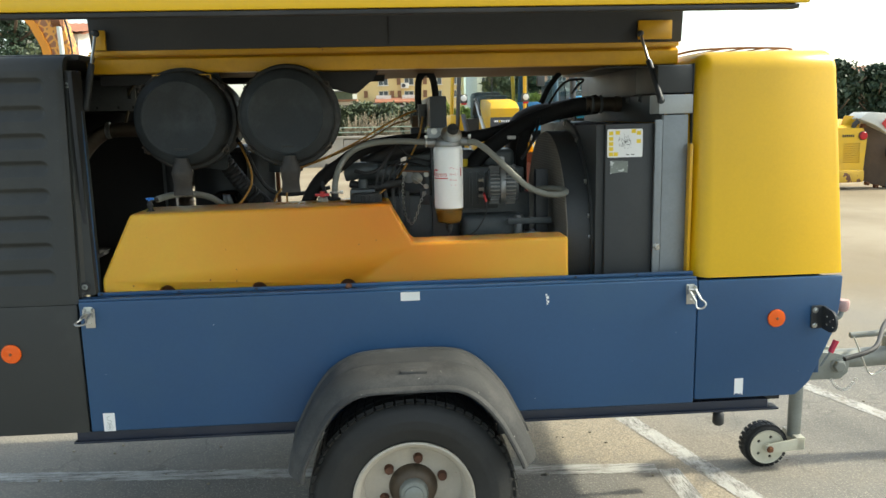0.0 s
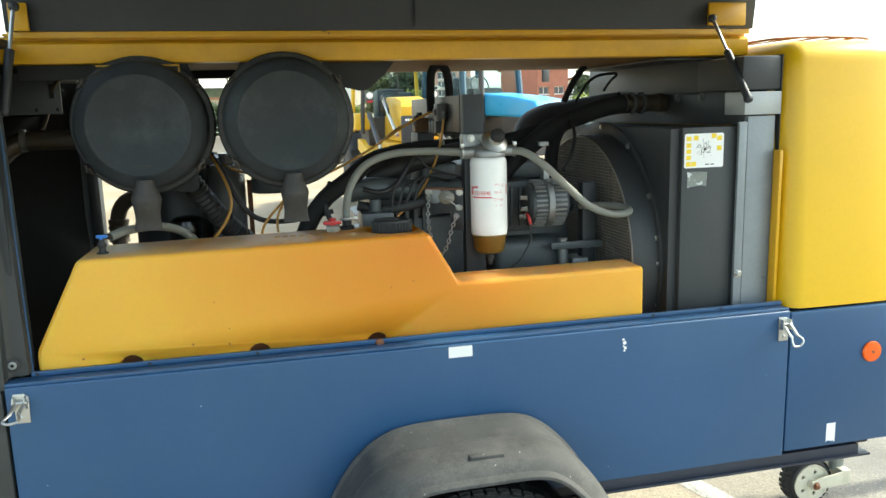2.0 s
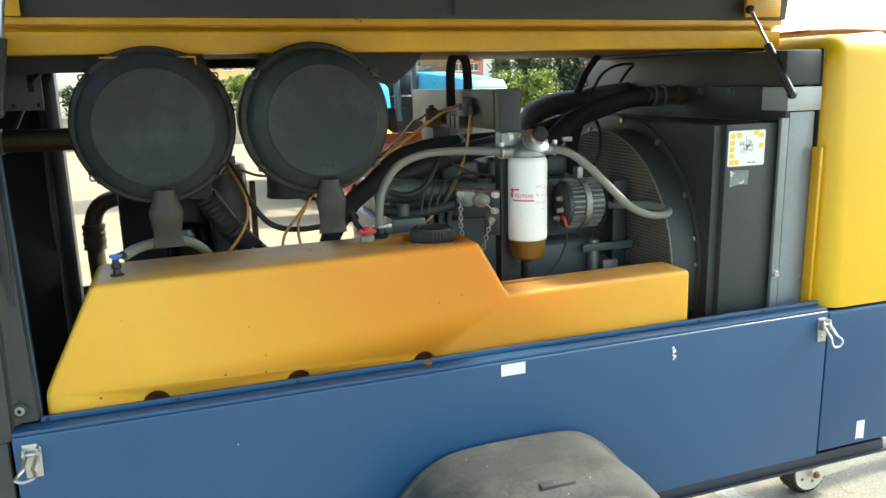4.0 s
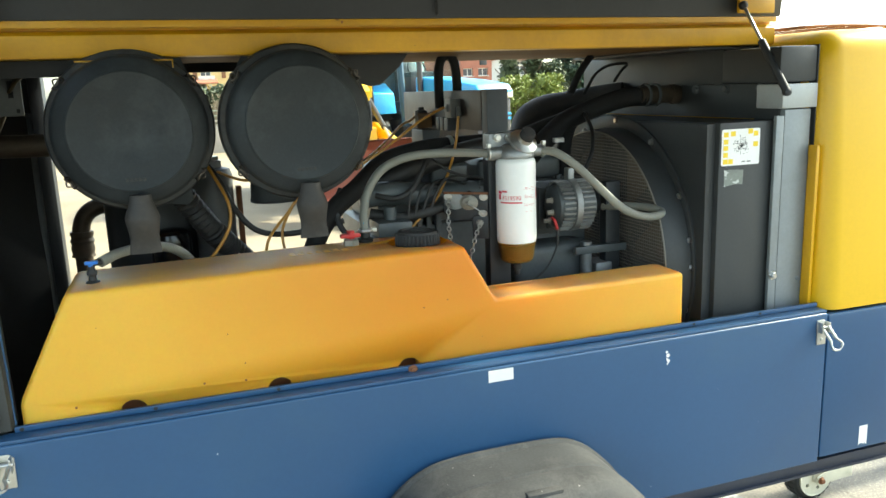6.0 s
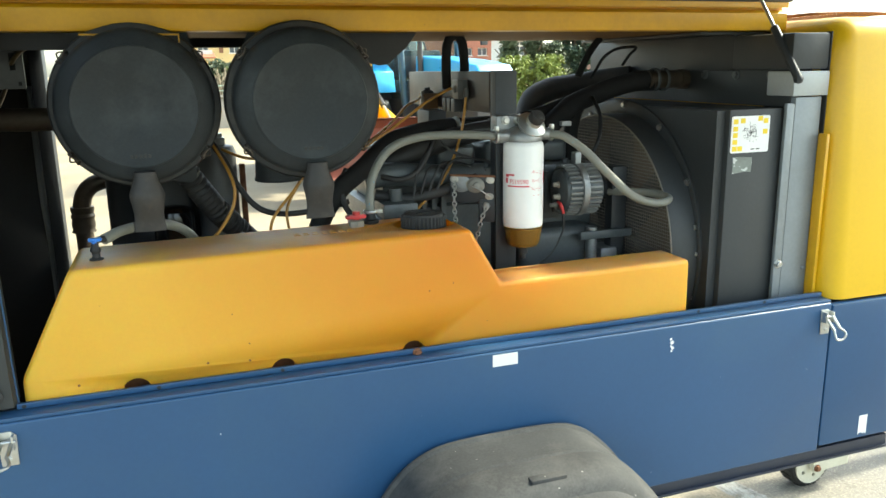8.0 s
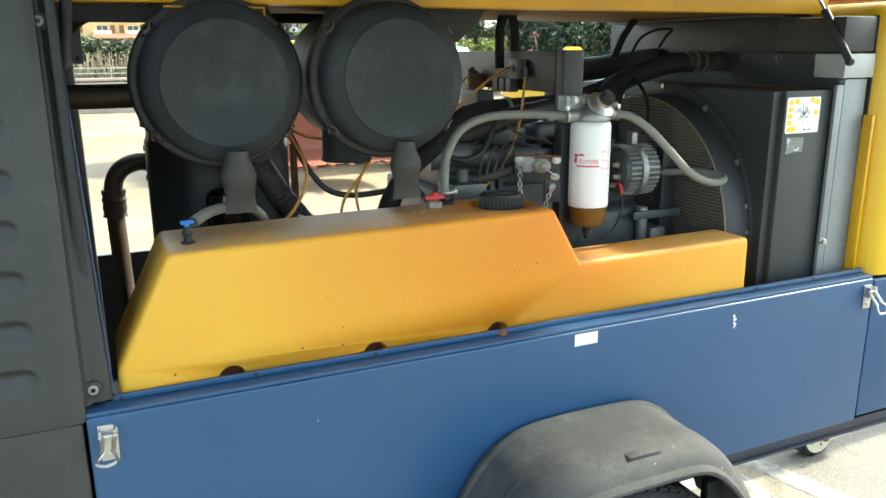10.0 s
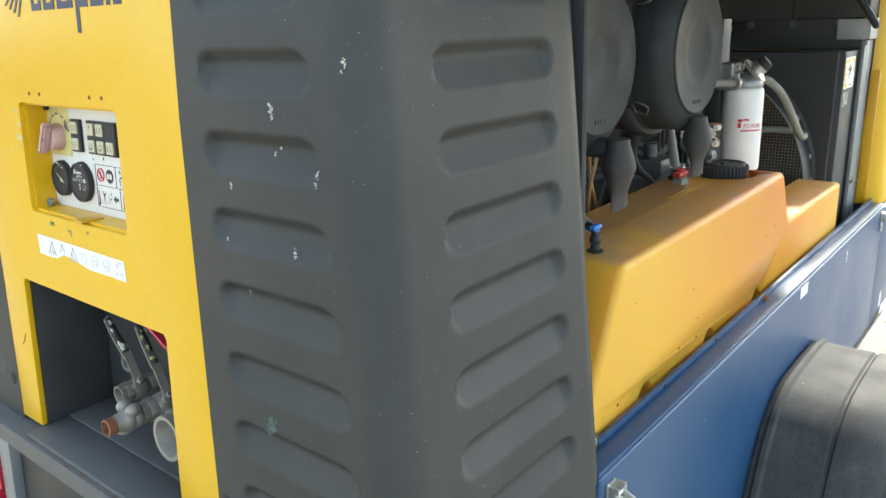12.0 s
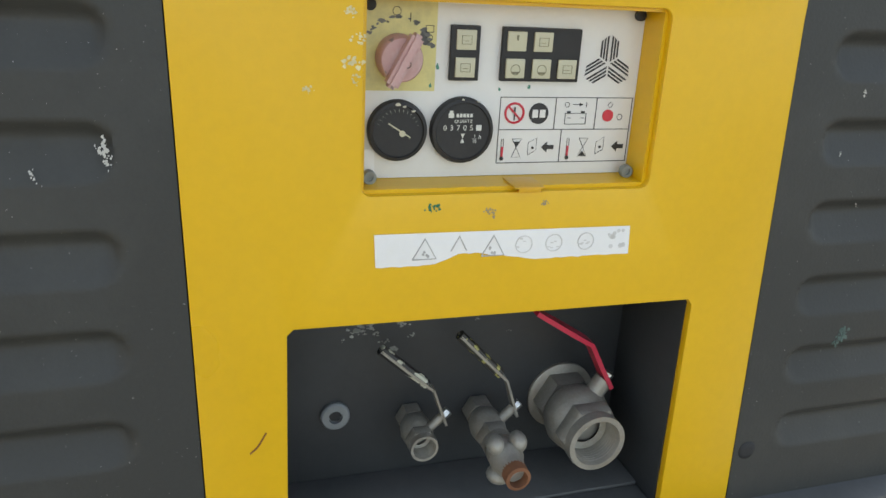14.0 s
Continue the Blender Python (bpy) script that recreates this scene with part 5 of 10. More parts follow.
bm = box((-0.712, 3.68, 1.29), (-0.672, 3.74, 1.50), 0.006)
part("flange", bm, BLACK, p2)
for zz in (1.305, 1.40):
    part("flange_bolt", bolt((-0.712, 3.71, zz), (-1, 0, 0), 0.011, 0.012), BLACK, p2)
ch = thing("corrugated_hose", (-0.40, 3.05, 1.1), "black corrugated rubber air hose", "hose")
part("hose", tube([(-0.545, 3.12, 1.54), (-0.51, 3.10, 1.47), (-0.47, 3.12, 1.40), (-0.425, 3.16, 1.33), (-0.375, 3.22, 1.265), (-0.32, 3.27, 1.20)], 0.032, 18, ribs=0.0035, rib_pitch=0.017), RUBBER, ch)
part("hose_clip", tube([(-0.355 + 0.040 * math.cos(b), 3.24 + 0.040 * math.sin(b), 1.245 - 0.02 * math.cos(b)) for b in (radians(30 * k) for k in range(13))], 0.004, 6, n=2), ZINC, ch)


# ---- engine ----
def build_engine():
    e = thing("diesel_engine", (0.38, 3.3, 0.56), "dark grey painted diesel engine with hoses and dusty castings", "engine")
    part("engine_block", box((0.02, 3.10, 0.80), (0.74, 3.52, 1.30), 0.02), ENGINE, e)
    bm = box((0.05, 3.13, 1.30), (0.72, 3.50, 1.40), 0.012)
    for x in (0.10, 0.24, 0.38, 0.52, 0.66):
        bolt((x, 3.14, 1.40), (0, 0, 1), 0.012, 0.014, bm=bm)
    part("cylinder_head", bm, ENGINE, e)
    for k, x in enumerate((0.14, 0.30, 0.46, 0.62)):
        bm = box((x - 0.066, 3.17, 1.402), (x + 0.066, 3.42, 1.475), 0.022, 3)
        bolt((x, 3.22, 1.475), (0, 0, 1), 0.010, 0.012, 0.014, bm)
        part("rocker_cover", bm, ENGINE, e, "cast rocker cover")
    # inlet pipe, pump and small castings towards the open side
    part("inlet_manifold", tube([(-0.02, 3.06, 1.40), (0.06, 3.05, 1.41), (0.20, 3.06, 1.395), (0.34, 3.07, 1.39)], 0.034, 16), ENGINE, e)
    part("breather_pipe", tube([(0.0, 3.02, 1.36), (0.08, 3.0, 1.345), (0.18, 2.99, 1.36), (0.30, 3.0, 1.39)], 0.016, 12), RUBBER, e)
    bm = box((-0.02, 2.94, 1.20), (0.12, 3.06, 1.30), 0.015)
    box((0.0, 2.93, 1.30), (0.10, 3.04, 1.345), 0.010, bm=bm)
    for x, z in ((0.01, 1.24), (0.09, 1.24), (0.05, 1.28)):
        bolt((x, 2.94, z), (0, -1, 0), 0.008, 0.008, bm=bm)
    cyl((0.05, 2.985, 1.345), (0.05, 2.985, 1.38), 0.018, seg=14, bm=bm)
    part("injection_pump", bm, ENGINE, e, "grey fuel injection pump")
    bm = bmesh.new()
    for k in range(7):
        box((0.04 + 0.03 * k, 3.085, 1.16), (0.056 + 0.03 * k, 3.11, 1.34), 0.003, bm=bm)
    part("block_ribs", bm, ENGINE, e)
    bm = box((0.44, 3.00, 1.02), (0.70, 3.12, 1.22), 0.03, 3)
    part("timing_cover", bm, ENGINE, e, "smooth cast timing cover")
    bm = box((0.44, 3.05, 1.24), (0.60, 3.15, 1.41), 0.012)
    case = part("charge_cooler_case", bm, ENGINE, e)
    for k in range(5):
        part("fin", box((0.45 + 0.03 * k, 3.04, 1.26), (0.462 + 0.03 * k, 3.06, 1.39), 0.003), ENGINE, case)
    part("filler_cap", cyl((0.46, 3.12, 1.41), (0.46, 3.12, 1.44), 0.022, seg=16), YELLOW_INK, e, "yellow oil filler cap")
    part("dipstick_grip", box((0.14, 2.96, 1.14), (0.165, 2.975, 1.19), 0.004), YELLOW_INK, e)
    for k in range(4):
        bm = tube([(0.10 + 0.02 * k, 2.98, 1.35), (0.12 + 0.04 * k, 3.0, 1.42 + 0.01 * k), (0.16 + 0.1 * k, 3.08, 1.40)], 0.004, 6)
        part("injector_pipe", bm, RUBBER, e)
    part("starter", cyl((0.42, 3.0, 0.98), (0.70, 3.0, 0.98), 0.05, seg=20, bevel=0.006), ENGINE, e)
    bm = box((0.70, 2.97, 1.02), (0.76, 3.06, 1.15), 0.01)
    cyl((0.67, 2.98, 1.10), (0.67, 2.98, 1.22), 0.018, seg=12, bm=bm)
    part("tensioner", bm, ALU, e, "pale cast tensioner bracket")
    part("engine_bracket", box((0.74, 2.98, 0.95), (0.79, 3.02, 1.40), 0.004), BLACK, e)
    part("link_arm", box((0.62, 2.955, 1.185), (0.80, 2.972, 1.210), 0.004), ENGINE, e)
    # exhaust elbow and turbo behind
    part("black_duct", tube([(0.05, 3.12, 1.43), (0.16, 3.10, 1.47), (0.28, 3.12, 1.50), (0.42, 3.14, 1.52)], 0.03, 14), RUBBER, e)


build_engine()


FIN_GREY = mat("dull_cast_fins", (0.23, 0.235, 0.23), 0.55, 0.4, var=0.2, s1=20, dirt=(0.08, 0.075, 0.07), dirt_amount=0.6, dirt_scale=20)


def build_alternator():
    a = thing("alternator", (0.61, 2.93, 1.25), "finned cast aluminium alternator", "alternator")
    o, d = Vector((0.535, 2.955, 1.345)), Vector((1, -0.05, 0))
    part("housing", lathe([(0.045, 0), (0.060, 0.008), (0.065, 0.02), (0.067, 0.06), (0.067, 0.085), (0.065, 0.11), (0.056, 0.125), (0.03, 0.128)], o, d, 40), ENGINE, a)
    for h0, h1 in ((0.014, 0.05), (0.075, 0.112)):
        for k in range(30):
            t = bmesh.new()
            bmesh.ops.create_cube(t, size=1, matrix=Matrix.Translation(o) @ basis(d).to_4x4() @ Matrix.Rotation(2 * math.pi * k / 30, 4, "Z") @ Matrix.Translation((0.0715, 0, (h0 + h1) / 2)) @ Matrix.Diagonal((0.008, 0.0055, h1 - h0, 1)))
            part("fin", t, FIN_GREY, a, smooth=0)
    part("mounting_band", lathe([(0.073, 0.052), (0.078, 0.054), (0.078, 0.072), (0.073, 0.074)], o, d, 40, caps=False), ALU, a)
    for k in (2.6, 3.4, 4.2):
        p = o + basis(d) @ Vector((0.045 * math.cos(k), 0.045 * math.sin(k), -0.012))
        part("terminal", bolt(p, -d, 0.007, 0.016, 0.010), BRASS, a)
    part("pulley", lathe([(0.03, 0.13), (0.034, 0.132), (0.026, 0.14), (0.034, 0.148), (0.03, 0.15)], o, d, 24), BLACK, a)
    part("red_terminal", tube([o + Vector((-0.01, -0.03, -0.03)), o + Vector((-0.012, -0.05, -0.035)), o + Vector((-0.005, -0.055, -0.06))], 0.005, 8), RED_PLASTIC, a)
    part("lead", tube([o + Vector((-0.005, -0.055, -0.06)), o + Vector((-0.01, -0.06, -0.11)), o + Vector((-0.05, -0.07, -0.17)), o + Vector((-0.12, -0.08, -0.21))], 0.003, 6), RUBBER, a)
    part("lug", box(o + Vector((0.055, -0.01, 0.065)), o + Vector((0.075, 0.02, 0.11)), 0.004), ALU, a)


build_alternator()


# ---- fuel filter on its post ----
def build_filter():
    f = thing("fuel_filter", (0.38, 2.855, 1.2), "white fuel filter with amber bowl and red print", "fuel filter")
    c = (0.380, 2.858)
    can_ = part("canister", lathe([(0.050, 1.270), (0.0545, 1.274), (0.0555, 1.285), (0.0555, 1.490), (0.0535, 1.500), (0.048, 1.505)], (*c, 0), (0, 0, 1), 48), CAN_WHITE, f)
    bowl = part("bowl", lathe([(0.022, 1.212), (0.040, 1.216), (0.047, 1.226), (0.052, 1.262), (0.0545, 1.272)], (*c, 0), (0, 0, 1), 40), AMBER, f, "amber water separator bowl")
    part("bowl_core", lathe([(0.012, 1.22), (0.038, 1.224), (0.042, 1.258), (0.045, 1.266)], (*c, 0), (0, 0, 1), 24), HUB, bowl)
    bm = lathe([(0.007, 1.176), (0.008, 1.178), (0.008, 1.190), (0.014, 1.192), (0.014, 1.204), (0.010, 1.206), (0.010, 1.214)], (*c, 0), (0, 0, 1), 12)
    cyl((c[0] - 0.014, c[1], 1.197), (c[0] + 0.014, c[1], 1.197), 0.004, seg=8, bm=bm)
    part("drain_screw", bm, RUBBER, bowl)
    head = part("filter_head", lathe([(0.050, 1.506), (0.052, 1.510), (0.050, 1.525), (0.038, 1.540), (0.026, 1.545)], (*c, 0), (0, 0, 1), 36), ALU, f, "cast aluminium filter head")
    bm = cyl((c[0] - 0.085, c[1], 1.522), (c[0] + 0.085, c[1], 1.522), 0.0165, seg=16)
    box((c[0] - 0.075, c[1] + 0.01, 1.50), (c[0] + 0.02, c[1] + 0.055, 1.575), 0.008, bm=bm)
    part("port_body", bm, ALU, head)
    bm = lathe([(0.038, 0), (0.040, 0.004), (0.040, 0.010), (0.030, 0.014), (0.022, 0.018), (0.022, 0.030)], (c[0] + 0.012, c[1] - 0.018, 1.545), (0.12, -0.75, 0.66), 32)
    part("pump_collar", bm, ZINC, head)
    bm = lathe([(0.019, 0.022), (0.021, 0.028), (0.021, 0.044), (0.017, 0.050), (0.010, 0.051)], (c[0] + 0.012, c[1] - 0.018, 1.545), (0.12, -0.75, 0.66), 24)
    part("primer_button", bm, RUBBER, head, "black hand primer button")
    for dx in (-0.05, -0.015):
        part("bolt", bolt((c[0] + dx, c[1] + 0.009, 1.562), (0, -1, 0), 0.009, 0.008, 0.012), ZINC, head)
    for sx in (-1, 1):
        x = c[0] + sx * 0.082
        bm = tube([(x, c[1] + 0.0165 * math.cos(b), 1.522 + 0.0165 * math.sin(b)) for b in (radians(30 * k) for k in range(13))], 0.004, 6, n=2)
        box((x - 0.005, c[1] - 0.012, 1.536), (x + 0.005, c[1] + 0.0, 1.548), 0.001, bm=bm)
        part("hose_clip", bm, ZINC, head)

    # print on the can: words round the side, in red
    def wrap(ob, ang):
        for v in ob.data.vertices:
            b = radians(ang) + v.co.x / 0.0558
            v.co = Vector((c[0] + (0.0557 + v.co.z) * math.sin(b), c[1] - (0.0557 + v.co.z) * math.cos(b), v.co.y))

    for body_, size, z, ang, in (("FS19590", 0.0175, 1.400, -38),):
        ob = text("filter_number", body_, size, Matrix.Translation((0, z, 0)), RED_INK, can_, depth=0.0003, squeeze=0.9)
        wrap(ob, ang)
    bm = bmesh.new()
    for u0, u1, z0, z1 in ((-0.034, 0.03, 1.386, 1.390), (-0.042, -0.030, 1.412, 1.420), (-0.042, -0.033, 1.396, 1.410), (-0.028, -0.012, 1.416, 1.421)):
        grid([[(u0 + (u1 - u0) * k / 6, z, 0.0003) for k in range(7)] for z in (z0, z1)], bm=bm)
    ob = part("red_bars", bm, RED_INK, can_, smooth=0)
    wrap(ob, -38)
    bm = bmesh.new()
    r2 = random.Random(5)
    for row in range(3):
        for col in range(2):
            u, z = 0.012 + col * 0.022, 1.425 - row * 0.022
            for _ in range(7):
                du, dz = r2.uniform(-0.005, 0.005), r2.uniform(-0.005, 0.005)
                w, h = r2.choice(((0.004, 0.0008), (0.0008, 0.004), (0.002, 0.0012)))
                grid([[(u + du - w / 2, z + dz - h / 2, 0.0003), (u + du + w / 2, z + dz - h / 2, 0.0003)], [(u + du - w / 2, z + dz + h / 2, 0.0003), (u + du + w / 2, z + dz + h / 2, 0.0003)]], bm=bm)
        grid([[(0.021, 1.424 - row * 0.022, 0.0003), (0.026, 1.424 - row * 0.022, 0.0003)], [(0.021, 1.4255 - row * 0.022, 0.0003), (0.026, 1.4255 - row * 0.022, 0.0003)]], bm=bm)
    grid([[(0.012, 1.362, 0.0003), (0.032, 1.362, 0.0003)], [(0.012, 1.3635, 0.0003), (0.032, 1.3635, 0.0003)]], bm=bm)
    ob = part("red_pictograms", bm, RED_INK, can_, smooth=0)
    wrap(ob, -8)
    ob = bmesh.new()
    grid([[(0, 1.395, 0.0003), (0.006, 1.395, 0.0003)], [(0, 1.425, 0.0003), (0.006, 1.425, 0.0003)]], bm=ob)
    ob = part("red_bars", ob, RED_INK, can_, smooth=0)
    wrap(ob, 48)

    BROWN_BLACK = mat("brown_black_paint", (0.030, 0.024, 0.021), 0.45, var=0.25, dirt=(0.05, 0.04, 0.035), dirt_amount=0.4)
    p = thing("filter_post", (0.35, 2.95, 0.56), "black steel post with a box bracket behind the filter", "post")
    part("post", box((0.318, 2.905, 0.60), (0.382, 2.945, 1.693), 0.004), BLACK, p)
    bm = box((0.316, 2.9455, 1.578), (0.321, 3.70, 1.691), 0.002)
    box((0.3215, 2.9455, 1.686), (0.380, 3.70, 1.691), 0.002, bm=bm)
    part("box_bracket", bm, BROWN_BLACK, p, "long black sheet bracket reaching back from the post")

    # quick coupling plate with its chain
    q = thing("test_port_plate", (0.255, 2.94, 1.30), "small black plate with a test port and dust cap chain", "test port")
    part("plate", plate([(0.205, 1.405), (0.308, 1.412), (0.308, 1.345), (0.285, 1.335), (0.225, 1.330), (0.207, 1.35)], "y", 2.925, 2.931, bevel=0.001), BLACK, q)
    part("edge", box((0.205, 2.918, 1.406), (0.308, 2.931, 1.412), 0.001), RUST, q)
    part("port", lathe([(0.020, 0), (0.022, 0.006), (0.018, 0.010), (0.018, 0.016), (0.010, 0.020), (0.010, 0.028), (0.006, 0.030)], (0.262, 2.925, 1.383), (0, -1, 0), 20), BRASS, q, "brass test port")
    part("dust_cap", lathe([(0.022, 0), (0.024, 0.001), (0.024, 0.004), (0.020, 0.005), (0.010, 0.005)], (0.230, 2.926, 1.386), (-0.15, -1, 0.05), 28), ALU, q, "round zinc cap")
    part("lower_bracket", box((0.272, 2.922, 1.280), (0.308, 2.929, 1.344), 0.002), BLACK, q)
    for x, z in ((0.215, 1.398), (0.298, 1.398), (0.296, 1.352), (0.288, 1.326)):
        part("bolt", bolt((x, 2.925, z), (0, -1, 0), 0.007, 0.005, 0.010), ZINC, q)

    def chain(pts, nm):
        line = curve(pts, 12)
        acc, bm, k, last = 0.0, bmesh.new(), 0, line[0]
        for a_, b_ in zip(line, line[1:]):
            acc += (b_ - a_).length
            if acc > 0.0105:
                acc = 0.0
                d_ = (b_ - last).normalized()
                s_ = d_.cross(Vector((0, 1, 0))).normalized() if k % 2 else d_.cross(Vector((1, 0, 0))).normalized()
                m_ = (b_ + last) / 2
                tube([m_ + d_ * 0.008 * math.cos(w) + s_ * 0.0042 * math.sin(w) for w in (radians(45 * j) for j in range(9))], 0.0013, 6, bm, n=2)
                last, k = b_, k + 1
        part(nm, bm, ZINC, q, "fine zinc chain")

    chain([(0.215, 2.918, 1.394), (0.208, 2.90, 1.36), (0.206, 2.89, 1.30), (0.216, 2.885, 1.235), (0.236, 2.885, 1.205), (0.256, 2.89, 1.24), (0.272, 2.905, 1.29), (0.290, 2.915, 1.332)], "chain")
    part("wire", tube([(0.248, 2.896, 1.383), (0.27, 2.893, 1.37), (0.292, 2.905, 1.352)], 0.0015, 6), ZINC, q)
    for ob in q.children:  # the whole plate stands turned
        for v in ob.data.vertices:
            v.co.y -= (v.co.x - 0.262) * 0.75


build_filter()

# ---- hoses of the bay ----
h = thing("fuel_hose", (-0.05, 2.87, 1.32), "grey braided fuel hose arching from the filter to the tank", "hose", "braided fuel hoses")
part("hose", tube([(0.302, 2.860, 1.522), (0.20, 2.90, 1.527), (0.10, 2.925, 1.522), (0.02, 2.92, 1.495), (-0.03, 2.90, 1.44), (-0.05, 2.88, 1.38), (-0.053, 2.866, 1.325)], 0.0115, 14), HOSE_GREY, h)
h = thing("fuel_hose", (0.62, 2.8, 1.3), "grey braided fuel hose leading to the fan cowl", "hose", "braided fuel hoses")
part("hose", tube([(0.458, 2.850, 1.522), (0.49, 2.825, 1.514), (0.54, 2.80, 1.475), (0.60, 2.785, 1.415), (0.67, 2.778, 1.352), (0.74, 2.782, 1.322), (0.795, 2.788, 1.318), (0.825, 2.82, 1.325), (0.80, 2.90, 1.33), (0.74, 3.0, 1.32)], 0.0115, 14), HOSE_GREY, h)
h = thing("lifting_eye_hose", (0.30, 3.2, 1.6), "black rubber covered lifting loop", "loop")
part("hose", tube([(0.288, 3.215, 1.64), (0.287, 3.215, 1.70), (0.292, 3.22, 1.765), (0.308, 3.228, 1.793), (0.330, 3.236, 1.798), (0.352, 3.246, 1.775), (0.362, 3.255, 1.72), (0.363, 3.258, 1.6915)], 0.0145, 14), BAY_RUBBER, h)
h = thing("coolant_hose", (0.9, 3.2, 1.6), "thick black rubber coolant hose sagging from the cowl to the engine", "hose")
part("hose", tube([(1.02, 3.20, 1.65), (0.955, 3.23, 1.645), (0.868, 3.26, 1.618), (0.748, 3.25, 1.578), (0.640, 3.20, 1.520), (0.535, 3.15, 1.450), (0.49, 3.13, 1.39)], 0.033, 18), BAY_RUBBER, h)
h = thing("air_hose", (-0.1, 3.0, 1.2), "thick black rubber hose arching over the engine", "hose")
part("hose", tube([(-0.19, 2.99, 1.20), (-0.165, 2.98, 1.30), (-0.110, 2.98, 1.385), (-0.033, 3.0, 1.44), (0.031, 3.05, 1.482), (0.095, 3.1, 1.505), (0.232, 3.2, 1.520), (0.381, 3.25, 1.522), (0.55, 3.26, 1.53), (0.70, 3.27, 1.565), (0.80, 3.27, 1.60)], 0.027, 16), BAY_RUBBER, h)
h = thing("intake_pipe", (0.76, 3.65, 1.3), "large dusty grey intake elbow", "pipe")
part("pipe", tube([(0.759, 3.65, 1.30), (0.762, 3.65, 1.44), (0.768, 3.65, 1.525), (0.795, 3.65, 1.583), (0.865, 3.64, 1.616), (0.94, 3.62, 1.626), (1.035, 3.58, 1.642), (1.125, 3.5, 1.655)], 0.044, 22), DUSTY_RUBBER, h)
h = thing("charge_hose", (0.70, 3.2, 1.4), "black rubber hose hanging down behind the alternator", "hose")
part("hose", tube([(0.86, 3.30, 1.615), (0.78, 3.27, 1.575), (0.735, 3.24, 1.50), (0.722, 3.22, 1.40), (0.72, 3.20, 1.30)], 0.024, 14), BAY_RUBBER, h)
h = thing("cable_bundle", (0.85, 3.4, 1.68), "thin black cables rising to the roof behind the cowl", "cable")
part("cable", tube([(0.845, 3.4, 1.665), (0.858, 3.4, 1.69), (0.88, 3.4, 1.733), (0.913, 3.4, 1.777), (0.93, 3.4, 1.794)], 0.012, 12), BAY_RUBBER, h)
part("cable", tube([(0.87, 3.35, 1.66), (0.885, 3.35, 1.684), (0.918, 3.35, 1.73), (0.944, 3.31, 1.756), (0.999, 3.3, 1.762), (1.01, 3.3, 1.755), (0.988, 3.3, 1.736), (0.96, 3.3, 1.70)], 0.005, 10), BAY_RUBBER, h)
part("connector", box((0.655, 3.155, 1.515), (0.69, 3.175, 1.53), 0.003), GREY_INK, h, "pale plug on a thin lead")
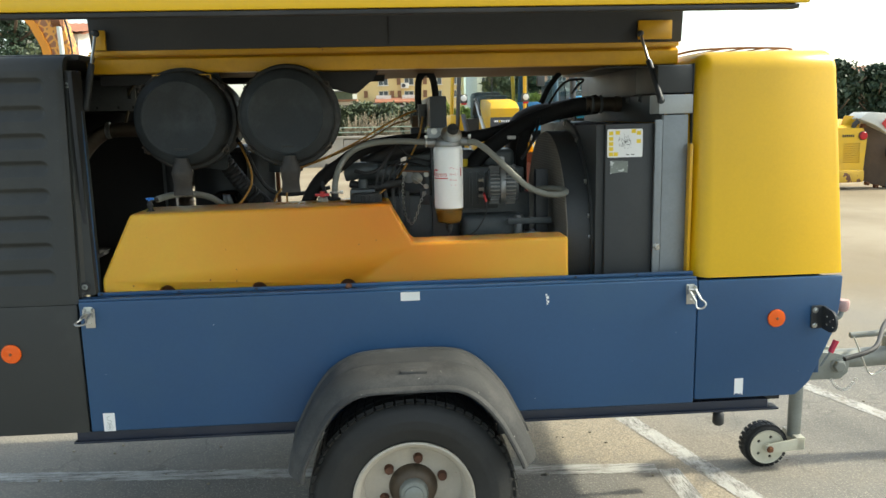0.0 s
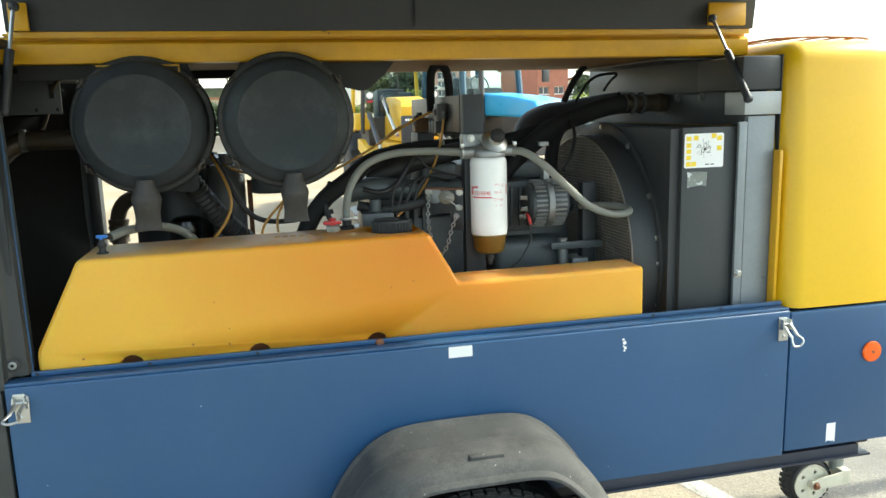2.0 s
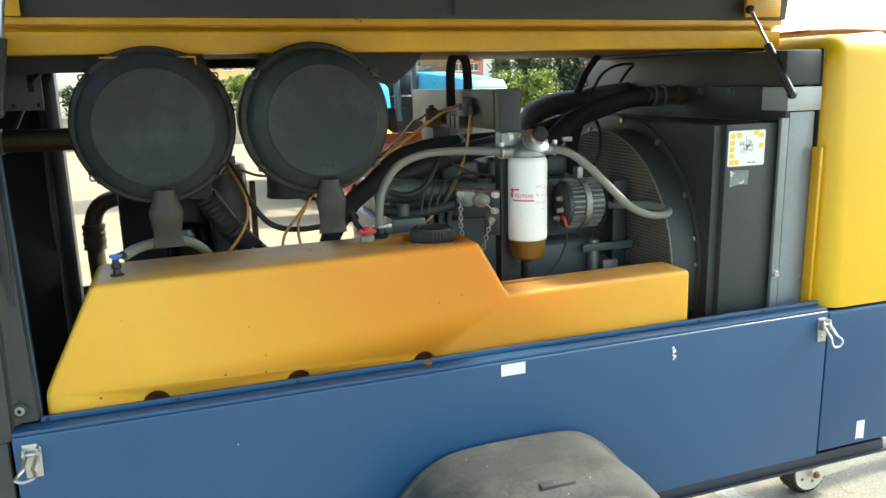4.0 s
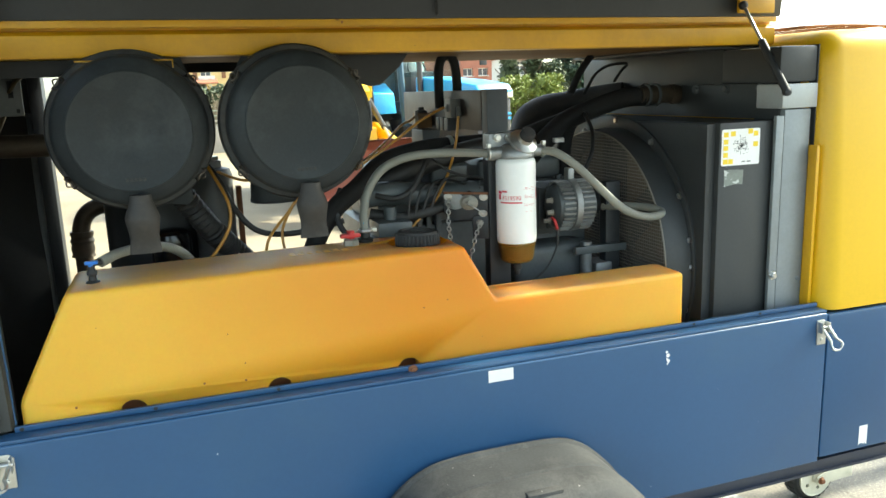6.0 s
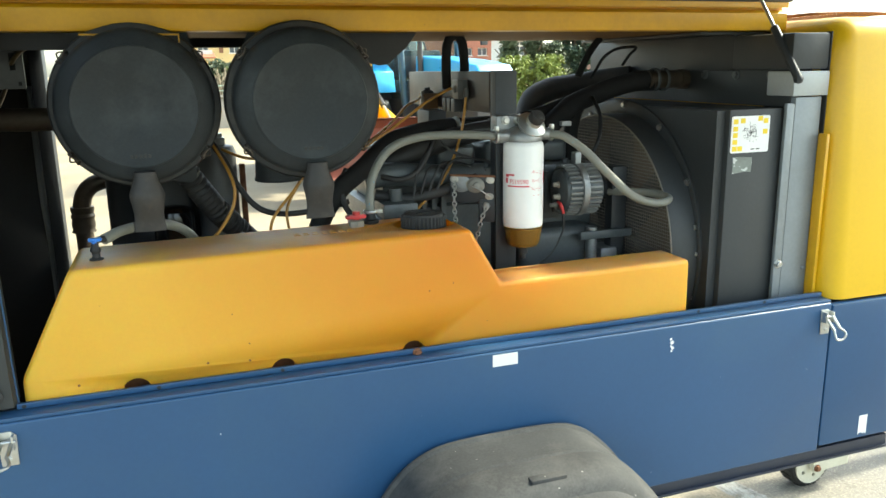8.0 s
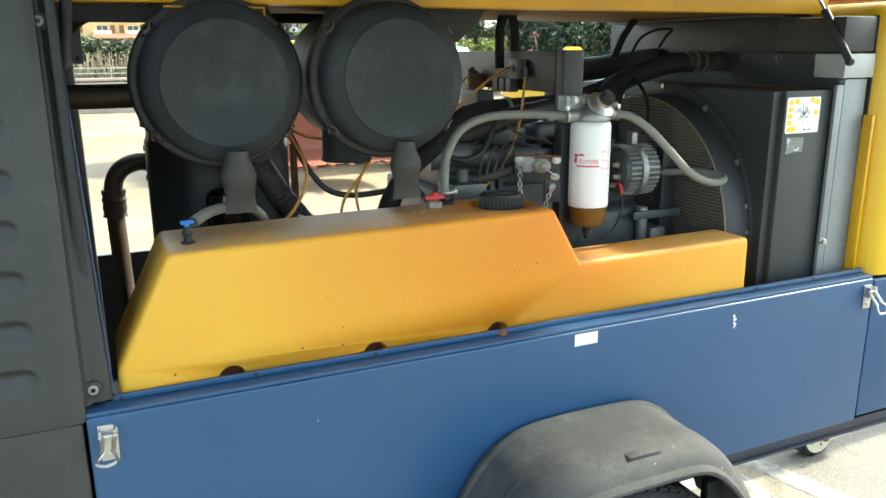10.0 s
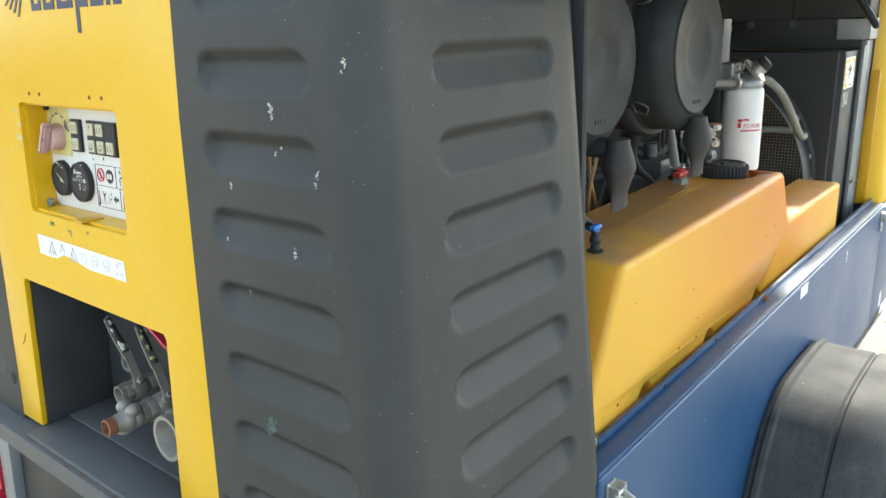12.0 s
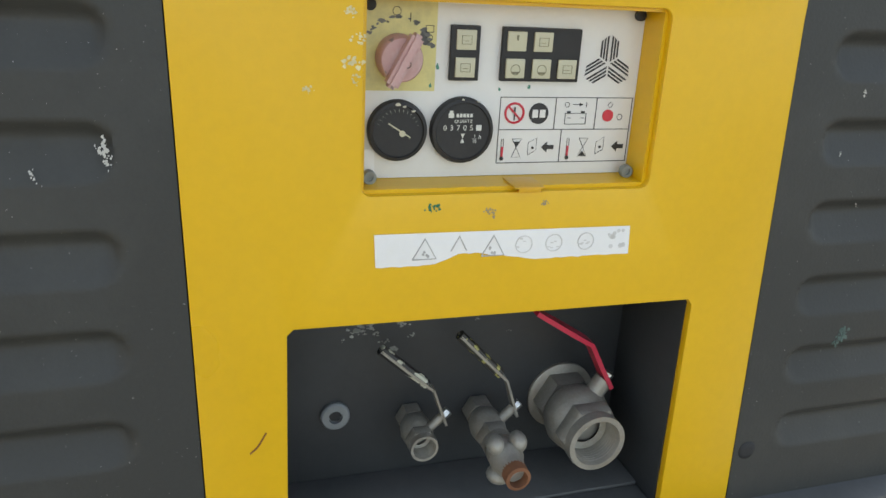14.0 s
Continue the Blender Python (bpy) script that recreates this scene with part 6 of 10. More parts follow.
for pts, r, m_, nm, lab in (
    ([(-0.17, 3.02, 1.44), (-0.077, 3.0, 1.473), (0.029, 3.03, 1.523), (0.105, 3.06, 1.564), (0.187, 3.10, 1.609), (0.259, 3.13, 1.638), (0.276, 3.14, 1.642)], 0.004, AMBER_HOSE, "amber_tube", "amber plastic air tube"),
    ([(-0.19, 3.03, 1.43), (-0.08, 3.04, 1.468), (0.02, 3.10, 1.509), (0.107, 3.20, 1.547), (0.182, 3.30, 1.587), (0.234, 3.36, 1.600), (0.255, 3.38, 1.61)], 0.004, AMBER_HOSE, "amber_tube", "amber plastic air tube"),
    ([(0.300, 3.08, 1.632), (0.289, 3.07, 1.572), (0.271, 3.05, 1.517), (0.235, 3.02, 1.448), (0.187, 3.0, 1.381), (0.111, 2.98, 1.317)], 0.004, AMBER_HOSE, "amber_tube", "amber plastic air tube"),
    ([(-0.46, 3.08, 1.58), (-0.42, 3.04, 1.51), (-0.385, 3.0, 1.43), (-0.385, 2.99, 1.37), (-0.42, 2.98, 1.31), (-0.47, 2.98, 1.26)], 0.0045, AMBER_HOSE, "amber_tube", "amber plastic air tube"),
    ([(-0.40, 3.1, 1.50), (-0.34, 3.08, 1.475), (-0.26, 3.06, 1.47), (-0.18, 3.04, 1.46), (-0.22, 3.0, 1.40), (-0.29, 2.98, 1.32), (-0.30, 2.98, 1.24)], 0.004, AMBER_HOSE, "amber_tube", "amber plastic air tube"),
    ([(-0.17, 3.04, 1.45), (-0.22, 3.02, 1.39), (-0.25, 3.0, 1.33), (-0.24, 2.98, 1.24)], 0.004, AMBER_HOSE, "amber_tube", "amber plastic air tube"),
    ([(-0.45, 3.06, 1.56), (-0.40, 3.05, 1.48), (-0.37, 3.04, 1.41), (-0.32, 3.03, 1.345), (-0.25, 3.02, 1.325), (-0.15, 3.0, 1.335), (-0.08, 3.0, 1.35)], 0.008, RUBBER, "black_cable", "black rubber covered cable"),
    ([(-0.085, 2.99, 1.44), (-0.105, 2.97, 1.40), (-0.10, 2.95, 1.345), (-0.075, 2.93, 1.31), (-0.05, 2.93, 1.29)], 0.008, RUBBER, "black_cable", "black rubber covered cable"),
    ([(0.02, 3.02, 1.41), (0.07, 3.0, 1.40), (0.12, 3.0, 1.42), (0.16, 3.02, 1.47), (0.19, 3.04, 1.51)], 0.008, RUBBER, "black_cable", "black rubber covered cable"),
    ([(0.19, 3.03, 1.51), (0.23, 3.01, 1.47), (0.28, 3.0, 1.45), (0.33, 3.0, 1.44)], 0.004, RUBBER, "black_cable", "black rubber covered cable"),
    ([(0.80, 3.22, 1.60), (0.77, 3.12, 1.55), (0.73, 3.05, 1.49), (0.69, 3.02, 1.44)], 0.006, RUBBER, "black_cable", "black rubber covered cable"),
    ([(-0.96, 3.35, 1.62), (-0.92, 3.28, 1.68), (-0.888, 3.20, 1.735), (-0.84, 3.14, 1.77), (-0.77, 3.08, 1.775), (-0.70, 3.05, 1.77)], 0.0055, OLIVE_HOSE, "amber_tube", "dull brown plastic air tube"),
):
    hh = thing(nm, pts[-1], lab, "tube", "thin tubes in the engine bay")
    part("tube", tube(pts, r, 10), m_, hh)
v = thing("solenoid_block", (0.30, 3.13, 1.57), "small pneumatic valve block with brass and black fittings", "valve block")
GREY_BODY = mat("grey_valve_body", (0.075, 0.078, 0.075), 0.5, var=0.2, dirt=(0.12, 0.10, 0.07), dirt_amount=0.5, dirt_scale=20)
bm = box((0.282, 3.10, 1.612), (0.315, 3.150, 1.668), 0.003)
box((0.276, 3.115, 1.630), (0.2815, 3.140, 1.652), 0.002, bm=bm)
part("block", bm, GREY_BODY, v, "grey valve block")
part("elbow_fitting", lathe([(0.008, 0), (0.009, 0.010), (0.007, 0.014), (0.007, 0.026)], (0.300, 3.08, 1.618), (0, 0, 1), 10), GREY_BODY, v)
for y in (3.16, 3.20, 3.24):
    part("coil", box((0.286, y - 0.015, 1.572), (0.315, y + 0.015, 1.612), 0.003), BLACK, v)
part("body", box((0.262, 3.375, 1.572), (0.315, 3.425, 1.622), 0.004), mat("brown_valve_body", (0.16, 0.085, 0.035), 0.5, var=0.25), v, "brown valve body")
part("knob", lathe([(0.020, 0), (0.020, 0.006), (0.010, 0.010), (0.010, 0.018)], (0.285, 3.40, 1.6225), (0, 0, 1), 14), BLACK, v)
part("fitting", lathe([(0.008, 0), (0.008, 0.02), (0.006, 0.024), (0.006, 0.04)], (0.262, 3.38, 1.59), (0, 0, 1), 6), BRASS, v)
part("lower_box", box((0.255, 3.30, 1.520), (0.315, 3.42, 1.571), 0.004), BLACK, v)
part("tube_collar", lathe([(0.030, 0), (0.033, 0.002), (0.033, 0.010), (0.030, 0.012)], (0.315, 3.228, 1.521), (1, 0.1, 0), 20), GALV, v, "pale hose collar")

# ---- cooler ----
RX, RY, RZ = 0.915, 3.22, 1.138


def build_cooler():
    r = thing("radiator", (1.05, MID, 0.56), "black sheet radiator cowl with a decal and a large fan opening", "radiator")
    box_ = part("cowl", box((0.948, 2.722, 0.60), (1.138, 3.83, 1.576), 0.006), RADBLACK, r)
    bm = plate([(2.74, 0.62), (3.78, 0.62), (3.78, 1.572), (2.74, 1.572)], "x", RX + 0.004, 0.947, holes=[circle(RY, RZ, 0.40, 56)])
    part("fan_plate", bm, RADBLACK, r)
    bm = lathe([(0.452, 0.010), (0.452, 0.002), (0.448, 0.0), (0.415, 0.0), (0.411, 0.002), (0.411, 0.012)], (RX - 0.006, RY, RZ), (1, 0, 0), 72, caps=False)
    ring = part("fan_ring", bm, RADBLACK, r, "black bolted fan ring")
    for k in range(14):
        a = radians(178 - 28.5 * k)
        y, z = RY + 0.4355 * math.cos(a), RZ + 0.4355 * math.sin(a)
        if z < 0.95 or z > 1.575:
            continue
        part("bolt", bolt((RX - 0.003, y, z), (-1, 0, 0), 0.009, 0.007, 0.013), ZINC, ring)
    # wire guard of the fan, as real wires
    bm = bmesh.new()
    n, rr = 80, 0.416
    gy, gz, gx = RY - 0.022, RZ - 0.012, RX - 0.092
    for k in range(n):
        c = -rr + 2 * rr * (k + 0.5) / n
        hlf = math.sqrt(rr * rr - c * c)
        for a, b in (((gx + 0.001, gy + c, gz - hlf), (gx + 0.001, gy + c, gz + hlf)), ((gx, gy - hlf, gz + c), (gx, gy + hlf, gz + c))):
            tube([a, b], 0.0012, 4, bm, smooth_line=False)
    tagged(part("guard_mesh", bm, GUARD_WIRE, r, "fine wire guard mesh", smooth=0), kind="stuff")
    part("guard_collar", lathe([(rr + 0.002, -0.090), (rr + 0.004, -0.086), (rr + 0.004, 0.0), (rr + 0.001, 0.0), (rr + 0.001, -0.086)], (RX, gy, gz), (1, 0, 0), 96, caps=False), RADBLACK, r, "black sheet collar round the guard")
    part("guard_hoop", tube([(gx, gy + rr * math.cos(radians(6 * k)), gz + rr * math.sin(radians(6 * k))) for k in range(61)], 0.003, 6, smooth_line=False), GUARD_WIRE, r, "bent wire guard hoop")
    part("fan_hub", cyl((RX - 0.02, RY, RZ), (RX + 0.05, RY, RZ), 0.09, seg=32), BLACK, r)
    for k in range(7):
        t = bmesh.new()
        bmesh.ops.create_cube(t, size=1, matrix=Matrix.Translation((RX + 0.012, RY, RZ)) @ Matrix.Rotation(2 * math.pi * k / 7, 4, "X") @ Matrix.Translation((0, 0, 0.225)) @ Matrix.Rotation(radians(32), 4, "Z") @ Matrix.Diagonal((0.006, 0.10, 0.29, 1)))
        part("fan_blade", t, RADBLACK, r)
    part("core", box((RX + 0.03, 2.80, 0.66), (RX + 0.04, 3.74, 1.55)), HUB, r, "dusty cooler core")
    # decal with yellow squares and a drawing of the machine
    y = 2.722
    dec = part("decal", plate(rrect(0.955, 1.454, 1.087, 1.557, 0.006), "y", y - 0.0012, y - 0.0002), WHITE, r, "white maintenance decal with yellow symbols")
    for u, v_ in ((0.961, 1.535), (0.985, 1.537), (1.045, 1.542), (1.064, 1.535), (0.961, 1.515), (0.961, 1.497), (0.961, 1.478), (0.961, 1.459), (0.979, 1.459), (1.064, 1.505)):
        bm = plate([(u, v_), (u + 0.016, v_), (u + 0.016, v_ + 0.014), (u, v_ + 0.014)], "y", y - 0.0018, y - 0.0011)
        part("yellow_symbol", bm, YELLOW_INK, dec, smooth=0)
    bm = bmesh.new()
    r2 = random.Random(11)
    for _ in range(70):
        a, q = r2.uniform(0, 6.28), r2.uniform(0, 0.026)
        u, v_ = 1.022 + q * math.cos(a) * 1.1, 1.508 + q * math.sin(a)
        w, hgt = r2.choice(((0.010, 0.0007), (0.0007, 0.009), (0.005, 0.0007), (0.0007, 0.005)))
        plate([(u, v_), (u + w, v_), (u + w, v_ + hgt), (u, v_ + hgt)], "y", y - 0.0018, y - 0.0011, bm=bm)
    for u in (1.026, 1.044):
        plate([(u, 1.462), (u + 0.012, 1.462), (u + 0.012, 1.465), (u, 1.465)], "y", y - 0.0018, y - 0.0011, bm=bm)
    tagged(part("machine_drawing", bm, INK, dec), kind="stuff")
    bm = plate([(0.968, 1.395), (1.010, 1.40), (1.032, 1.398), (1.034, 1.440), (0.99, 1.443), (0.967, 1.442)], "y", y - 0.001, y - 0.0002)
    part("sticker_remains", bm, mat("peeled_sticker", (0.17, 0.19, 0.17), 0.5, var=0.3, s1=20, chips=(0.5, 0.52, 0.5), chip_level=0.60, chip_scale=50), r, "remains of a peeled sticker")
    # grey steel side post of the cooler, with weld, slots and bolts
    g = thing("cooler_post", (1.21, 2.72, 0.56), "bare grey steel cooler side post with bolts", "post")
    sp = part("post", box((1.156, 2.703, 0.60), (1.250, 2.75, 1.605), 0.004), STEEL, g)
    part("flange", box((1.128, 2.704, 0.60), (1.1555, 2.716, 1.588), 0.002), STEEL, g)
    part("pad", box((1.136, 2.694, 1.608), (1.262, 2.80, 1.677), 0.004), mat("light_grey_steel", (0.36, 0.38, 0.38), 0.42, 0.3, var=0.1, dirt=(0.25, 0.13, 0.07), dirt_amount=0.4), g, "light grey pad with rust along its edge")
    part("header_box", box((1.130, 2.702, 1.681), (1.262, 2.95, 1.782), 0.008), RADBLACK, g, "dark grey header box")
    for z in (1.47, 1.30, 1.12):
        part("slot", box((1.166, 2.7035, z - 0.010), (1.174, 2.706, z + 0.010), 0.001), ZINC, sp)
    part("bolt", bolt((1.142, 2.704, 1.119), (0, -1, 0), 0.010, 0.008, 0.014), ZINC, sp)
    part("bolt", bolt((1.235, 2.705, 1.10), (0, -1, 0), 0.006, 0.005, 0.008), STEEL, sp)
    # upper dark sheets over the cowl
    u = thing("cooler_hood", (1.0, 3.1, 1.58), "black sloping sheet over the radiator cowl with bolts", "hood")
    # two upright sheets that meet in a bolted seam over the cowl's flat top
    sh = part("sheet", box((1.150, 2.722, 1.5765), (1.166, 3.82, 1.688), 0.002), RADBLACK, u)
    part("upper_sheet", box((1.136, 2.952, 1.680), (1.149, 3.82, 1.7935), 0.002), RADBLACK, u)
    part("side_sheet", box((1.262, 2.70, 1.03), (1.265, 2.95, 1.785)), RADBLACK, u)
    part("top_sheet", box((1.00, 2.94, 1.786), (1.262, 3.66, 1.7945), 0.002), RADBLACK, u)
    for y_ in (2.80, 2.95, 3.10, 3.25):
        part("bolt", bolt((1.150, y_, 1.666), (-1, 0, 0), 0.011, 0.008, 0.015), DULL_STEEL, sh)
    stub = part("pipe_stub", lathe([(0.030, 0), (0.030, 0.12), (0.034, 0.122), (0.034, 0.150)], (0.995, 3.20, 1.652), (1, 0, 0), 20), HUB, u, "brown rusty pipe stub")
    for x in (1.015, 1.052):
        part("hose_clip", lathe([(0.036, 0), (0.039, 0.002), (0.039, 0.010), (0.036, 0.012)], (x, 3.20, 1.652), (1, 0, 0), 24, caps=False), DULL_STEEL, stub)


build_cooler()

REAR_LEAN["on"] = True
# ---- rear end: yellow tail panel, niche with the valves, control panel ----
RP = REAR  # outer face of the tail panel


def rear_m(y, z, x, turn=0):
    """Places lettering on the tail: along -y, upright, facing -x; turn in degrees, clockwise as seen."""
    return Matrix(((0, 0, -1, x), (-1, 0, 0, y), (0, 1, 0, z), (0, 0, 0, 1))) @ Matrix.Rotation(radians(-turn), 4, "Z")


outer = [(2.958, 1.006), (3.058, 1.006), (3.061, 1.290), (3.067, 1.297), (3.504, 1.299), (3.510, 1.293), (3.513, 1.014), (3.590, 1.014), (3.602, 1.60), (3.604, 1.845), (2.985, 1.845), (2.984, 1.60)]
tail = part("tail_panel", plate(outer, "x", RP, RP + 0.010, holes=[rrect(3.139, 1.428, 3.441, 1.605, 0.010)], bevel=0.0012), YELLOW, comp, "bright yellow tail panel with scuffs, a gauge recess and a valve niche")
# folded edges of the gauge recess
for lo, hi in (((RP + 0.008, 3.437, 1.430), (-1.327, 3.441, 1.603)), ((RP + 0.008, 3.139, 1.430), (-1.327, 3.143, 1.603)), ((RP + 0.008, 3.143, 1.601), (-1.327, 3.437, 1.605)), ((RP + 0.008, 3.143, 1.428), (-1.327, 3.437, 1.432))):
    part("recess_wall", box(lo, hi), YELLOW, tail, "yellow folded recess")
# niche: dark lining, floor and step
bm = box((-1.235, 3.05, 1.0), (-1.225, 3.53, 1.315), 0.002)
NICHE = mat("scuffed_dark_sheet", (0.028, 0.031, 0.033), 0.5, var=0.2, s1=6, dirt=(0.06, 0.063, 0.062), dirt_amount=0.5, chips=(0.34, 0.34, 0.31), chip_level=0.775, chip_scale=18)
part("niche_back", bm, NICHE, comp, "dark grey back wall of the niche with paint splashes")
for lo, hi in (((RP + 0.011, 3.512, 1.0), (-1.236, 3.526, 1.315)), ((RP + 0.011, 3.046, 1.0), (-1.236, 3.060, 1.315)), ((RP + 0.011, 3.0605, 1.300), (-1.236, 3.5115, 1.314))):
    part("niche_lining", box(lo, hi, 0.002), NICHE, comp, "dark grey niche lining")
# black strips added behind the seams to stop light showing through
for y0, y1 in ((2.93, 3.03), (3.56, 3.66)):
    part("seam_backing", box((-1.360, y0, 1.006), (-1.352, y1, 1.84)), BAY_BLACK, comp)
STEP = mat("worn_dark_steel", (0.085, 0.089, 0.088), 0.58, 0.0, var=0.2, s1=7, bump=0.08, dirt=(0.12, 0.115, 0.11), dirt_amount=0.6, dirt_scale=5, chips=(0.24, 0.12, 0.06), chip_level=0.775, chip_scale=22)
# unseen sheet added to block light leaking through the gap by the step
part("step_sheet", box((-1.3268, 2.66, 0.985), (-1.236, 3.90, 1.003)), BAY_BLACK, comp)
part("niche_floor", box((-1.3255, 3.061, 1.0045), (-1.2355, 3.5115, 1.0165), 0.001), STEP, comp, "worn dark steel niche floor")
bm = box((-1.412, 2.640, 0.968), (-1.327, 3.920, 1.0045), 0.005)
box((-1.404, 3.0605, 1.0046), (-1.327, 3.5110, 1.014), 0.003, bm=bm)
step = part("rear_step", bm, STEP, comp, "worn dark steel rear step with rust along its edge")
bm = bmesh.new()
r2 = random.Random(21)
for _ in range(26):
    y = 3.12 + 0.3 * r2.random() ** 2
    plate([(RP - 0.037 + r2.uniform(0, 0.004), y), (RP - 0.034 + r2.uniform(0, 0.005), y + r2.uniform(0.004, 0.014)), (RP - 0.031, y + 0.004)], "z", 1.0044, 1.0049, bm=bm)
part("rust_marks", bm, RUST, step, "rust along the worn edge")
part("rear_apron", box((RP + 0.015, 2.66, 0.56), (RP + 0.03, 3.90, 0.966), 0.004), COVER, comp, "dark grey lower rear sheet")
part("bumper", box((-1.46, 2.66, 0.60), (-1.38, 3.90, 0.66), 0.008), STEP, comp, "scratched dark steel bumper")
part("rear_wall", box((-1.345, 2.70, 1.318), (-1.3275, 3.0, 1.83), 0.002), BAY_BLACK, comp)
part("rear_wall", box((-1.3265, 3.0, 1.318), (-1.31, 3.60, 1.83), 0.002), BAY_BLACK, comp)

# moulded dimples of the covers beside the panel
for y in (3.616, 2.941):
    part("cover_dimple", lathe([(0.0125, 0.0), (0.0115, 0.001), (0.006, 0.002)], (RP - 0.0005, y, 1.081), (-1, 0, 0), 20), BAY_BLACK, comp, "round dimple")

# paint chips of the covers, as thin flakes with a shape of their own
chipset = [(2.885, 1.527, 0.005), (2.774, 1.461, 0.006), (2.804, 1.620, 0.008), (2.803, 1.613, 0.005), (2.733, 1.554, 0.005), (2.735, 1.542, 0.004), (2.79, 1.578, 0.003), (2.80, 1.571, 0.003), (2.832, 1.232, 0.013), (2.838, 1.222, 0.009), (3.656, 1.474, 0.009), (3.653, 1.466, 0.007), (3.71, 1.455, 0.005), (2.90, 1.46, 0.003), (2.86, 1.40, 0.0025)]
bm, bm2 = bmesh.new(), bmesh.new()
for y, z, s in chipset:
    n = 9
    for _ in range(int(4 + s * 1800)):
        q = s * r2.uniform(0.06, 0.24)
        cy, cz = y + s * 0.6 * r2.gauss(0, 0.4), z + s * r2.gauss(0, 0.5)
        pts = [(cy + q * r2.uniform(0.35, 1.0) * math.cos(2 * math.pi * k / n), cz + q * r2.uniform(0.5, 1.3) * math.sin(2 * math.pi * k / n)) for k in range(n)]
        plate(pts, "x", RP - 0.0006, RP + 0.0006, bm=bm2 if s > 0.0085 and y < 3 else bm)
tagged(part("paint_chip", bm, mat("chalky_chip", (0.50, 0.50, 0.46), 0.8, var=0.2), comp, "pale chip in the black cover"), kind="stuff")
tagged(part("paint_smear", bm2, mat("green_smear", (0.10, 0.16, 0.14), 0.7, var=0.3, s1=60, dirt=(0.03, 0.033, 0.034), dirt_amount=0.8, dirt_scale=60), comp, "faint green paint smear"), kind="stuff")
bm = bmesh.new()
for x, y, z, nx, ny, s in ((-1.352, 2.655, 1.408, -0.72, -0.69, 0.012), (-1.350, 2.653, 1.392, -0.72, -0.69, 0.010), (-1.325, 2.645, 1.422, -0.4, -0.92, 0.008), (-1.368, 2.69, 1.668, -0.9, -0.4, 0.010), (-1.367, 2.688, 1.658, -0.9, -0.4, 0.006)):
    c0, nrm = Vector((x, y + 0.003, z)), Vector((nx, ny, 0)).normalized()
    t = bmesh.new()
    for _ in range(14):
        cu, cv, q = s * 0.35 * r2.gauss(0, 0.5), s * 0.8 * r2.gauss(0, 0.5), s * r2.uniform(0.08, 0.25)
        t.faces.new([t.verts.new((cu + q * r2.uniform(0.4, 1) * math.cos(2 * math.pi * k / 7), cv + q * r2.uniform(0.4, 1.2) * math.sin(2 * math.pi * k / 7), 0)) for k in range(7)])
    merge(bm, t, Matrix.Translation(c0 + nrm * 0.004) @ basis(nrm).to_4x4())
tagged(part("paint_chip", bm, mat("cream_chip", (0.55, 0.54, 0.40), 0.8, var=0.2), comp, "cream chip at the cover's corner", smooth=0), kind="stuff")

# scuffs on the yellow panel
for col, spots, nm in (((0.02, 0.17, 0.09), ((3.368, 1.416, 0.008), (3.375, 1.414, 0.005)), "green_scuff"), ((0.34, 0.28, 0.20), ((3.315, 1.411, 0.006), (3.309, 1.407, 0.005), (3.255, 1.416, 0.005)), "grey_scuff"), ((0.62, 0.54, 0.30), ((3.490, 1.527, 0.006), (3.449, 1.548, 0.010), (3.446, 1.57, 0.008), (3.448, 1.535, 0.006), (3.452, 1.59, 0.007)), "bare_patch")):
    bm = bmesh.new()
    for y, z, s in spots:
        n = 8
        for _ in range(12):
            cy, cz, q = y + s * r2.gauss(0, 0.45), z + s * 0.7 * r2.gauss(0, 0.45), s * r2.uniform(0.1, 0.32)
            plate([(cy + q * r2.uniform(0.4, 1.0) * math.cos(2 * math.pi * k / n), cz + q * r2.uniform(0.4, 0.9) * math.sin(2 * math.pi * k / n)) for k in range(n)], "x", RP - 0.0006, RP + 0.0004, bm=bm)
    tagged(part(nm, bm, mat(nm, col, 0.7, var=0.3, s1=80), tail, nm.replace("_", " ") + " on the yellow paint"), kind="stuff")
part("scratch", tube([(RP - 0.0004, 3.548, 1.168), (RP - 0.0004, 3.540, 1.176), (RP - 0.0004, 3.532, 1.190)], 0.0009, 6), RUST, tail)

# hinge stubs above the recess and the bent catch below it
for y in (3.377, 3.188):
    for dy in (-0.017, 0.017):
        part("rivet_hole", cyl((RP - 0.0012, y + dy, 1.620), (RP - 0.0004, y + dy, 1.620), 0.0028, seg=12), RUST, tail)
bm = box((-1.379, 3.258, 1.4322), (-1.345, 3.290, 1.4340), 0.0008)
box((-1.3795, 3.262, 1.4285), (-1.378, 3.286, 1.4330), 0.0006, bm=bm)
part("bent_catch", bm, RAIL_YELLOW, tail, "bent yellow catch")
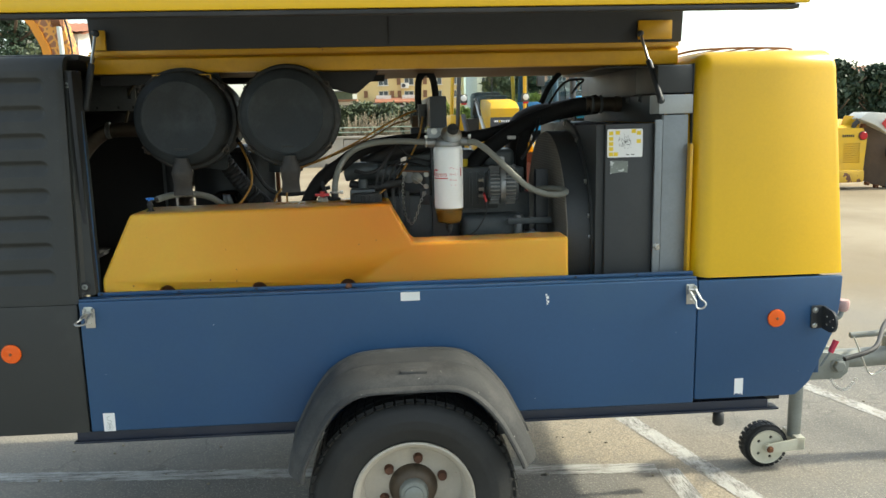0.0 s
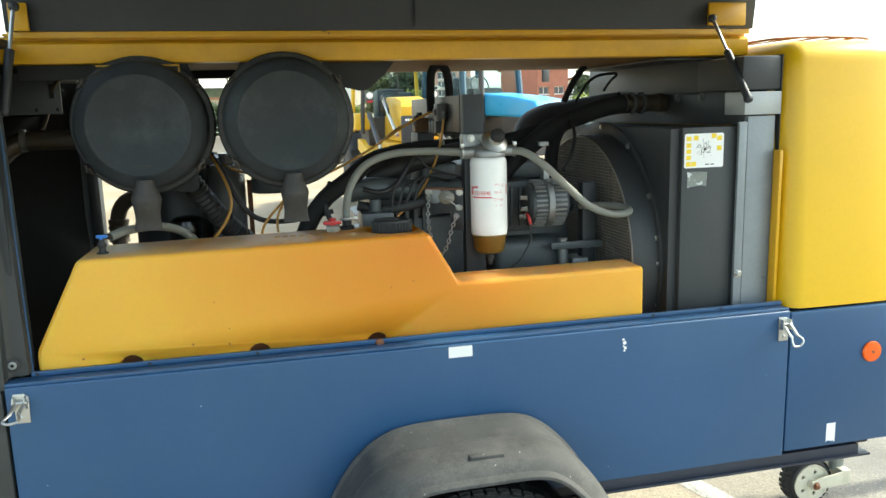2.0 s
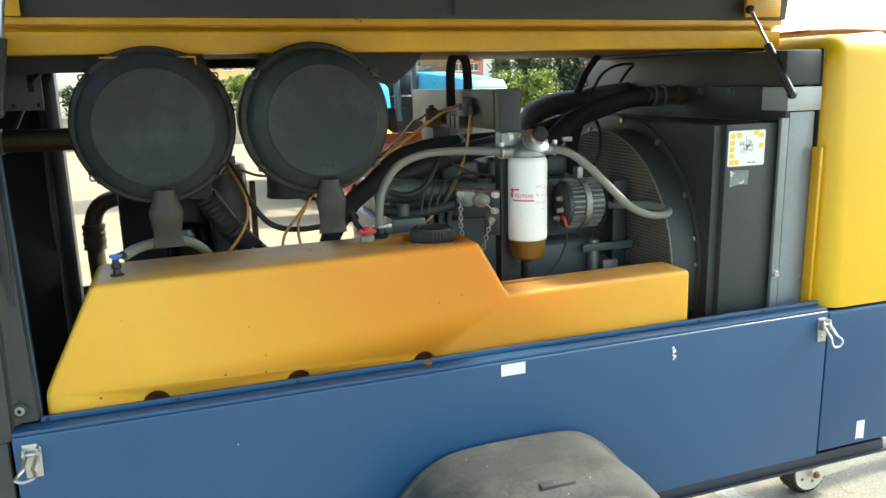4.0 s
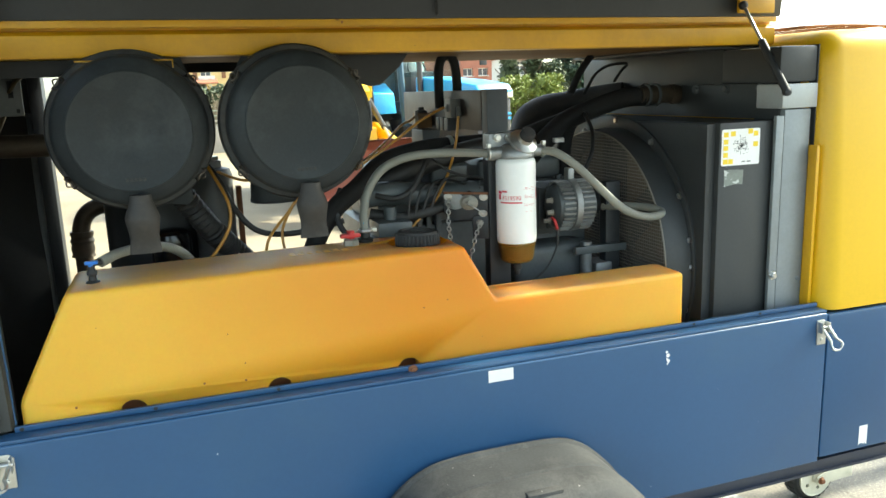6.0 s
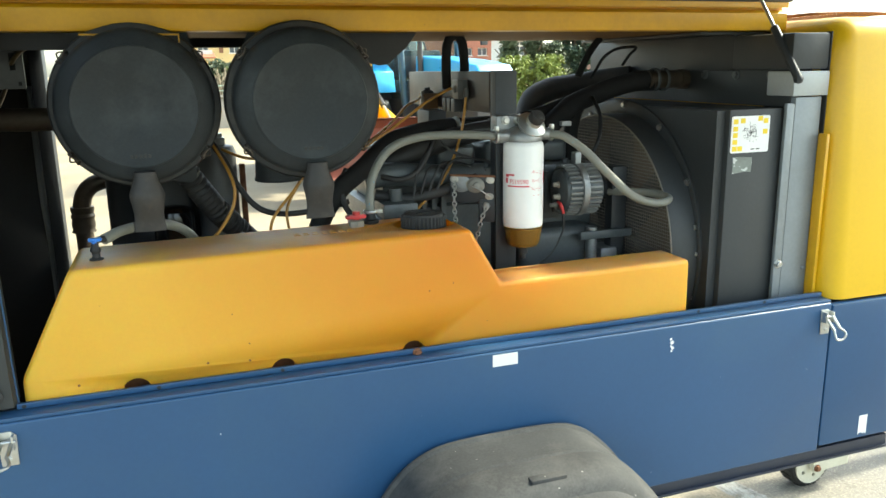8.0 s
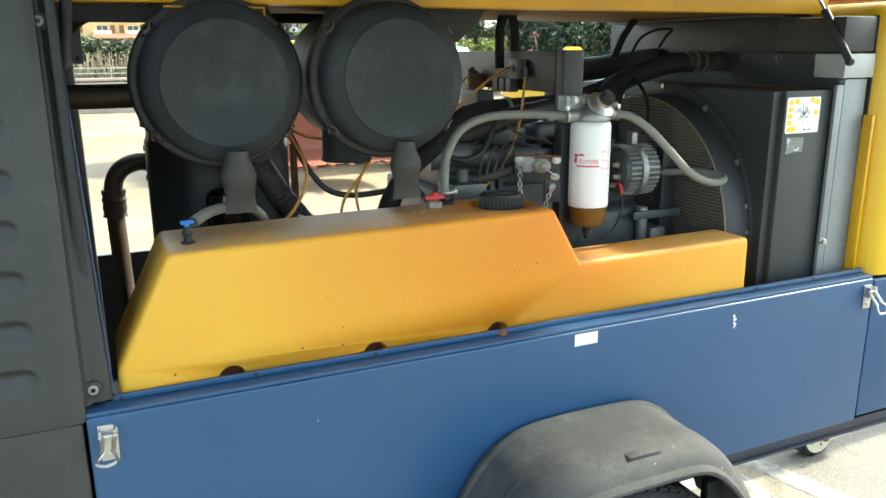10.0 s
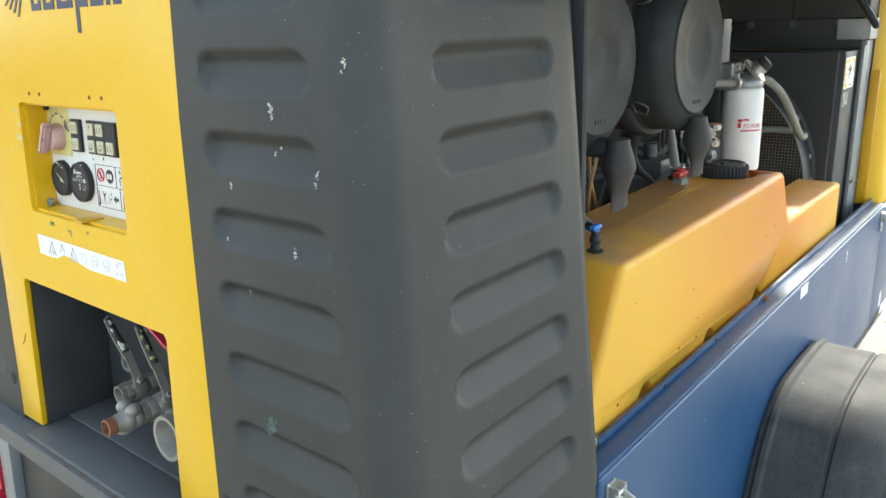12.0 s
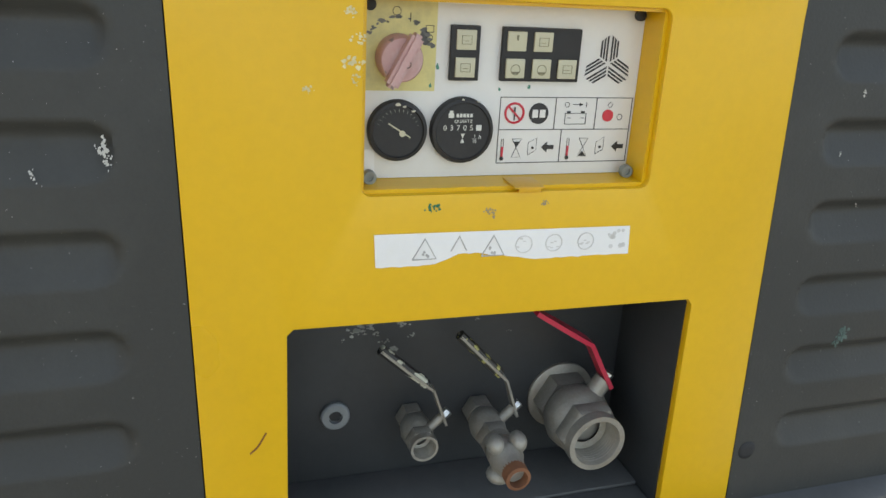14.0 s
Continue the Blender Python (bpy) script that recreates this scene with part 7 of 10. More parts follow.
# torn warning strip with triangles
n = 46
lower = []
for k in range(n + 1):
    y = 3.426 - 0.273 * k / n
    bite = 0.0085 * max(0.0, 1 - abs((y - 3.328) / 0.040) ** 2.5) + 0.004 * max(0.0, 1 - abs((y - 3.283) / 0.022)) * r2.uniform(0.5, 1.0)
    lower.append((y, 1.357 + bite + r2.uniform(0, 0.0012 + bite * 0.25)))
ws = part("warning_strip", plate([(3.428, 1.391), (3.155, 1.388)] + lower[::-1], "x", RP - 0.0012, RP - 0.0003), WHITE, tail, "torn white warning strip with faded symbols")
bm = bmesh.new()
for y, zc in ((3.378, 1.373), (3.343, 1.374), (3.307, 1.373)):
    a = [Vector((RP - 0.0016, y + 0.012, zc - 0.009)), Vector((RP - 0.0016, y, zc + 0.012)), Vector((RP - 0.0016, y - 0.012, zc - 0.009))]
    if y == 3.343:
        tube([a[0] + Vector((0, -0.004, 0.006)), a[1], a[2] + Vector((0, 0.004, 0.006))], 0.0007, 6, bm, smooth_line=False)
    else:
        tube(a + [a[0]], 0.0007, 6, bm, smooth_line=False)
        for _ in range(5):
            yy, zz = y + r2.uniform(-0.004, 0.004), zc - 0.004 + r2.uniform(-0.003, 0.004)
            plate(circle(yy, zz, 0.0014, 6), "x", RP - 0.0018, RP - 0.0011, bm=bm)
part("warning_triangles", bm, mat("grey_outline", (0.46, 0.45, 0.42), 0.6, var=0.3), ws)
bm = bmesh.new()
for y in (3.274, 3.241, 3.205):
    tube([(RP - 0.0015, y + 0.009 * math.cos(radians(a)), 1.374 + 0.009 * math.sin(radians(a))) for a in range(0, 361, 40)], 0.0006, 5, bm, n=2)
    for _ in range(6):
        yy, zz = y + r2.uniform(-0.006, 0.006), 1.374 + r2.uniform(-0.006, 0.006)
        plate([(yy, zz), (yy + 0.003, zz), (yy + 0.003, zz + 0.001), (yy, zz + 0.001)], "x", RP - 0.0017, RP - 0.0011, bm=bm)
for _ in range(9):
    yy, zz = 3.170 + r2.uniform(-0.010, 0.010), 1.372 + r2.uniform(-0.010, 0.012)
    plate(circle(yy, zz, r2.uniform(0.0015, 0.003), 6), "x", RP - 0.0017, RP - 0.0011, bm=bm)
tagged(part("faded_symbol", bm, mat("faded_print", (0.62, 0.61, 0.58), 0.6, var=0.2), ws), kind="stuff")
# brand lettering of the top shown as plain dark blue bars
bm = bmesh.new()
y = 3.350
for w, z0 in ((0.030, 1.742), (0.034, 1.742), (0.046, 1.742), (0.034, 1.708), (0.034, 1.742), (0.010, 1.742), (0.020, 1.742)):
    plate([(y, z0), (y, 1.80), (y - w * 0.28, 1.80), (y - w * 0.28, z0)], "x", RP - 0.0010, RP - 0.0002, bm=bm)
    plate([(y - w * 0.72, 1.742), (y - w * 0.72, 1.80), (y - w, 1.80), (y - w, 1.742)], "x", RP - 0.0010, RP - 0.0002, bm=bm)
    plate([(y - w * 0.28, 1.742), (y - w * 0.28, 1.752), (y - w * 0.72, 1.752), (y - w * 0.72, 1.742)], "x", RP - 0.0010, RP - 0.0002, bm=bm)
    y -= w + 0.008
for k in range(4):
    plate([(3.40 + 0.014 * k, 1.735 + 0.006 * k), (3.394 + 0.014 * k, 1.735 + 0.006 * k), (3.372 + 0.010 * k, 1.775), (3.378 + 0.010 * k, 1.778)], "x", RP - 0.0010, RP - 0.0002, bm=bm)
tagged(part("blue_bar", bm, mat("dark_blue_film", (0.012, 0.018, 0.06), 0.4), tail, "dark blue lettering bars, worn"), kind="stuff")


def build_panel():
    p = thing("control_panel", (-1.33, 3.29, 1.43), "white control panel with a faded rotary switch, gauges and symbol chart", "control panel")
    X = -1.333
    face = part("faceplate", box((X, 3.1435, 1.4325), (X + 0.004, 3.4365, 1.6005)), PANEL_WHITE, p, "off-white printed faceplate")
    part("yellow_field", plate([(3.363, 1.517), (3.436, 1.517), (3.436, 1.6003), (3.363, 1.6003)], "x", X - 0.0008, X - 0.0001), PALE_YELLOW, face, "faded yellow field with black smudges")

    def bars(rects, material, nm, parent, x=X, t=0.0008, label=""):
        bm = bmesh.new()
        for y0, z0, y1, z1 in rects:
            plate([(y0, z0), (y1, z0), (y1, z1), (y0, z1)], "x", x - t, x - 0.0001, bm=bm)
        return part(nm, bm, material, parent, label, smooth=0)

    def ring(y, z, r, w, bm, x=X, n=28, a0=0, a1=360):
        tube([(x - 0.0006, y + r * math.cos(radians(a0 + (a1 - a0) * k / n)), z + r * math.sin(radians(a0 + (a1 - a0) * k / n))) for k in range(n + 1)], w, 5, bm, smooth_line=False)

    # rotary switch
    k = part("rotary_switch", lathe([(0.0215, 0), (0.022, 0.004), (0.0205, 0.016), (0.019, 0.018)], (X, 3.400, 1.548), (-1, 0, 0), 36), PINK_KNOB, p, "faded pink rotary switch, chipped")
    t = bmesh.new()
    bmesh.ops.create_cube(t, size=1, matrix=Matrix.Diagonal((0.012, 0.054, 0.016, 1)))
    bmesh.ops.bevel(t, geom=t.edges[:], offset=0.003, segments=2, affect="EDGES")
    bm = merge(bmesh.new(), t, Matrix.Translation((X - 0.024, 3.400, 1.548)) @ rear_m(0, 0, 0, 28))
    part("knob_bar", bm, PINK_KNOB, k)
    bm = bmesh.new()
    ring(3.402, 1.589, 0.0038, 0.0004, bm)
    ring(3.370, 1.566, 0.003, 0.0004, bm)
    plate([(3.3885, 1.580), (3.3893, 1.580), (3.3893, 1.588), (3.3885, 1.588)], "x", X - 0.0012, X - 0.0007, bm=bm)
    ring(3.398, 1.546, 0.003, 0.0004, bm, x=X - 0.030)
    for y0, z0, y1, z1 in ((3.366, 1.571, 3.374, 1.5715), (3.366, 1.577, 3.374, 1.5775), (3.366, 1.571, 3.3665, 1.577), (3.3735, 1.571, 3.374, 1.577)):
        plate([(y0, z0), (y1, z0), (y1, z1), (y0, z1)], "x", X - 0.0012, X - 0.0007, bm=bm)
    part("switch_marks", bm, INK, face)
    bm = bmesh.new()
    rr = random.Random(4)
    for _ in range(26):
        a = rr.uniform(20, 165)
        y, z = 3.400 - 0.034 * math.cos(radians(a)) * -1, 1.548 + 0.036 * math.sin(radians(a))
        if z < 1.517 or y > 3.434 or y < 3.36:
            continue
        s = rr.uniform(0.0012, 0.004)
        plate([(y + s * rr.uniform(0.4, 1) * math.cos(2 * math.pi * q / 8) * 1.4, z + s * rr.uniform(0.3, 0.8) * math.sin(2 * math.pi * q / 8)) for q in range(8)], "x", X - 0.0011, X - 0.0007, bm=bm)
    part("black_smudges", bm, mat("grey_smudge", (0.14, 0.14, 0.13), 0.7, var=0.4, s1=80), face)
    # two gauges
    for y, z, r, nm, lab in ((3.399, 1.480, 0.0292, "temperature_gauge", "round temperature gauge with a cracked cloudy glass"), (3.334, 1.480, 0.0322, "hour_meter", "round black hour meter")):
        g = part(nm, lathe([(r, 0), (r, 0.006), (r - 0.001, 0.009), (r - 0.004, 0.010), (r - 0.005, 0.008)], (X, y, z), (-1, 0, 0), 48), RUBBER, p, lab)
        part("dial", lathe([(r - 0.005, 0.0070), (r - 0.006, 0.0078)], (X, y, z), (-1, 0, 0), 40), GAUGE_GLASS, g)
        dx = X - 0.0080
        if nm == "hour_meter":
            cream_ = mat("dial_print", (0.62, 0.62, 0.56), 0.5, bump=0)
            for i, ch in enumerate("03705"):
                text("digit", ch, 0.0075, rear_m(y + 0.0185 - 0.0068 * i, z + 0.003, dx - 0.0002), cream_, g, depth=0.0001)
            bars([(y - 0.019, z + 0.0005, y - 0.0135, z + 0.006)], cream_, "tenths_window", g, dx, 0.0004)
            text("word", "QUARTZ", 0.0046, rear_m(y, z + 0.0095, dx - 0.0002), cream_, g, depth=0.0001)
            text("unit", "h", 0.0062, rear_m(y - 0.018, z - 0.006, dx - 0.0002), cream_, g, depth=0.0001)
            text("fraction", "1", 0.0042, rear_m(y - 0.0125, z - 0.005, dx - 0.0002), cream_, g, depth=0.0001)
            text("fraction", "10", 0.0042, rear_m(y - 0.0125, z - 0.0105, dx - 0.0002), cream_, g, depth=0.0001)
            bars([(y - 0.015, z - 0.0079, y - 0.010, z - 0.0075)] + [(y - 0.009 + 0.0035 * q, z + 0.0135, y - 0.0065 + 0.0035 * q, z + 0.017) for q in range(5)] + [(y + 0.010, z + 0.013, y + 0.0155, z + 0.0175), (y + 0.011, z + 0.0175, y + 0.0145, z + 0.020)], cream_, "dial_bars", g, dx, 0.0004)
            bm = bmesh.new()
            for s in (-1, 1):
                plate([(y - 0.002, z - 0.007 + s * 0.0045), (y + 0.002, z - 0.007 + s * 0.0045), (y, z - 0.007)], "x", dx - 0.0004, dx, bm=bm)
            part("hourglass", bm, cream_, g)
        else:
            bm = bmesh.new()
            t = bmesh.new()
            bmesh.ops.create_cube(t, size=1, matrix=Matrix.Diagonal((0.026, 0.0012, 0.0006, 1)))
            merge(bm, t, rear_m(y - 0.001, z + 0.001, dx - 0.0006, 32))
            lathe([(0.003, 0), (0.003, 0.001)], (dx, y - 0.004, z - 0.002), (-1, 0, 0), 12, bm)
            part("needle", bm, mat("yellowed_needle", (0.55, 0.52, 0.36), 0.5), g)
            bm = bmesh.new()
            for a in range(20, 165, 12):
                c_, s_ = math.cos(radians(a)), math.sin(radians(a))
                plate([(y + 0.021 * c_, z + 0.021 * s_), (y + 0.0215 * c_ + 0.001, z + 0.0215 * s_), (y + 0.018 * c_, z + 0.018 * s_)], "x", dx - 0.0003, dx, bm=bm)
            part("scale", bm, mat("dim_print", (0.22, 0.23, 0.19), 0.5), g)
    bm = bmesh.new()
    for y, z, s in ((3.400, 1.506, 0.004), (3.394, 1.504, 0.003), (3.385, 1.500, 0.003), (3.336, 1.511, 0.002), (3.320, 1.509, 0.002)):
        plate([(y + s * rr.uniform(0.4, 1) * math.cos(q), z + 0.5 * s * rr.uniform(0.4, 1) * math.sin(q)) for q in (2 * math.pi * i / 8 for i in range(8))], "x", X - 0.0108, X - 0.0088, bm=bm)
    tagged(part("bezel_flecks", bm, CREAM, p, "cream paint flecks on the bezels"), kind="stuff")
    # lamp blocks
    for y1, z1, cols, rows, blank in ((3.350, 1.579, 1, 2, ()), (3.298, 1.579, 3, 2, ((2, 0),))):
        cw, chh = (0.0277 if cols == 3 else 0.029), 0.0255
        lb = part("lamp_block", box((X - 0.006, y1 - cw * cols, z1 - chh * rows), (X - 0.0001, y1, z1), 0.001), RUBBER, p, "black block of warning lamps")
        for i in range(cols):
            for j in range(rows):
                yc, zc = y1 - cw * (i + 0.5), z1 - chh * (j + 0.5)
                if (i, j) in blank:
                    continue
                w = part("lamp_window", box((X - 0.0085, yc - 0.0098, zc - 0.0092), (X - 0.0058, yc + 0.0098, zc + 0.0092), 0.0008), LAMP_KEY, lb, "cream lamp window with a symbol")
                bm = bmesh.new()
                xs_ = X - 0.0087
                if cols == 3 and (i, j) in ((0, 1), (1, 1)):
                    ring(yc, zc - 0.001, 0.0048, 0.00035, bm, x=xs_ + 0.0005)
                    plate([(yc - 0.0045, zc - 0.003), (yc + 0.0045, zc - 0.003), (yc + 0.003, zc - 0.005), (yc - 0.003, zc - 0.005)], "x", xs_ - 0.0003, xs_ + 0.0002, bm=bm)
                elif (i, j) == (0, 0) and cols == 3:
                    plate([(yc - 0.0008, zc + 0.001), (yc + 0.0008, zc + 0.001), (yc + 0.0012, zc + 0.006), (yc - 0.0012, zc + 0.006)], "x", xs_ - 0.0003, xs_ + 0.0002, bm=bm)
                else:
                    for y0, z0, y2, z2 in ((-0.005, -0.004, 0.005, -0.0036), (-0.005, 0.0036, 0.005, 0.004), (-0.005, -0.004, -0.0046, 0.004), (0.0046, -0.004, 0.005, 0.004), (-0.002, -0.001, 0.003, -0.0006)):
                        plate([(yc + y0, zc + z0), (yc + y2, zc + z0), (yc + y2, zc + z2), (yc + y0, zc + z2)], "x", xs_ - 0.0003, xs_ + 0.0002, bm=bm)
                part("symbol", bm, mat("lamp_symbol", (0.16, 0.15, 0.09), 0.5, bump=0), w, smooth=0)
    # emblem: three arms of parallel bars
    bm = bmesh.new()
    for arm in range(3):
        for q in range(3):
            for sgn in (-1, 1):
                o_ = 0.0016 + 0.0032 * q
                t = bmesh.new()
                pts = [(sgn * o_, o_ * 0.6 + 0.001), (sgn * (o_ + 0.0019), o_ * 0.6 + 0.0022), (sgn * (o_ + 0.0019), 0.0265 - q * 0.0022), (sgn * o_, 0.028 - q * 0.0022)]
                vs = [t.verts.new((u, v, 0)) for u, v in pts]
                t.faces.new(vs)
                merge(bm, t, rear_m(3.180, 1.546, X - 0.0006, 0) @ Matrix.Rotation(radians(120 * arm), 4, "Z"))
    part("emblem", bm, INK, face, "black three-armed emblem of parallel bars", smooth=0)
    # symbol chart: frame lines and pictograms
    y0, y1, z0, z1, zm = 3.146, 3.294, 1.445, 1.512, 1.479
    w = 0.0006
    bars([(y0, z1 - w, y1, z1), (y0, z0, y1, z0 + w), (y0, zm, y1, zm + w), (y0, z0, y0 + w, z1), (y1 - w, z0, y1, z1), (3.233, zm, 3.2336, z1), (3.187, zm, 3.1876, z1), (3.224, z0, 3.2246, zm)], INK, "chart_frame", face, label="black ruled symbol chart")
    bm = bmesh.new()
    ring(3.278, 1.496, 0.0098, 0.0012, bm)
    tube([(X - 0.0008, 3.285, 1.503), (X - 0.0008, 3.271, 1.489)], 0.0011, 5, bm, smooth_line=False)
    plate(circle(3.173, 1.4935, 0.0062, 20), "x", X - 0.0010, X - 0.0001, bm=bm)
    for y in (3.2885, 3.2155):
        plate([(y - 0.0012, 1.450), (y + 0.0012, 1.450), (y + 0.0012, 1.462), (y - 0.0012, 1.462)], "x", X - 0.0010, X - 0.0001, bm=bm)
    tagged(part("red_symbol", bm, RED_INK, face, "red prohibition ring and marks"), kind="stuff")
    bm = bmesh.new()
    plate(circle(3.2515, 1.4955, 0.0106, 24), "x", X - 0.0008, X - 0.0001, bm=bm)
    plate([(3.2774, 1.489), (3.2786, 1.489), (3.2788, 1.502), (3.2772, 1.502)], "x", X - 0.0012, X - 0.0007, bm=bm)
    for y in (3.2885, 3.2155):
        plate(circle(y, 1.450, 0.0022, 10), "x", X - 0.0012, X - 0.0007, bm=bm)
        tube([(X - 0.0005, y - 0.0012, 1.450), (X - 0.0005, y - 0.0012, 1.470), (X - 0.0005, y + 0.0012, 1.470), (X - 0.0005, y + 0.0012, 1.450)], 0.0003, 4, bm, smooth_line=False)
    for y, up in ((3.273, True), (3.198, False)):
        tube([(X - 0.0005, y + 0.005, 1.470), (X - 0.0005, y - 0.005, 1.470), (X - 0.0005, y, 1.461), (X - 0.0005, y - 0.005, 1.451), (X - 0.0005, y + 0.005, 1.451), (X - 0.0005, y, 1.461), (X - 0.0005, y + 0.005, 1.470)], 0.0003, 4, bm, smooth_line=False)
        s = 1 if up else -1
        zb = 1.467 if up else 1.4515
        plate([(y - 0.004, zb), (y + 0.004, zb), (y, zb - 0.005 * s if up else zb + 0.005)], "x", X - 0.0009, X - 0.0001, bm=bm)
    for y in (3.238, 3.157):
        plate([(y + 0.0075, 1.461), (y + 0.001, 1.4665), (y + 0.001, 1.4632), (y - 0.0065, 1.4632), (y - 0.0065, 1.4588), (y + 0.001, 1.4588), (y + 0.001, 1.4555)], "x", X - 0.0009, X - 0.0001, bm=bm)
    for y in (3.255, 3.178):
        tube([(X - 0.0005, y + 0.005, 1.453), (X - 0.0005, y + 0.005, 1.466), (X - 0.0005, y - 0.004, 1.471), (X - 0.0005, y - 0.004, 1.458), (X - 0.0005, y + 0.005, 1.453)], 0.00025, 4, bm, smooth_line=False)
        plate(circle(y, 1.4605, 0.0014, 8), "x", X - 0.0009, X - 0.0001, bm=bm)
    for y0_, z0_, y2, z2 in ((3.198, 1.4845, 3.222, 1.4849), (3.198, 1.4955, 3.222, 1.4959), (3.198, 1.4845, 3.1984, 1.4957), (3.2216, 1.4845, 3.222, 1.4957), (3.200, 1.4957, 3.204, 1.498), (3.216, 1.4957, 3.220, 1.498), (3.2005, 1.4908, 3.2040, 1.4913), (3.2155, 1.4908, 3.2190, 1.4913), (3.204, 1.5045, 3.214, 1.505), (3.1985, 1.502, 3.199, 1.507)):
        plate([(y0_, z0_), (y2, z0_), (y2, z2), (y0_, z2)], "x", X - 0.0009, X - 0.0001, bm=bm)
    plate([(3.2065, 1.5065), (3.2065, 1.503), (3.2025, 1.5048)], "x", X - 0.0009, X - 0.0001, bm=bm)
    ring(3.2205, 1.5045, 0.0024, 0.0003, bm)
    ring(3.1715, 1.5045, 0.0024, 0.0003, bm)
    ring(3.159, 1.492, 0.003, 0.0003, bm)
    tagged(part("black_symbol", bm, INK, face, "black pictograms", smooth=0), kind="stuff")
    bars([(3.2445, 1.4915, 3.2505, 1.4995), (3.2525, 1.4915, 3.2585, 1.4995)], PANEL_WHITE, "book_symbol", face, X - 0.0006, 0.0006)
    bars([(3.420, 1.439, 3.4355, 1.461)], WHITE, "blank_label", face, label="blank white label")
    for y in (3.428, 3.152):
        b = part("fixing_screw", lathe([(0.0068, 0), (0.0068, 0.006), (0.006, 0.007), (0.0035, 0.007), (0.0035, 0.004)], (X - 0.012, y, 1.4385), (-1, 0, 0), 18), GALV, p, "grey socket head screw")
        part("fixing_screw", lathe([(0.0055, 0), (0.0055, 0.005), (0.004, 0.006)], (X - 0.002, y, 1.5945), (-1, 0, 0), 14), RUBBER, p)
    bm = bmesh.new()
    for y, z, s in ((3.296, 1.5195, 0.003), (3.265, 1.5215, 0.004), (3.361, 1.540, 0.005), (3.367, 1.522, 0.004)):
        plate([(y + s * rr.uniform(0.3, 1) * math.cos(q) * 0.6, z + s * rr.uniform(0.3, 0.8) * math.sin(q)) for q in (2 * math.pi * i / 8 for i in range(8))], "x", X - 0.0009, X - 0.0001, bm=bm)
    part("green_specks", bm, mat("green_speck", (0.06, 0.22, 0.15), 0.6), face)


build_panel()


# ---- air outlets in the niche ----
def hexring(o, d, r, h, bm):
    lathe([(r * 0.80, 0), (r * 0.94, 0), (r, h * 0.15), (r, h * 0.85), (r * 0.94, h), (r * 0.80, h)], o, d, 6, bm, caps=False)


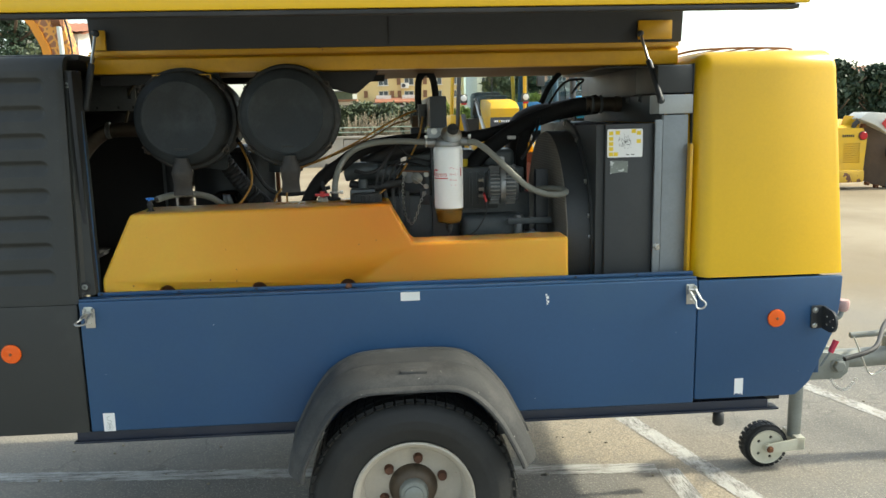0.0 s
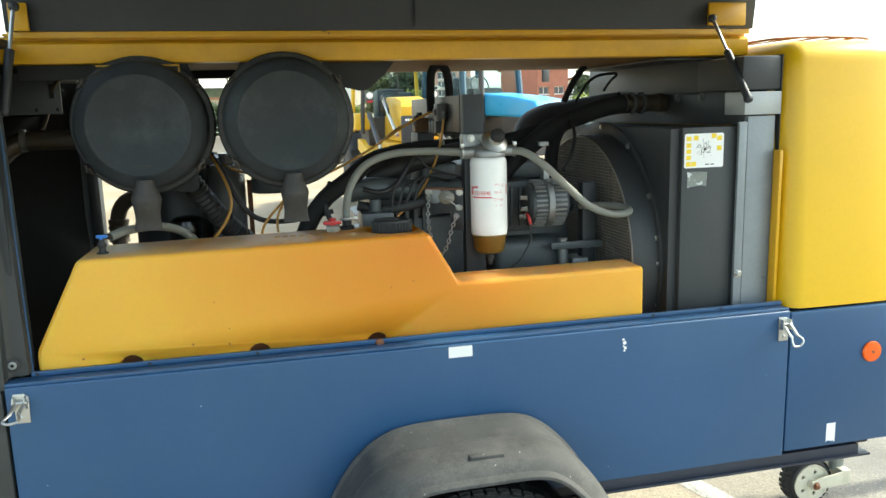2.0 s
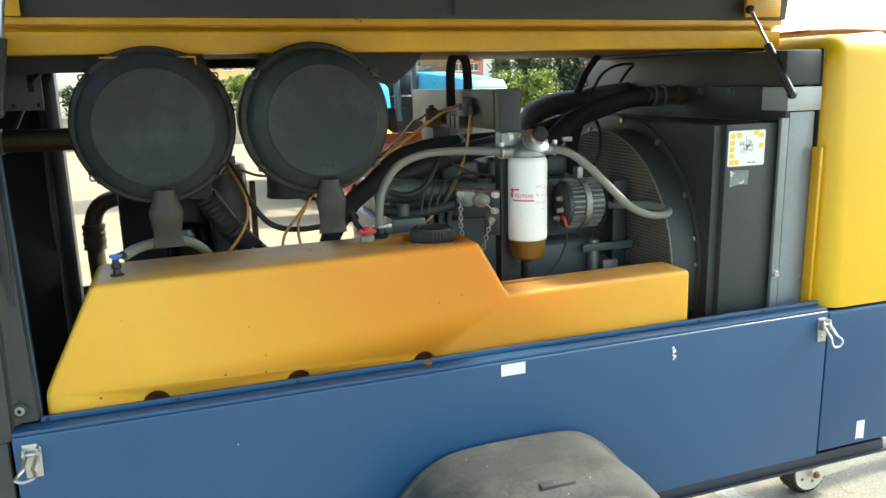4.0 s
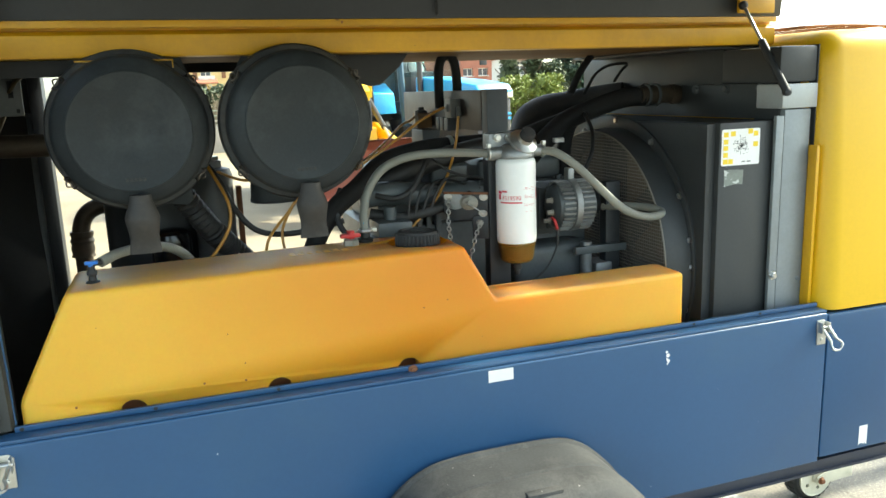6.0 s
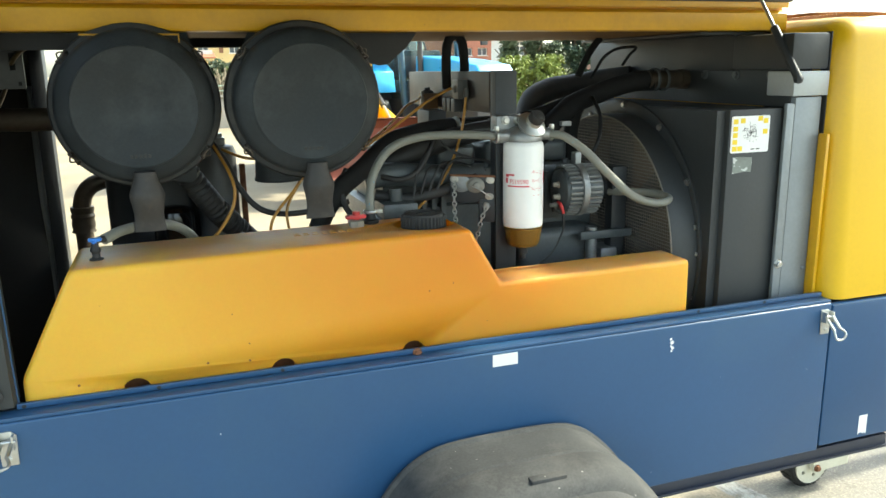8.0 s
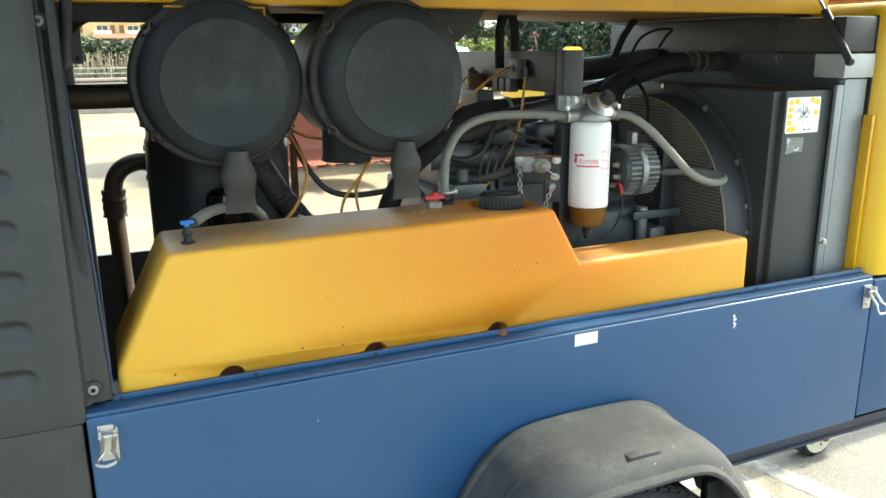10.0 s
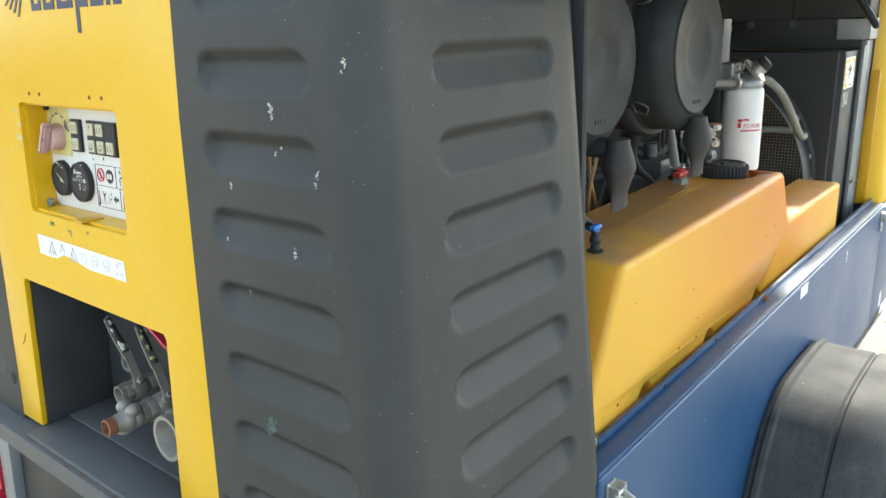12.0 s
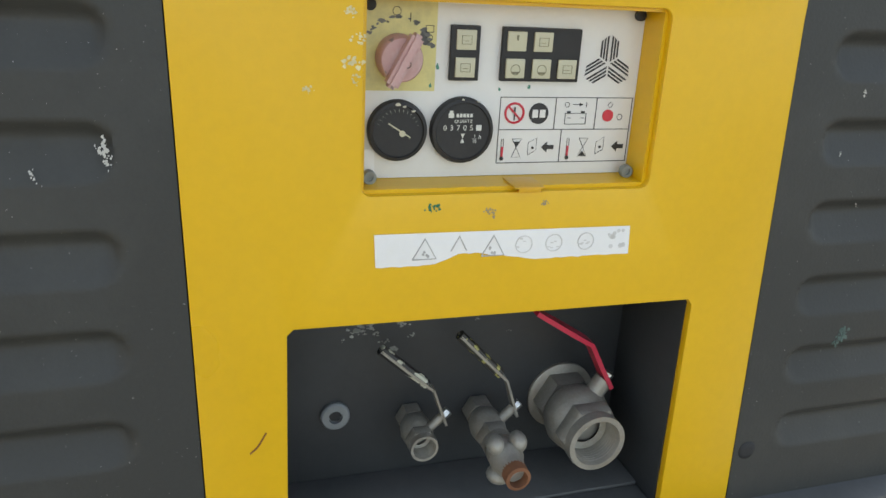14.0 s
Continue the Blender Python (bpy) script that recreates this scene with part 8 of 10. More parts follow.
def ball_valve(y, z, x_end, r, hub, bend, tip, lever_mat, label, claw=False):
    v = thing("ball_valve", (-1.235, y, z), label, "valve", "air outlet valves in the niche")
    d = (-1, 0, 0)
    L = -1.235 - x_end
    body_end = L if not claw else 0.085
    bm = bmesh.new()
    hexring((-1.236, y, z), d, r * 1.12, body_end * 0.25, bm)
    lathe([(r * 0.86, body_end * 0.25), (r * 1.10, body_end * 0.34), (r * 1.20, body_end * 0.48), (r * 1.12, body_end * 0.62), (r * 0.9, body_end * 0.70)], (-1.236, y, z), d, 32, bm, caps=False)
    hexring((-1.236 - body_end * 0.68, y, z), d, r * 1.16, body_end * 0.2, bm)
    part("valve_body", bm, BRASS, v, "dull nickel-plated valve body")
    bm = lathe([(r * 0.95, body_end * 0.86), (r * 1.02, body_end * 0.88), (r * 1.02, body_end), (r * 0.84, body_end), (r * 0.80, body_end * 0.97), (r * 0.78, body_end * 0.72), (r * 0.55, body_end * 0.70)], (-1.236, y, z), d, 36, caps=False)
    part("threaded_mouth", bm, BRASS, v)
    bm = bmesh.new()
    for q in range(6):
        ring_r = r * 0.80
        tube([(-1.236 - body_end * (0.76 + 0.035 * q), y + ring_r * math.cos(a), z + ring_r * math.sin(a)) for a in (2 * math.pi * i / 24 for i in range(25))], r * 0.022, 5, bm, smooth_line=False)
    part("thread", bm, BRASS, v)
    part("ball", lathe([(r * 0.70, body_end * 0.55), (r * 0.62, body_end * 0.66), (r * 0.40, body_end * 0.70), (r * 0.05, body_end * 0.715)], (-1.236, y, z), d, 28), ZINC, v, "polished steel ball")
    hub, bend, tip = Vector(hub), Vector(bend), Vector(tip)
    o = Vector((hub.x, y, z))
    n = (hub - o).normalized()
    part("stem", cyl(o + n * r * 0.6, hub, r * 0.34, seg=16), BRASS, v)
    part("stem_nut", bolt(hub + n * 0.002, n, max(0.006, r * 0.22), 0.008), ZINC, v)
    wv = 0.0085 if r < 0.03 else 0.013
    th = 0.0015 if r < 0.03 else 0.0028
    side = Vector((1, 0, 0))
    rows = []
    line = [hub - (bend - hub).normalized() * 0.010, hub, hub.lerp(bend, 0.35), hub.lerp(bend, 0.75), bend, bend.lerp(tip, 0.1), bend.lerp(tip, 0.5), tip]
    for i, q in enumerate(line):
        dd = (line[min(i + 1, len(line) - 1)] - line[max(i - 1, 0)]).normalized()
        nn = dd.cross(side).normalized()
        w_ = wv * (1.1 if i < 2 else 0.85 if i < 5 else 1.0 if i < 7 else 0.7)
        rows.append([q + side * w_ + nn * th, q - side * w_ + nn * th, q - side * w_ - nn * th, q + side * w_ - nn * th])
    bm = grid(rows, close=True)
    bm.faces.new([bm.verts.new(p) for p in rows[0]])
    bm.faces.new([bm.verts.new(p) for p in rows[-1]])
    bmesh.ops.remove_doubles(bm, verts=bm.verts, dist=0.0001)
    lev = part("lever", bm, BRASS if lever_mat is not RED_RUBBER else lever_mat, v, "valve lever")
    if lever_mat is not RED_RUBBER:
        a, b = bend.lerp(tip, 0.12), tip
        part("grip", tube([a, a.lerp(b, 0.5), b], 0.0062, 8), lever_mat, lev, "chipped black lever grip")
    if claw:
        o2 = Vector((-1.236 - body_end, y, z))
        bm = lathe([(r * 0.9, 0), (r * 1.05, 0.004), (r * 1.08, 0.012), (r * 0.95, 0.016), (r * 1.12, 0.020), (r * 1.12, 0.026), (r * 0.95, 0.032), (r * 0.80, 0.042), (r * 0.78, 0.056), (r * 0.66, 0.057), (r * 0.60, 0.050)], o2, d, 28)
        c = part("claw_coupling", bm, BRASS, v, "cast claw coupling with a rusty mouth")
        for sy in (-1, 1):
            t = bmesh.new()
            bmesh.ops.create_uvsphere(t, u_segments=16, v_segments=10, radius=1, matrix=Matrix.Translation(o2 + Vector((-0.018, sy * r * 0.78, r * 1.02))) @ Matrix.Diagonal((0.014, 0.0105, 0.0115, 1)))
            part("claw", t, BRASS, c)
        t = bmesh.new()
        bmesh.ops.create_uvsphere(t, u_segments=16, v_segments=10, radius=1, matrix=Matrix.Translation(o2 + Vector((-0.024, r * 0.5, -r * 1.0))) @ Matrix.Diagonal((0.015, 0.015, 0.010, 1)))
        part("claw", t, BRASS, c)
        part("rusty_mouth", lathe([(r * 0.79, 0.040), (r * 0.81, 0.060), (r * 0.60, 0.061), (r * 0.55, 0.03), (r * 0.2, 0.026)], o2, d, 24), RUST, c, "rust-brown mouth")


CHIPPED = mat("chipped_black_grip", (0.022, 0.022, 0.022), 0.55, var=0.2, chips=(0.48, 0.48, 0.38), chip_level=0.56, chip_scale=70)
CHIPPED_Y = mat("chipped_grip_with_yellow", (0.030, 0.030, 0.026), 0.55, var=0.2, chips=(0.40, 0.38, 0.12), chip_level=0.60, chip_scale=80)
ball_valve(3.346, 1.096, -1.308, 0.0165, (-1.284, 3.318, 1.121), (-1.290, 3.334, 1.164), (-1.290, 3.398, 1.221), CHIPPED, "small nickel-plated ball valve with a chipped black lever")
ball_valve(3.256, 1.094, -1.377, 0.0185, (-1.284, 3.226, 1.121), (-1.290, 3.242, 1.166), (-1.285, 3.303, 1.228), CHIPPED_Y, "ball valve with a claw coupling and rusty mouth", claw=True)
ball_valve(3.138, 1.098, -1.344, 0.0362, (-1.287, 3.105, 1.150), (-1.294, 3.138, 1.208), (-1.310, 3.222, 1.264), RED_RUBBER, "large ball valve with a red dipped lever")
part("valve_flange", lathe([(0.047, 0), (0.047, 0.004), (0.044, 0.006)], (-1.235, 3.138, 1.099), (-1, 0, 0), 36), BRASS, comp)
pl = thing("blanking_plug", (-1.235, 3.440, 1.107), "grey round plug with a hexagon socket", "plug")
part("plug", lathe([(0.0180, 0), (0.0180, 0.005), (0.0160, 0.007), (0.0085, 0.007), (0.0085, 0.002)], (-1.2355, 3.440, 1.107), (-1, 0, 0), 28), STEEL, pl)
part("socket", cyl((-1.2380, 3.440, 1.107), (-1.2388, 3.440, 1.107), 0.0080, seg=6), BAY_BLACK, pl, "dark hexagon socket")
# paint splashes on the niche wall
bm = bmesh.new()
for y, z, s in ((3.414, 1.216, 0.012), (3.400, 1.219, 0.010), (3.39, 1.212, 0.007), (3.43, 1.206, 0.003), (3.36, 1.222, 0.008), (3.37, 1.190, 0.010), (3.38, 1.20, 0.006), (3.29, 1.225, 0.004), (3.262, 1.22, 0.004), (3.22, 1.20, 0.003), (3.345, 1.205, 0.006)):
    for _ in range(int(5 + s * 900)):
        cy, cz, w_ = y + s * r2.gauss(0, 0.5), z + s * 0.6 * r2.gauss(0, 0.5), s * r2.uniform(0.12, 0.4)
        plate([(cy + w_ * r2.uniform(0.3, 1) * math.cos(q), cz + w_ * 0.7 * r2.uniform(0.3, 1) * math.sin(q)) for q in (2 * math.pi * i / 8 for i in range(8))], "x", -1.2357, -1.2348, bm=bm)
tagged(part("paint_splash", bm, mat("pale_splash", (0.24, 0.25, 0.23), 0.7, var=0.5, s1=70), comp, "pale grey paint splashes on the niche wall"), kind="stuff")


def tail_lamp(y0, y1):
    lp = thing("tail_lamp", (-1.28, (y0 + y1) / 2, 0.70), "red rear lamp with a broken lens under the step", "tail lamp", "rear lamps")
    part("lamp_base", box((-1.345, y0, 0.72), (-1.33, y1, 0.95), 0.006), CREAM, lp, "cream lamp base")
    part("red_lens", plate([(y0, 0.80), (y0 + 0.05, 0.80), (y0 + 0.07, 0.86), (y0 + 0.10, 0.83), (y1 - 0.05, 0.84), (y1 - 0.05, 0.945), (y0, 0.945)], "x", -1.385, -1.345, bevel=0.003), mat("red_lens", (0.42, 0.012, 0.035), 0.2, var=0.1, s2=300, bump=0.3), lp, "broken red lens")
    part("orange_lens", box((-1.385, y1 - 0.049, 0.84), (-1.345, y1, 0.945), 0.003), mat("orange_lens", (0.45, 0.03, 0.03), 0.25, var=0.1), lp)
    part("lens_rest", box((-1.385, y0, 0.72), (-1.345, y1 - 0.05, 0.775), 0.003), mat("red_lens_rest", (0.42, 0.012, 0.035), 0.2, var=0.1), lp)
    part("end_bracket", box((-1.38, y0 - 0.055, 0.74), (-1.345, y0 - 0.002, 0.94), 0.004), STEEL, lp, "scratched grey end bracket")


tail_lamp(3.735, 3.93)
tail_lamp(2.63, 2.80)


REAR_LEAN["on"] = False
# ---- the yard's far side: wall, plants, houses, parked machines ----
LEAF = mat("grey_green_leaves", (0.080, 0.100, 0.048), 0.55, var=0.45, s1=1.5, s2=9, bump=0, rand=0.0)
PINE = mat("dark_pine_needles", (0.035, 0.062, 0.032), 0.6, var=0.5, s1=1.2, s2=8, bump=0)
SPRING = mat("yellow_green_leaves", (0.20, 0.24, 0.045), 0.55, var=0.35, s1=1.5, s2=9, bump=0)
TWIG = mat("dry_twigs", (0.27, 0.22, 0.15), 0.8, var=0.4, s1=3, bump=0)
BARK = mat("brown_bark", (0.13, 0.09, 0.06), 0.85, var=0.3, s1=6, bump=0.4)
CONCRETE = mat("stained_concrete", (0.36, 0.33, 0.28), 0.85, var=0.2, s1=0.8, s2=30, bump=0.25, dirt=(0.20, 0.18, 0.14), dirt_amount=0.6, dirt_scale=0.9)
PLASTER_Y = mat("yellow_plaster", (0.66, 0.50, 0.23), 0.85, var=0.08, s1=0.5, s2=20, bump=0.1, dirt=(0.52, 0.40, 0.22), dirt_amount=0.4, dirt_scale=0.4)
PLASTER_W = mat("white_plaster", (0.70, 0.68, 0.62), 0.85, var=0.07, s1=0.5, bump=0.1, dirt=(0.5, 0.47, 0.4), dirt_amount=0.4, dirt_scale=0.4)
PLASTER_P = mat("pink_plaster", (0.50, 0.29, 0.22), 0.85, var=0.1, s1=0.5, bump=0.1, dirt=(0.4, 0.27, 0.2), dirt_amount=0.4, dirt_scale=0.5)
BRICKWORK = mat("red_brickwork", (0.36, 0.15, 0.10), 0.85, var=0.2, s1=2.5, s2=40, bump=0.2)
ROOF_TILE = mat("terracotta_roof", (0.36, 0.15, 0.085), 0.85, var=0.25, s1=3, s2=25, bump=0.4)
SHUTTER = mat("brown_shutter", (0.24, 0.12, 0.06), 0.7, var=0.15, bump=0.05)
AWNING = mat("grey_roof_sheet", (0.15, 0.15, 0.14), 0.6, var=0.2, bump=0.1)
WINDOW = mat("dark_window_glass", (0.10, 0.115, 0.125), 0.15, var=0.2, bump=0)
MACHINE_Y = mat("machine_yellow", (0.74, 0.44, 0.02), 0.42, var=0.1, bump=0.05, dirt=(0.42, 0.3, 0.12), dirt_amount=0.4)
BUCKET_RED = mat("rusty_red_bucket", (0.26, 0.085, 0.055), 0.7, var=0.25, s1=4, bump=0.2, dirt=(0.3, 0.18, 0.1), dirt_amount=0.5, chips=(0.35, 0.3, 0.25), chip_level=0.72)
SKY_BLUE = mat("bright_blue_paint", (0.035, 0.30, 0.60), 0.35, var=0.06, bump=0.02, dirt=(0.2, 0.4, 0.55), dirt_amount=0.2)
DARK_GREY = mat("dark_grey_plastic", (0.045, 0.045, 0.047), 0.55, var=0.2, bump=0.1)
LAMP_GLASS = mat("clear_lamp_lens", (0.75, 0.75, 0.72), 0.12, var=0.05, bump=0.05)
TRACTOR_FRAME = mat("dark_blue_cab_frame", (0.03, 0.08, 0.12), 0.5, bump=0)
RED_LENS = mat("red_lamp_lens", (0.45, 0.015, 0.02), 0.2, bump=0)
GIRAFFE_O = mat("orange_boom_paint", (0.70, 0.27, 0.02), 0.45, var=0.1, bump=0.05)
TRUCK_WHITE = mat("weathered_white_truck_paint", (0.62, 0.62, 0.57), 0.5, var=0.1, bump=0.05, dirt=(0.42, 0.38, 0.3), dirt_amount=0.5, chips=(0.3, 0.14, 0.08), chip_level=0.72, chip_scale=9)
TRUCK_GREY = mat("weathered_grey_truck_paint", (0.26, 0.29, 0.30), 0.5, var=0.15, bump=0.05, dirt=(0.35, 0.27, 0.2), dirt_amount=0.5, chips=(0.35, 0.16, 0.09), chip_level=0.66, chip_scale=7)
TRUCK_RED = mat("faded_red_stripe", (0.60, 0.14, 0.13), 0.5, var=0.1, bump=0)
TRUCK_ORANGE = mat("faded_orange_stripe", (0.72, 0.24, 0.06), 0.5, var=0.1, bump=0)


def giraffe_material():
    """Brown patches parted by orange joints, as painted on the boom."""
    m = mat("giraffe_pattern_paint", (0.70, 0.33, 0.06), 0.45, var=0.1, bump=0.03)
    N, L = m.node_tree.nodes, m.node_tree.links
    b = N["Principled BSDF"]
    old = b.inputs["Base Color"].links[0].from_socket
    v = N.new("ShaderNodeTexVoronoi")
    v.feature = "DISTANCE_TO_EDGE"
    v.inputs["Scale"].default_value = 6.5
    L.new(N.new("ShaderNodeTexCoord").outputs["Object"], v.inputs["Vector"])
    r = N.new("ShaderNodeMapRange")
    r.inputs[1].default_value, r.inputs[2].default_value = 0.09, 0.13
    L.new(v.outputs["Distance"], r.inputs[0])
    mx = N.new("ShaderNodeMix")
    mx.data_type = "RGBA"
    L.new(r.outputs[0], mx.inputs[0])
    L.new(old, mx.inputs[6])
    mx.inputs[7].default_value = (0.30, 0.13, 0.06, 1)
    L.new(mx.outputs[2], b.inputs["Base Color"])
    return m


GIRAFFE = giraffe_material()
CLEAR = bpy.data.materials.new("cab_glass")
CLEAR.use_nodes = True
_b = CLEAR.node_tree.nodes["Principled BSDF"]
_b.inputs["Base Color"].default_value, _b.inputs["Roughness"].default_value, _b.inputs["Transmission Weight"].default_value, _b.inputs["IOR"].default_value = (0.72, 0.88, 0.90, 1), 0.03, 1.0, 1.1


def foliage(name, parent, material, clumps, leaves, size, seed, label="", flat=0.5):
    """A crown of many small leaves: each clump is a ragged shell of folded quads."""
    r = np.random.RandomState(seed)
    verts, faces = [], []
    for (cx, cy, cz, rx, ry, rz) in clumps:
        d = r.normal(size=(leaves, 3))
        d /= np.linalg.norm(d, axis=1)[:, None]
        bumps = 0.72 + 0.22 * np.sin(d[:, 0] * 7 + cx * 3) * np.cos(d[:, 2] * 6 + cz) + 0.2 * np.sin(d[:, 1] * 9 + cy)
        rad = bumps * (0.45 + 0.6 * r.rand(leaves) ** 0.5)
        p = d * rad[:, None] * (rx, ry, rz) + (cx, cy, cz)
        a = r.normal(size=(leaves, 3))
        a /= np.linalg.norm(a, axis=1)[:, None]
        b = np.cross(a, r.normal(size=(leaves, 3)))
        b /= np.linalg.norm(b, axis=1)[:, None]
        s = size * (0.5 + r.rand(leaves))[:, None]
        k = len(verts)
        q = np.stack((p - a * s - b * s * flat, p + a * s - b * s * flat * 0.4, p + a * s * 1.1 + b * s * flat, p - a * s * 0.6 + b * s * flat), 1)
        verts += [tuple(v) for v in q.reshape(-1, 3)]
        faces += [(k + 4 * i, k + 4 * i + 1, k + 4 * i + 2, k + 4 * i + 3) for i in range(leaves)]
    me = bpy.data.meshes.new(name)
    me.from_pydata(verts, [], faces)
    me.materials.append(material)
    ob = new(name, me)
    if parent:
        ob.parent = parent
        ob.matrix_parent_inverse = Matrix.Translation(parent["base"]).inverted()
    if label:
        tagged(ob, label)
    return ob


def tree(name, x, y, h, width, material, label, seed, conifer=False, trunk=0.35, size=0.16, leaves=260):
    """A tapered trunk with limbs and a ragged crown of clumps."""
    r = random.Random(seed)
    z0 = ground_z(x, min(y, 60))
    t = thing(name, (x, y, z0), label, "tree" if name != "bush" else "bush", "trees beyond the wall" if name != "bush" else "bushes by the wall")
    bm = tube([(x, y, z0 - 0.05), (x + 0.02 * h * r.uniform(-1, 1), y, z0 + h * 0.4), (x + 0.03 * h * r.uniform(-1, 1), y, z0 + h * 0.85)], max(0.03, h * 0.022), 8, n=4)
    for k in range(7):
        a, zz = r.uniform(0, 6.28), z0 + h * r.uniform(trunk, 0.75)
        tube([(x, y, zz), (x + math.cos(a) * width * 0.25, y + math.sin(a) * width * 0.25, zz + 0.05 * h), (x + math.cos(a) * width * 0.42, y + math.sin(a) * width * 0.42, zz + 0.14 * h)], max(0.015, h * 0.008), 6, bm, n=3)
    part("trunk", bm, BARK, t, "brown trunk with limbs")
    cl = []
    n = 15 if not conifer else 18
    for k in range(n):
        f = (k + 0.5) / n
        zz = z0 + h * (trunk + (1 - trunk) * f)
        wide = width * 0.5 * ((1 - f) * 0.9 + 0.12 if conifer else math.sin(math.pi * min(1, 0.18 + f * 0.74)) ** 0.7)
        a = k * 2.4 + r.uniform(-0.4, 0.4)
        off = wide * r.uniform(0.35, 0.75)
        s = width * (0.24 if not conifer else 0.20) * r.uniform(0.75, 1.25)
        cl.append((x + math.cos(a) * off, y + math.sin(a) * off, min(zz, z0 + h - s * 0.5), s * 1.15, s * 1.15, s * (0.8 if not conifer else 0.55)))
    foliage("crown", t, material, cl, leaves, size, seed)
    return t


def dry_shrub(x, y, h, w, seed):
    r = random.Random(seed)
    z0 = ground_z(x, y)
    s = thing("dry_shrub", (x, y, z0), "bare dry tan shrub of thin twigs by the wall", "shrub", "dry shrubs")
    bm = bmesh.new()
    for k in range(46):
        a, l = r.uniform(0, 6.28), h * r.uniform(0.6, 1.0)
        e = w * 0.5 * r.uniform(0.2, 1.0)
        p = [(x + math.cos(a) * e * 0.2, y + math.sin(a) * e * 0.2, z0), (x + math.cos(a) * e * 0.6, y + math.sin(a) * e * 0.5, z0 + l * 0.55), (x + math.cos(a) * e + r.uniform(-0.06, 0.06), y + math.sin(a) * e, z0 + l)]
        tube(p, 0.009, 4, bm, n=3)
        for j in range(3):
            q = Vector(p[1]).lerp(Vector(p[2]), r.uniform(0, 0.8))
            tube([q, q + Vector((r.uniform(-0.14, 0.14), r.uniform(-0.1, 0.1), r.uniform(0.08, 0.28)))], 0.006, 3, bm, smooth_line=False)
    tagged(part("twigs", bm, TWIG, s), kind="stuff")


def house(name, x0, x1, y, depth, top, wallmat, label, windows, roof=None, ac=(), shutters=()):
    """A block with real openings' reveals, frames, panes and shutters on its near side; windows as (x, z, w, h)."""
    z0 = ground_z(0, min(y, 60))
    h = thing(name, ((x0 + x1) / 2, y + depth / 2, z0), label, "house", "houses beyond the yard")
    holes = [[(x - w / 2, z - hh / 2), (x + w / 2, z - hh / 2), (x + w / 2, z + hh / 2), (x - w / 2, z + hh / 2)] for x, z, w, hh in windows]
    part("front_wall", plate([(x0, z0 - 0.1), (x1, z0 - 0.1), (x1, top), (x0, top)], "y", y, y + 0.3, holes), wallmat, h, smooth=0)
    part("body", box((x0 + 0.002, y + 0.302, z0 - 0.1), (x1 - 0.002, y + depth, top)), wallmat, h, smooth=0)
    for x, z, w, hh in windows:
        bm = plate([(x - w / 2, z - hh / 2), (x + w / 2, z - hh / 2), (x + w / 2, z + hh / 2), (x - w / 2, z + hh / 2)], "y", y + 0.12, y + 0.17,
                   [[(x - w * 0.44, z - hh * 0.42), (x - w * 0.03, z - hh * 0.42), (x - w * 0.03, z + hh * 0.42), (x - w * 0.44, z + hh * 0.42)],
                    [(x + w * 0.03, z - hh * 0.42), (x + w * 0.44, z - hh * 0.42), (x + w * 0.44, z + hh * 0.42), (x + w * 0.03, z + hh * 0.42)]])
        wf = part("window", bm, PLASTER_W, h, "white framed window", smooth=0)
        part("pane", box((x - w * 0.49, y + 0.145, z - hh * 0.49), (x + w * 0.49, y + 0.152, z + hh * 0.49)), WINDOW, wf, smooth=0)
        part("sill", box((x - w * 0.56, y - 0.07, z - hh * 0.58), (x + w * 0.56, y + 0.1, z - hh * 0.5)), PLASTER_W, wf, smooth=0)
    for x, z, w, hh in shutters:
        bm = box((x - w / 2, y - 0.05, z - hh / 2), (x + w / 2, y - 0.004, z + hh / 2))
        for k in range(6):
            box((x - w * 0.42, y - 0.065, z - hh * 0.42 + k * hh * 0.15), (x + w * 0.42, y - 0.05, z - hh * 0.36 + k * hh * 0.15), bm=bm)
        part("shutter", bm, SHUTTER, h, "closed brown shutter", smooth=0)
    for x, z in ac:
        u = part("air_conditioner", box((x - 0.22, y - 0.22, z - 0.15), (x + 0.22, y - 0.02, z + 0.15), 0.02), PLASTER_W, h, "white outdoor unit")
        part("grille", lathe([(0.11, 0), (0.11, 0.012), (0.03, 0.016)], (x - 0.06, y - 0.22, z), (0, -1, 0), 16), DARK_GREY, u)
    if roof:
        a, b, over = roof
        bm = bmesh.new()
        rows = []
        n = int((x1 - x0 + 2 * over) / 0.16)
        for yy, zz in ((y - over, a), (y + depth / 2, b), (y + depth + over, a)):
            rows.append([(x0 - over + (x1 - x0 + 2 * over) * k / n, yy, zz + (0.035 if k % 2 else 0.0)) for k in range(n + 1)])
        grid(rows, bm=bm)
        grid([[(p[0], p[1], p[2] - 0.12) for p in row] for row in rows], bm=bm)
        part("roof", bm, ROOF_TILE, h, "red clay tile roof", smooth=0)
        gb = bmesh.new()
        for xx in (x0 + 0.01, x1 - 0.01):
            f = [gb.verts.new(q) for q in ((xx, y, top - 0.01), (xx, y + depth, top - 0.01), (xx, y + depth / 2, b - 0.1))]
            gb.faces.new(f)
        part("gable", gb, wallmat, h, smooth=0)
    return h


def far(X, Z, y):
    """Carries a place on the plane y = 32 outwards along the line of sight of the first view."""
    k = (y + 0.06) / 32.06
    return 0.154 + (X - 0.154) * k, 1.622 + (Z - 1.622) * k


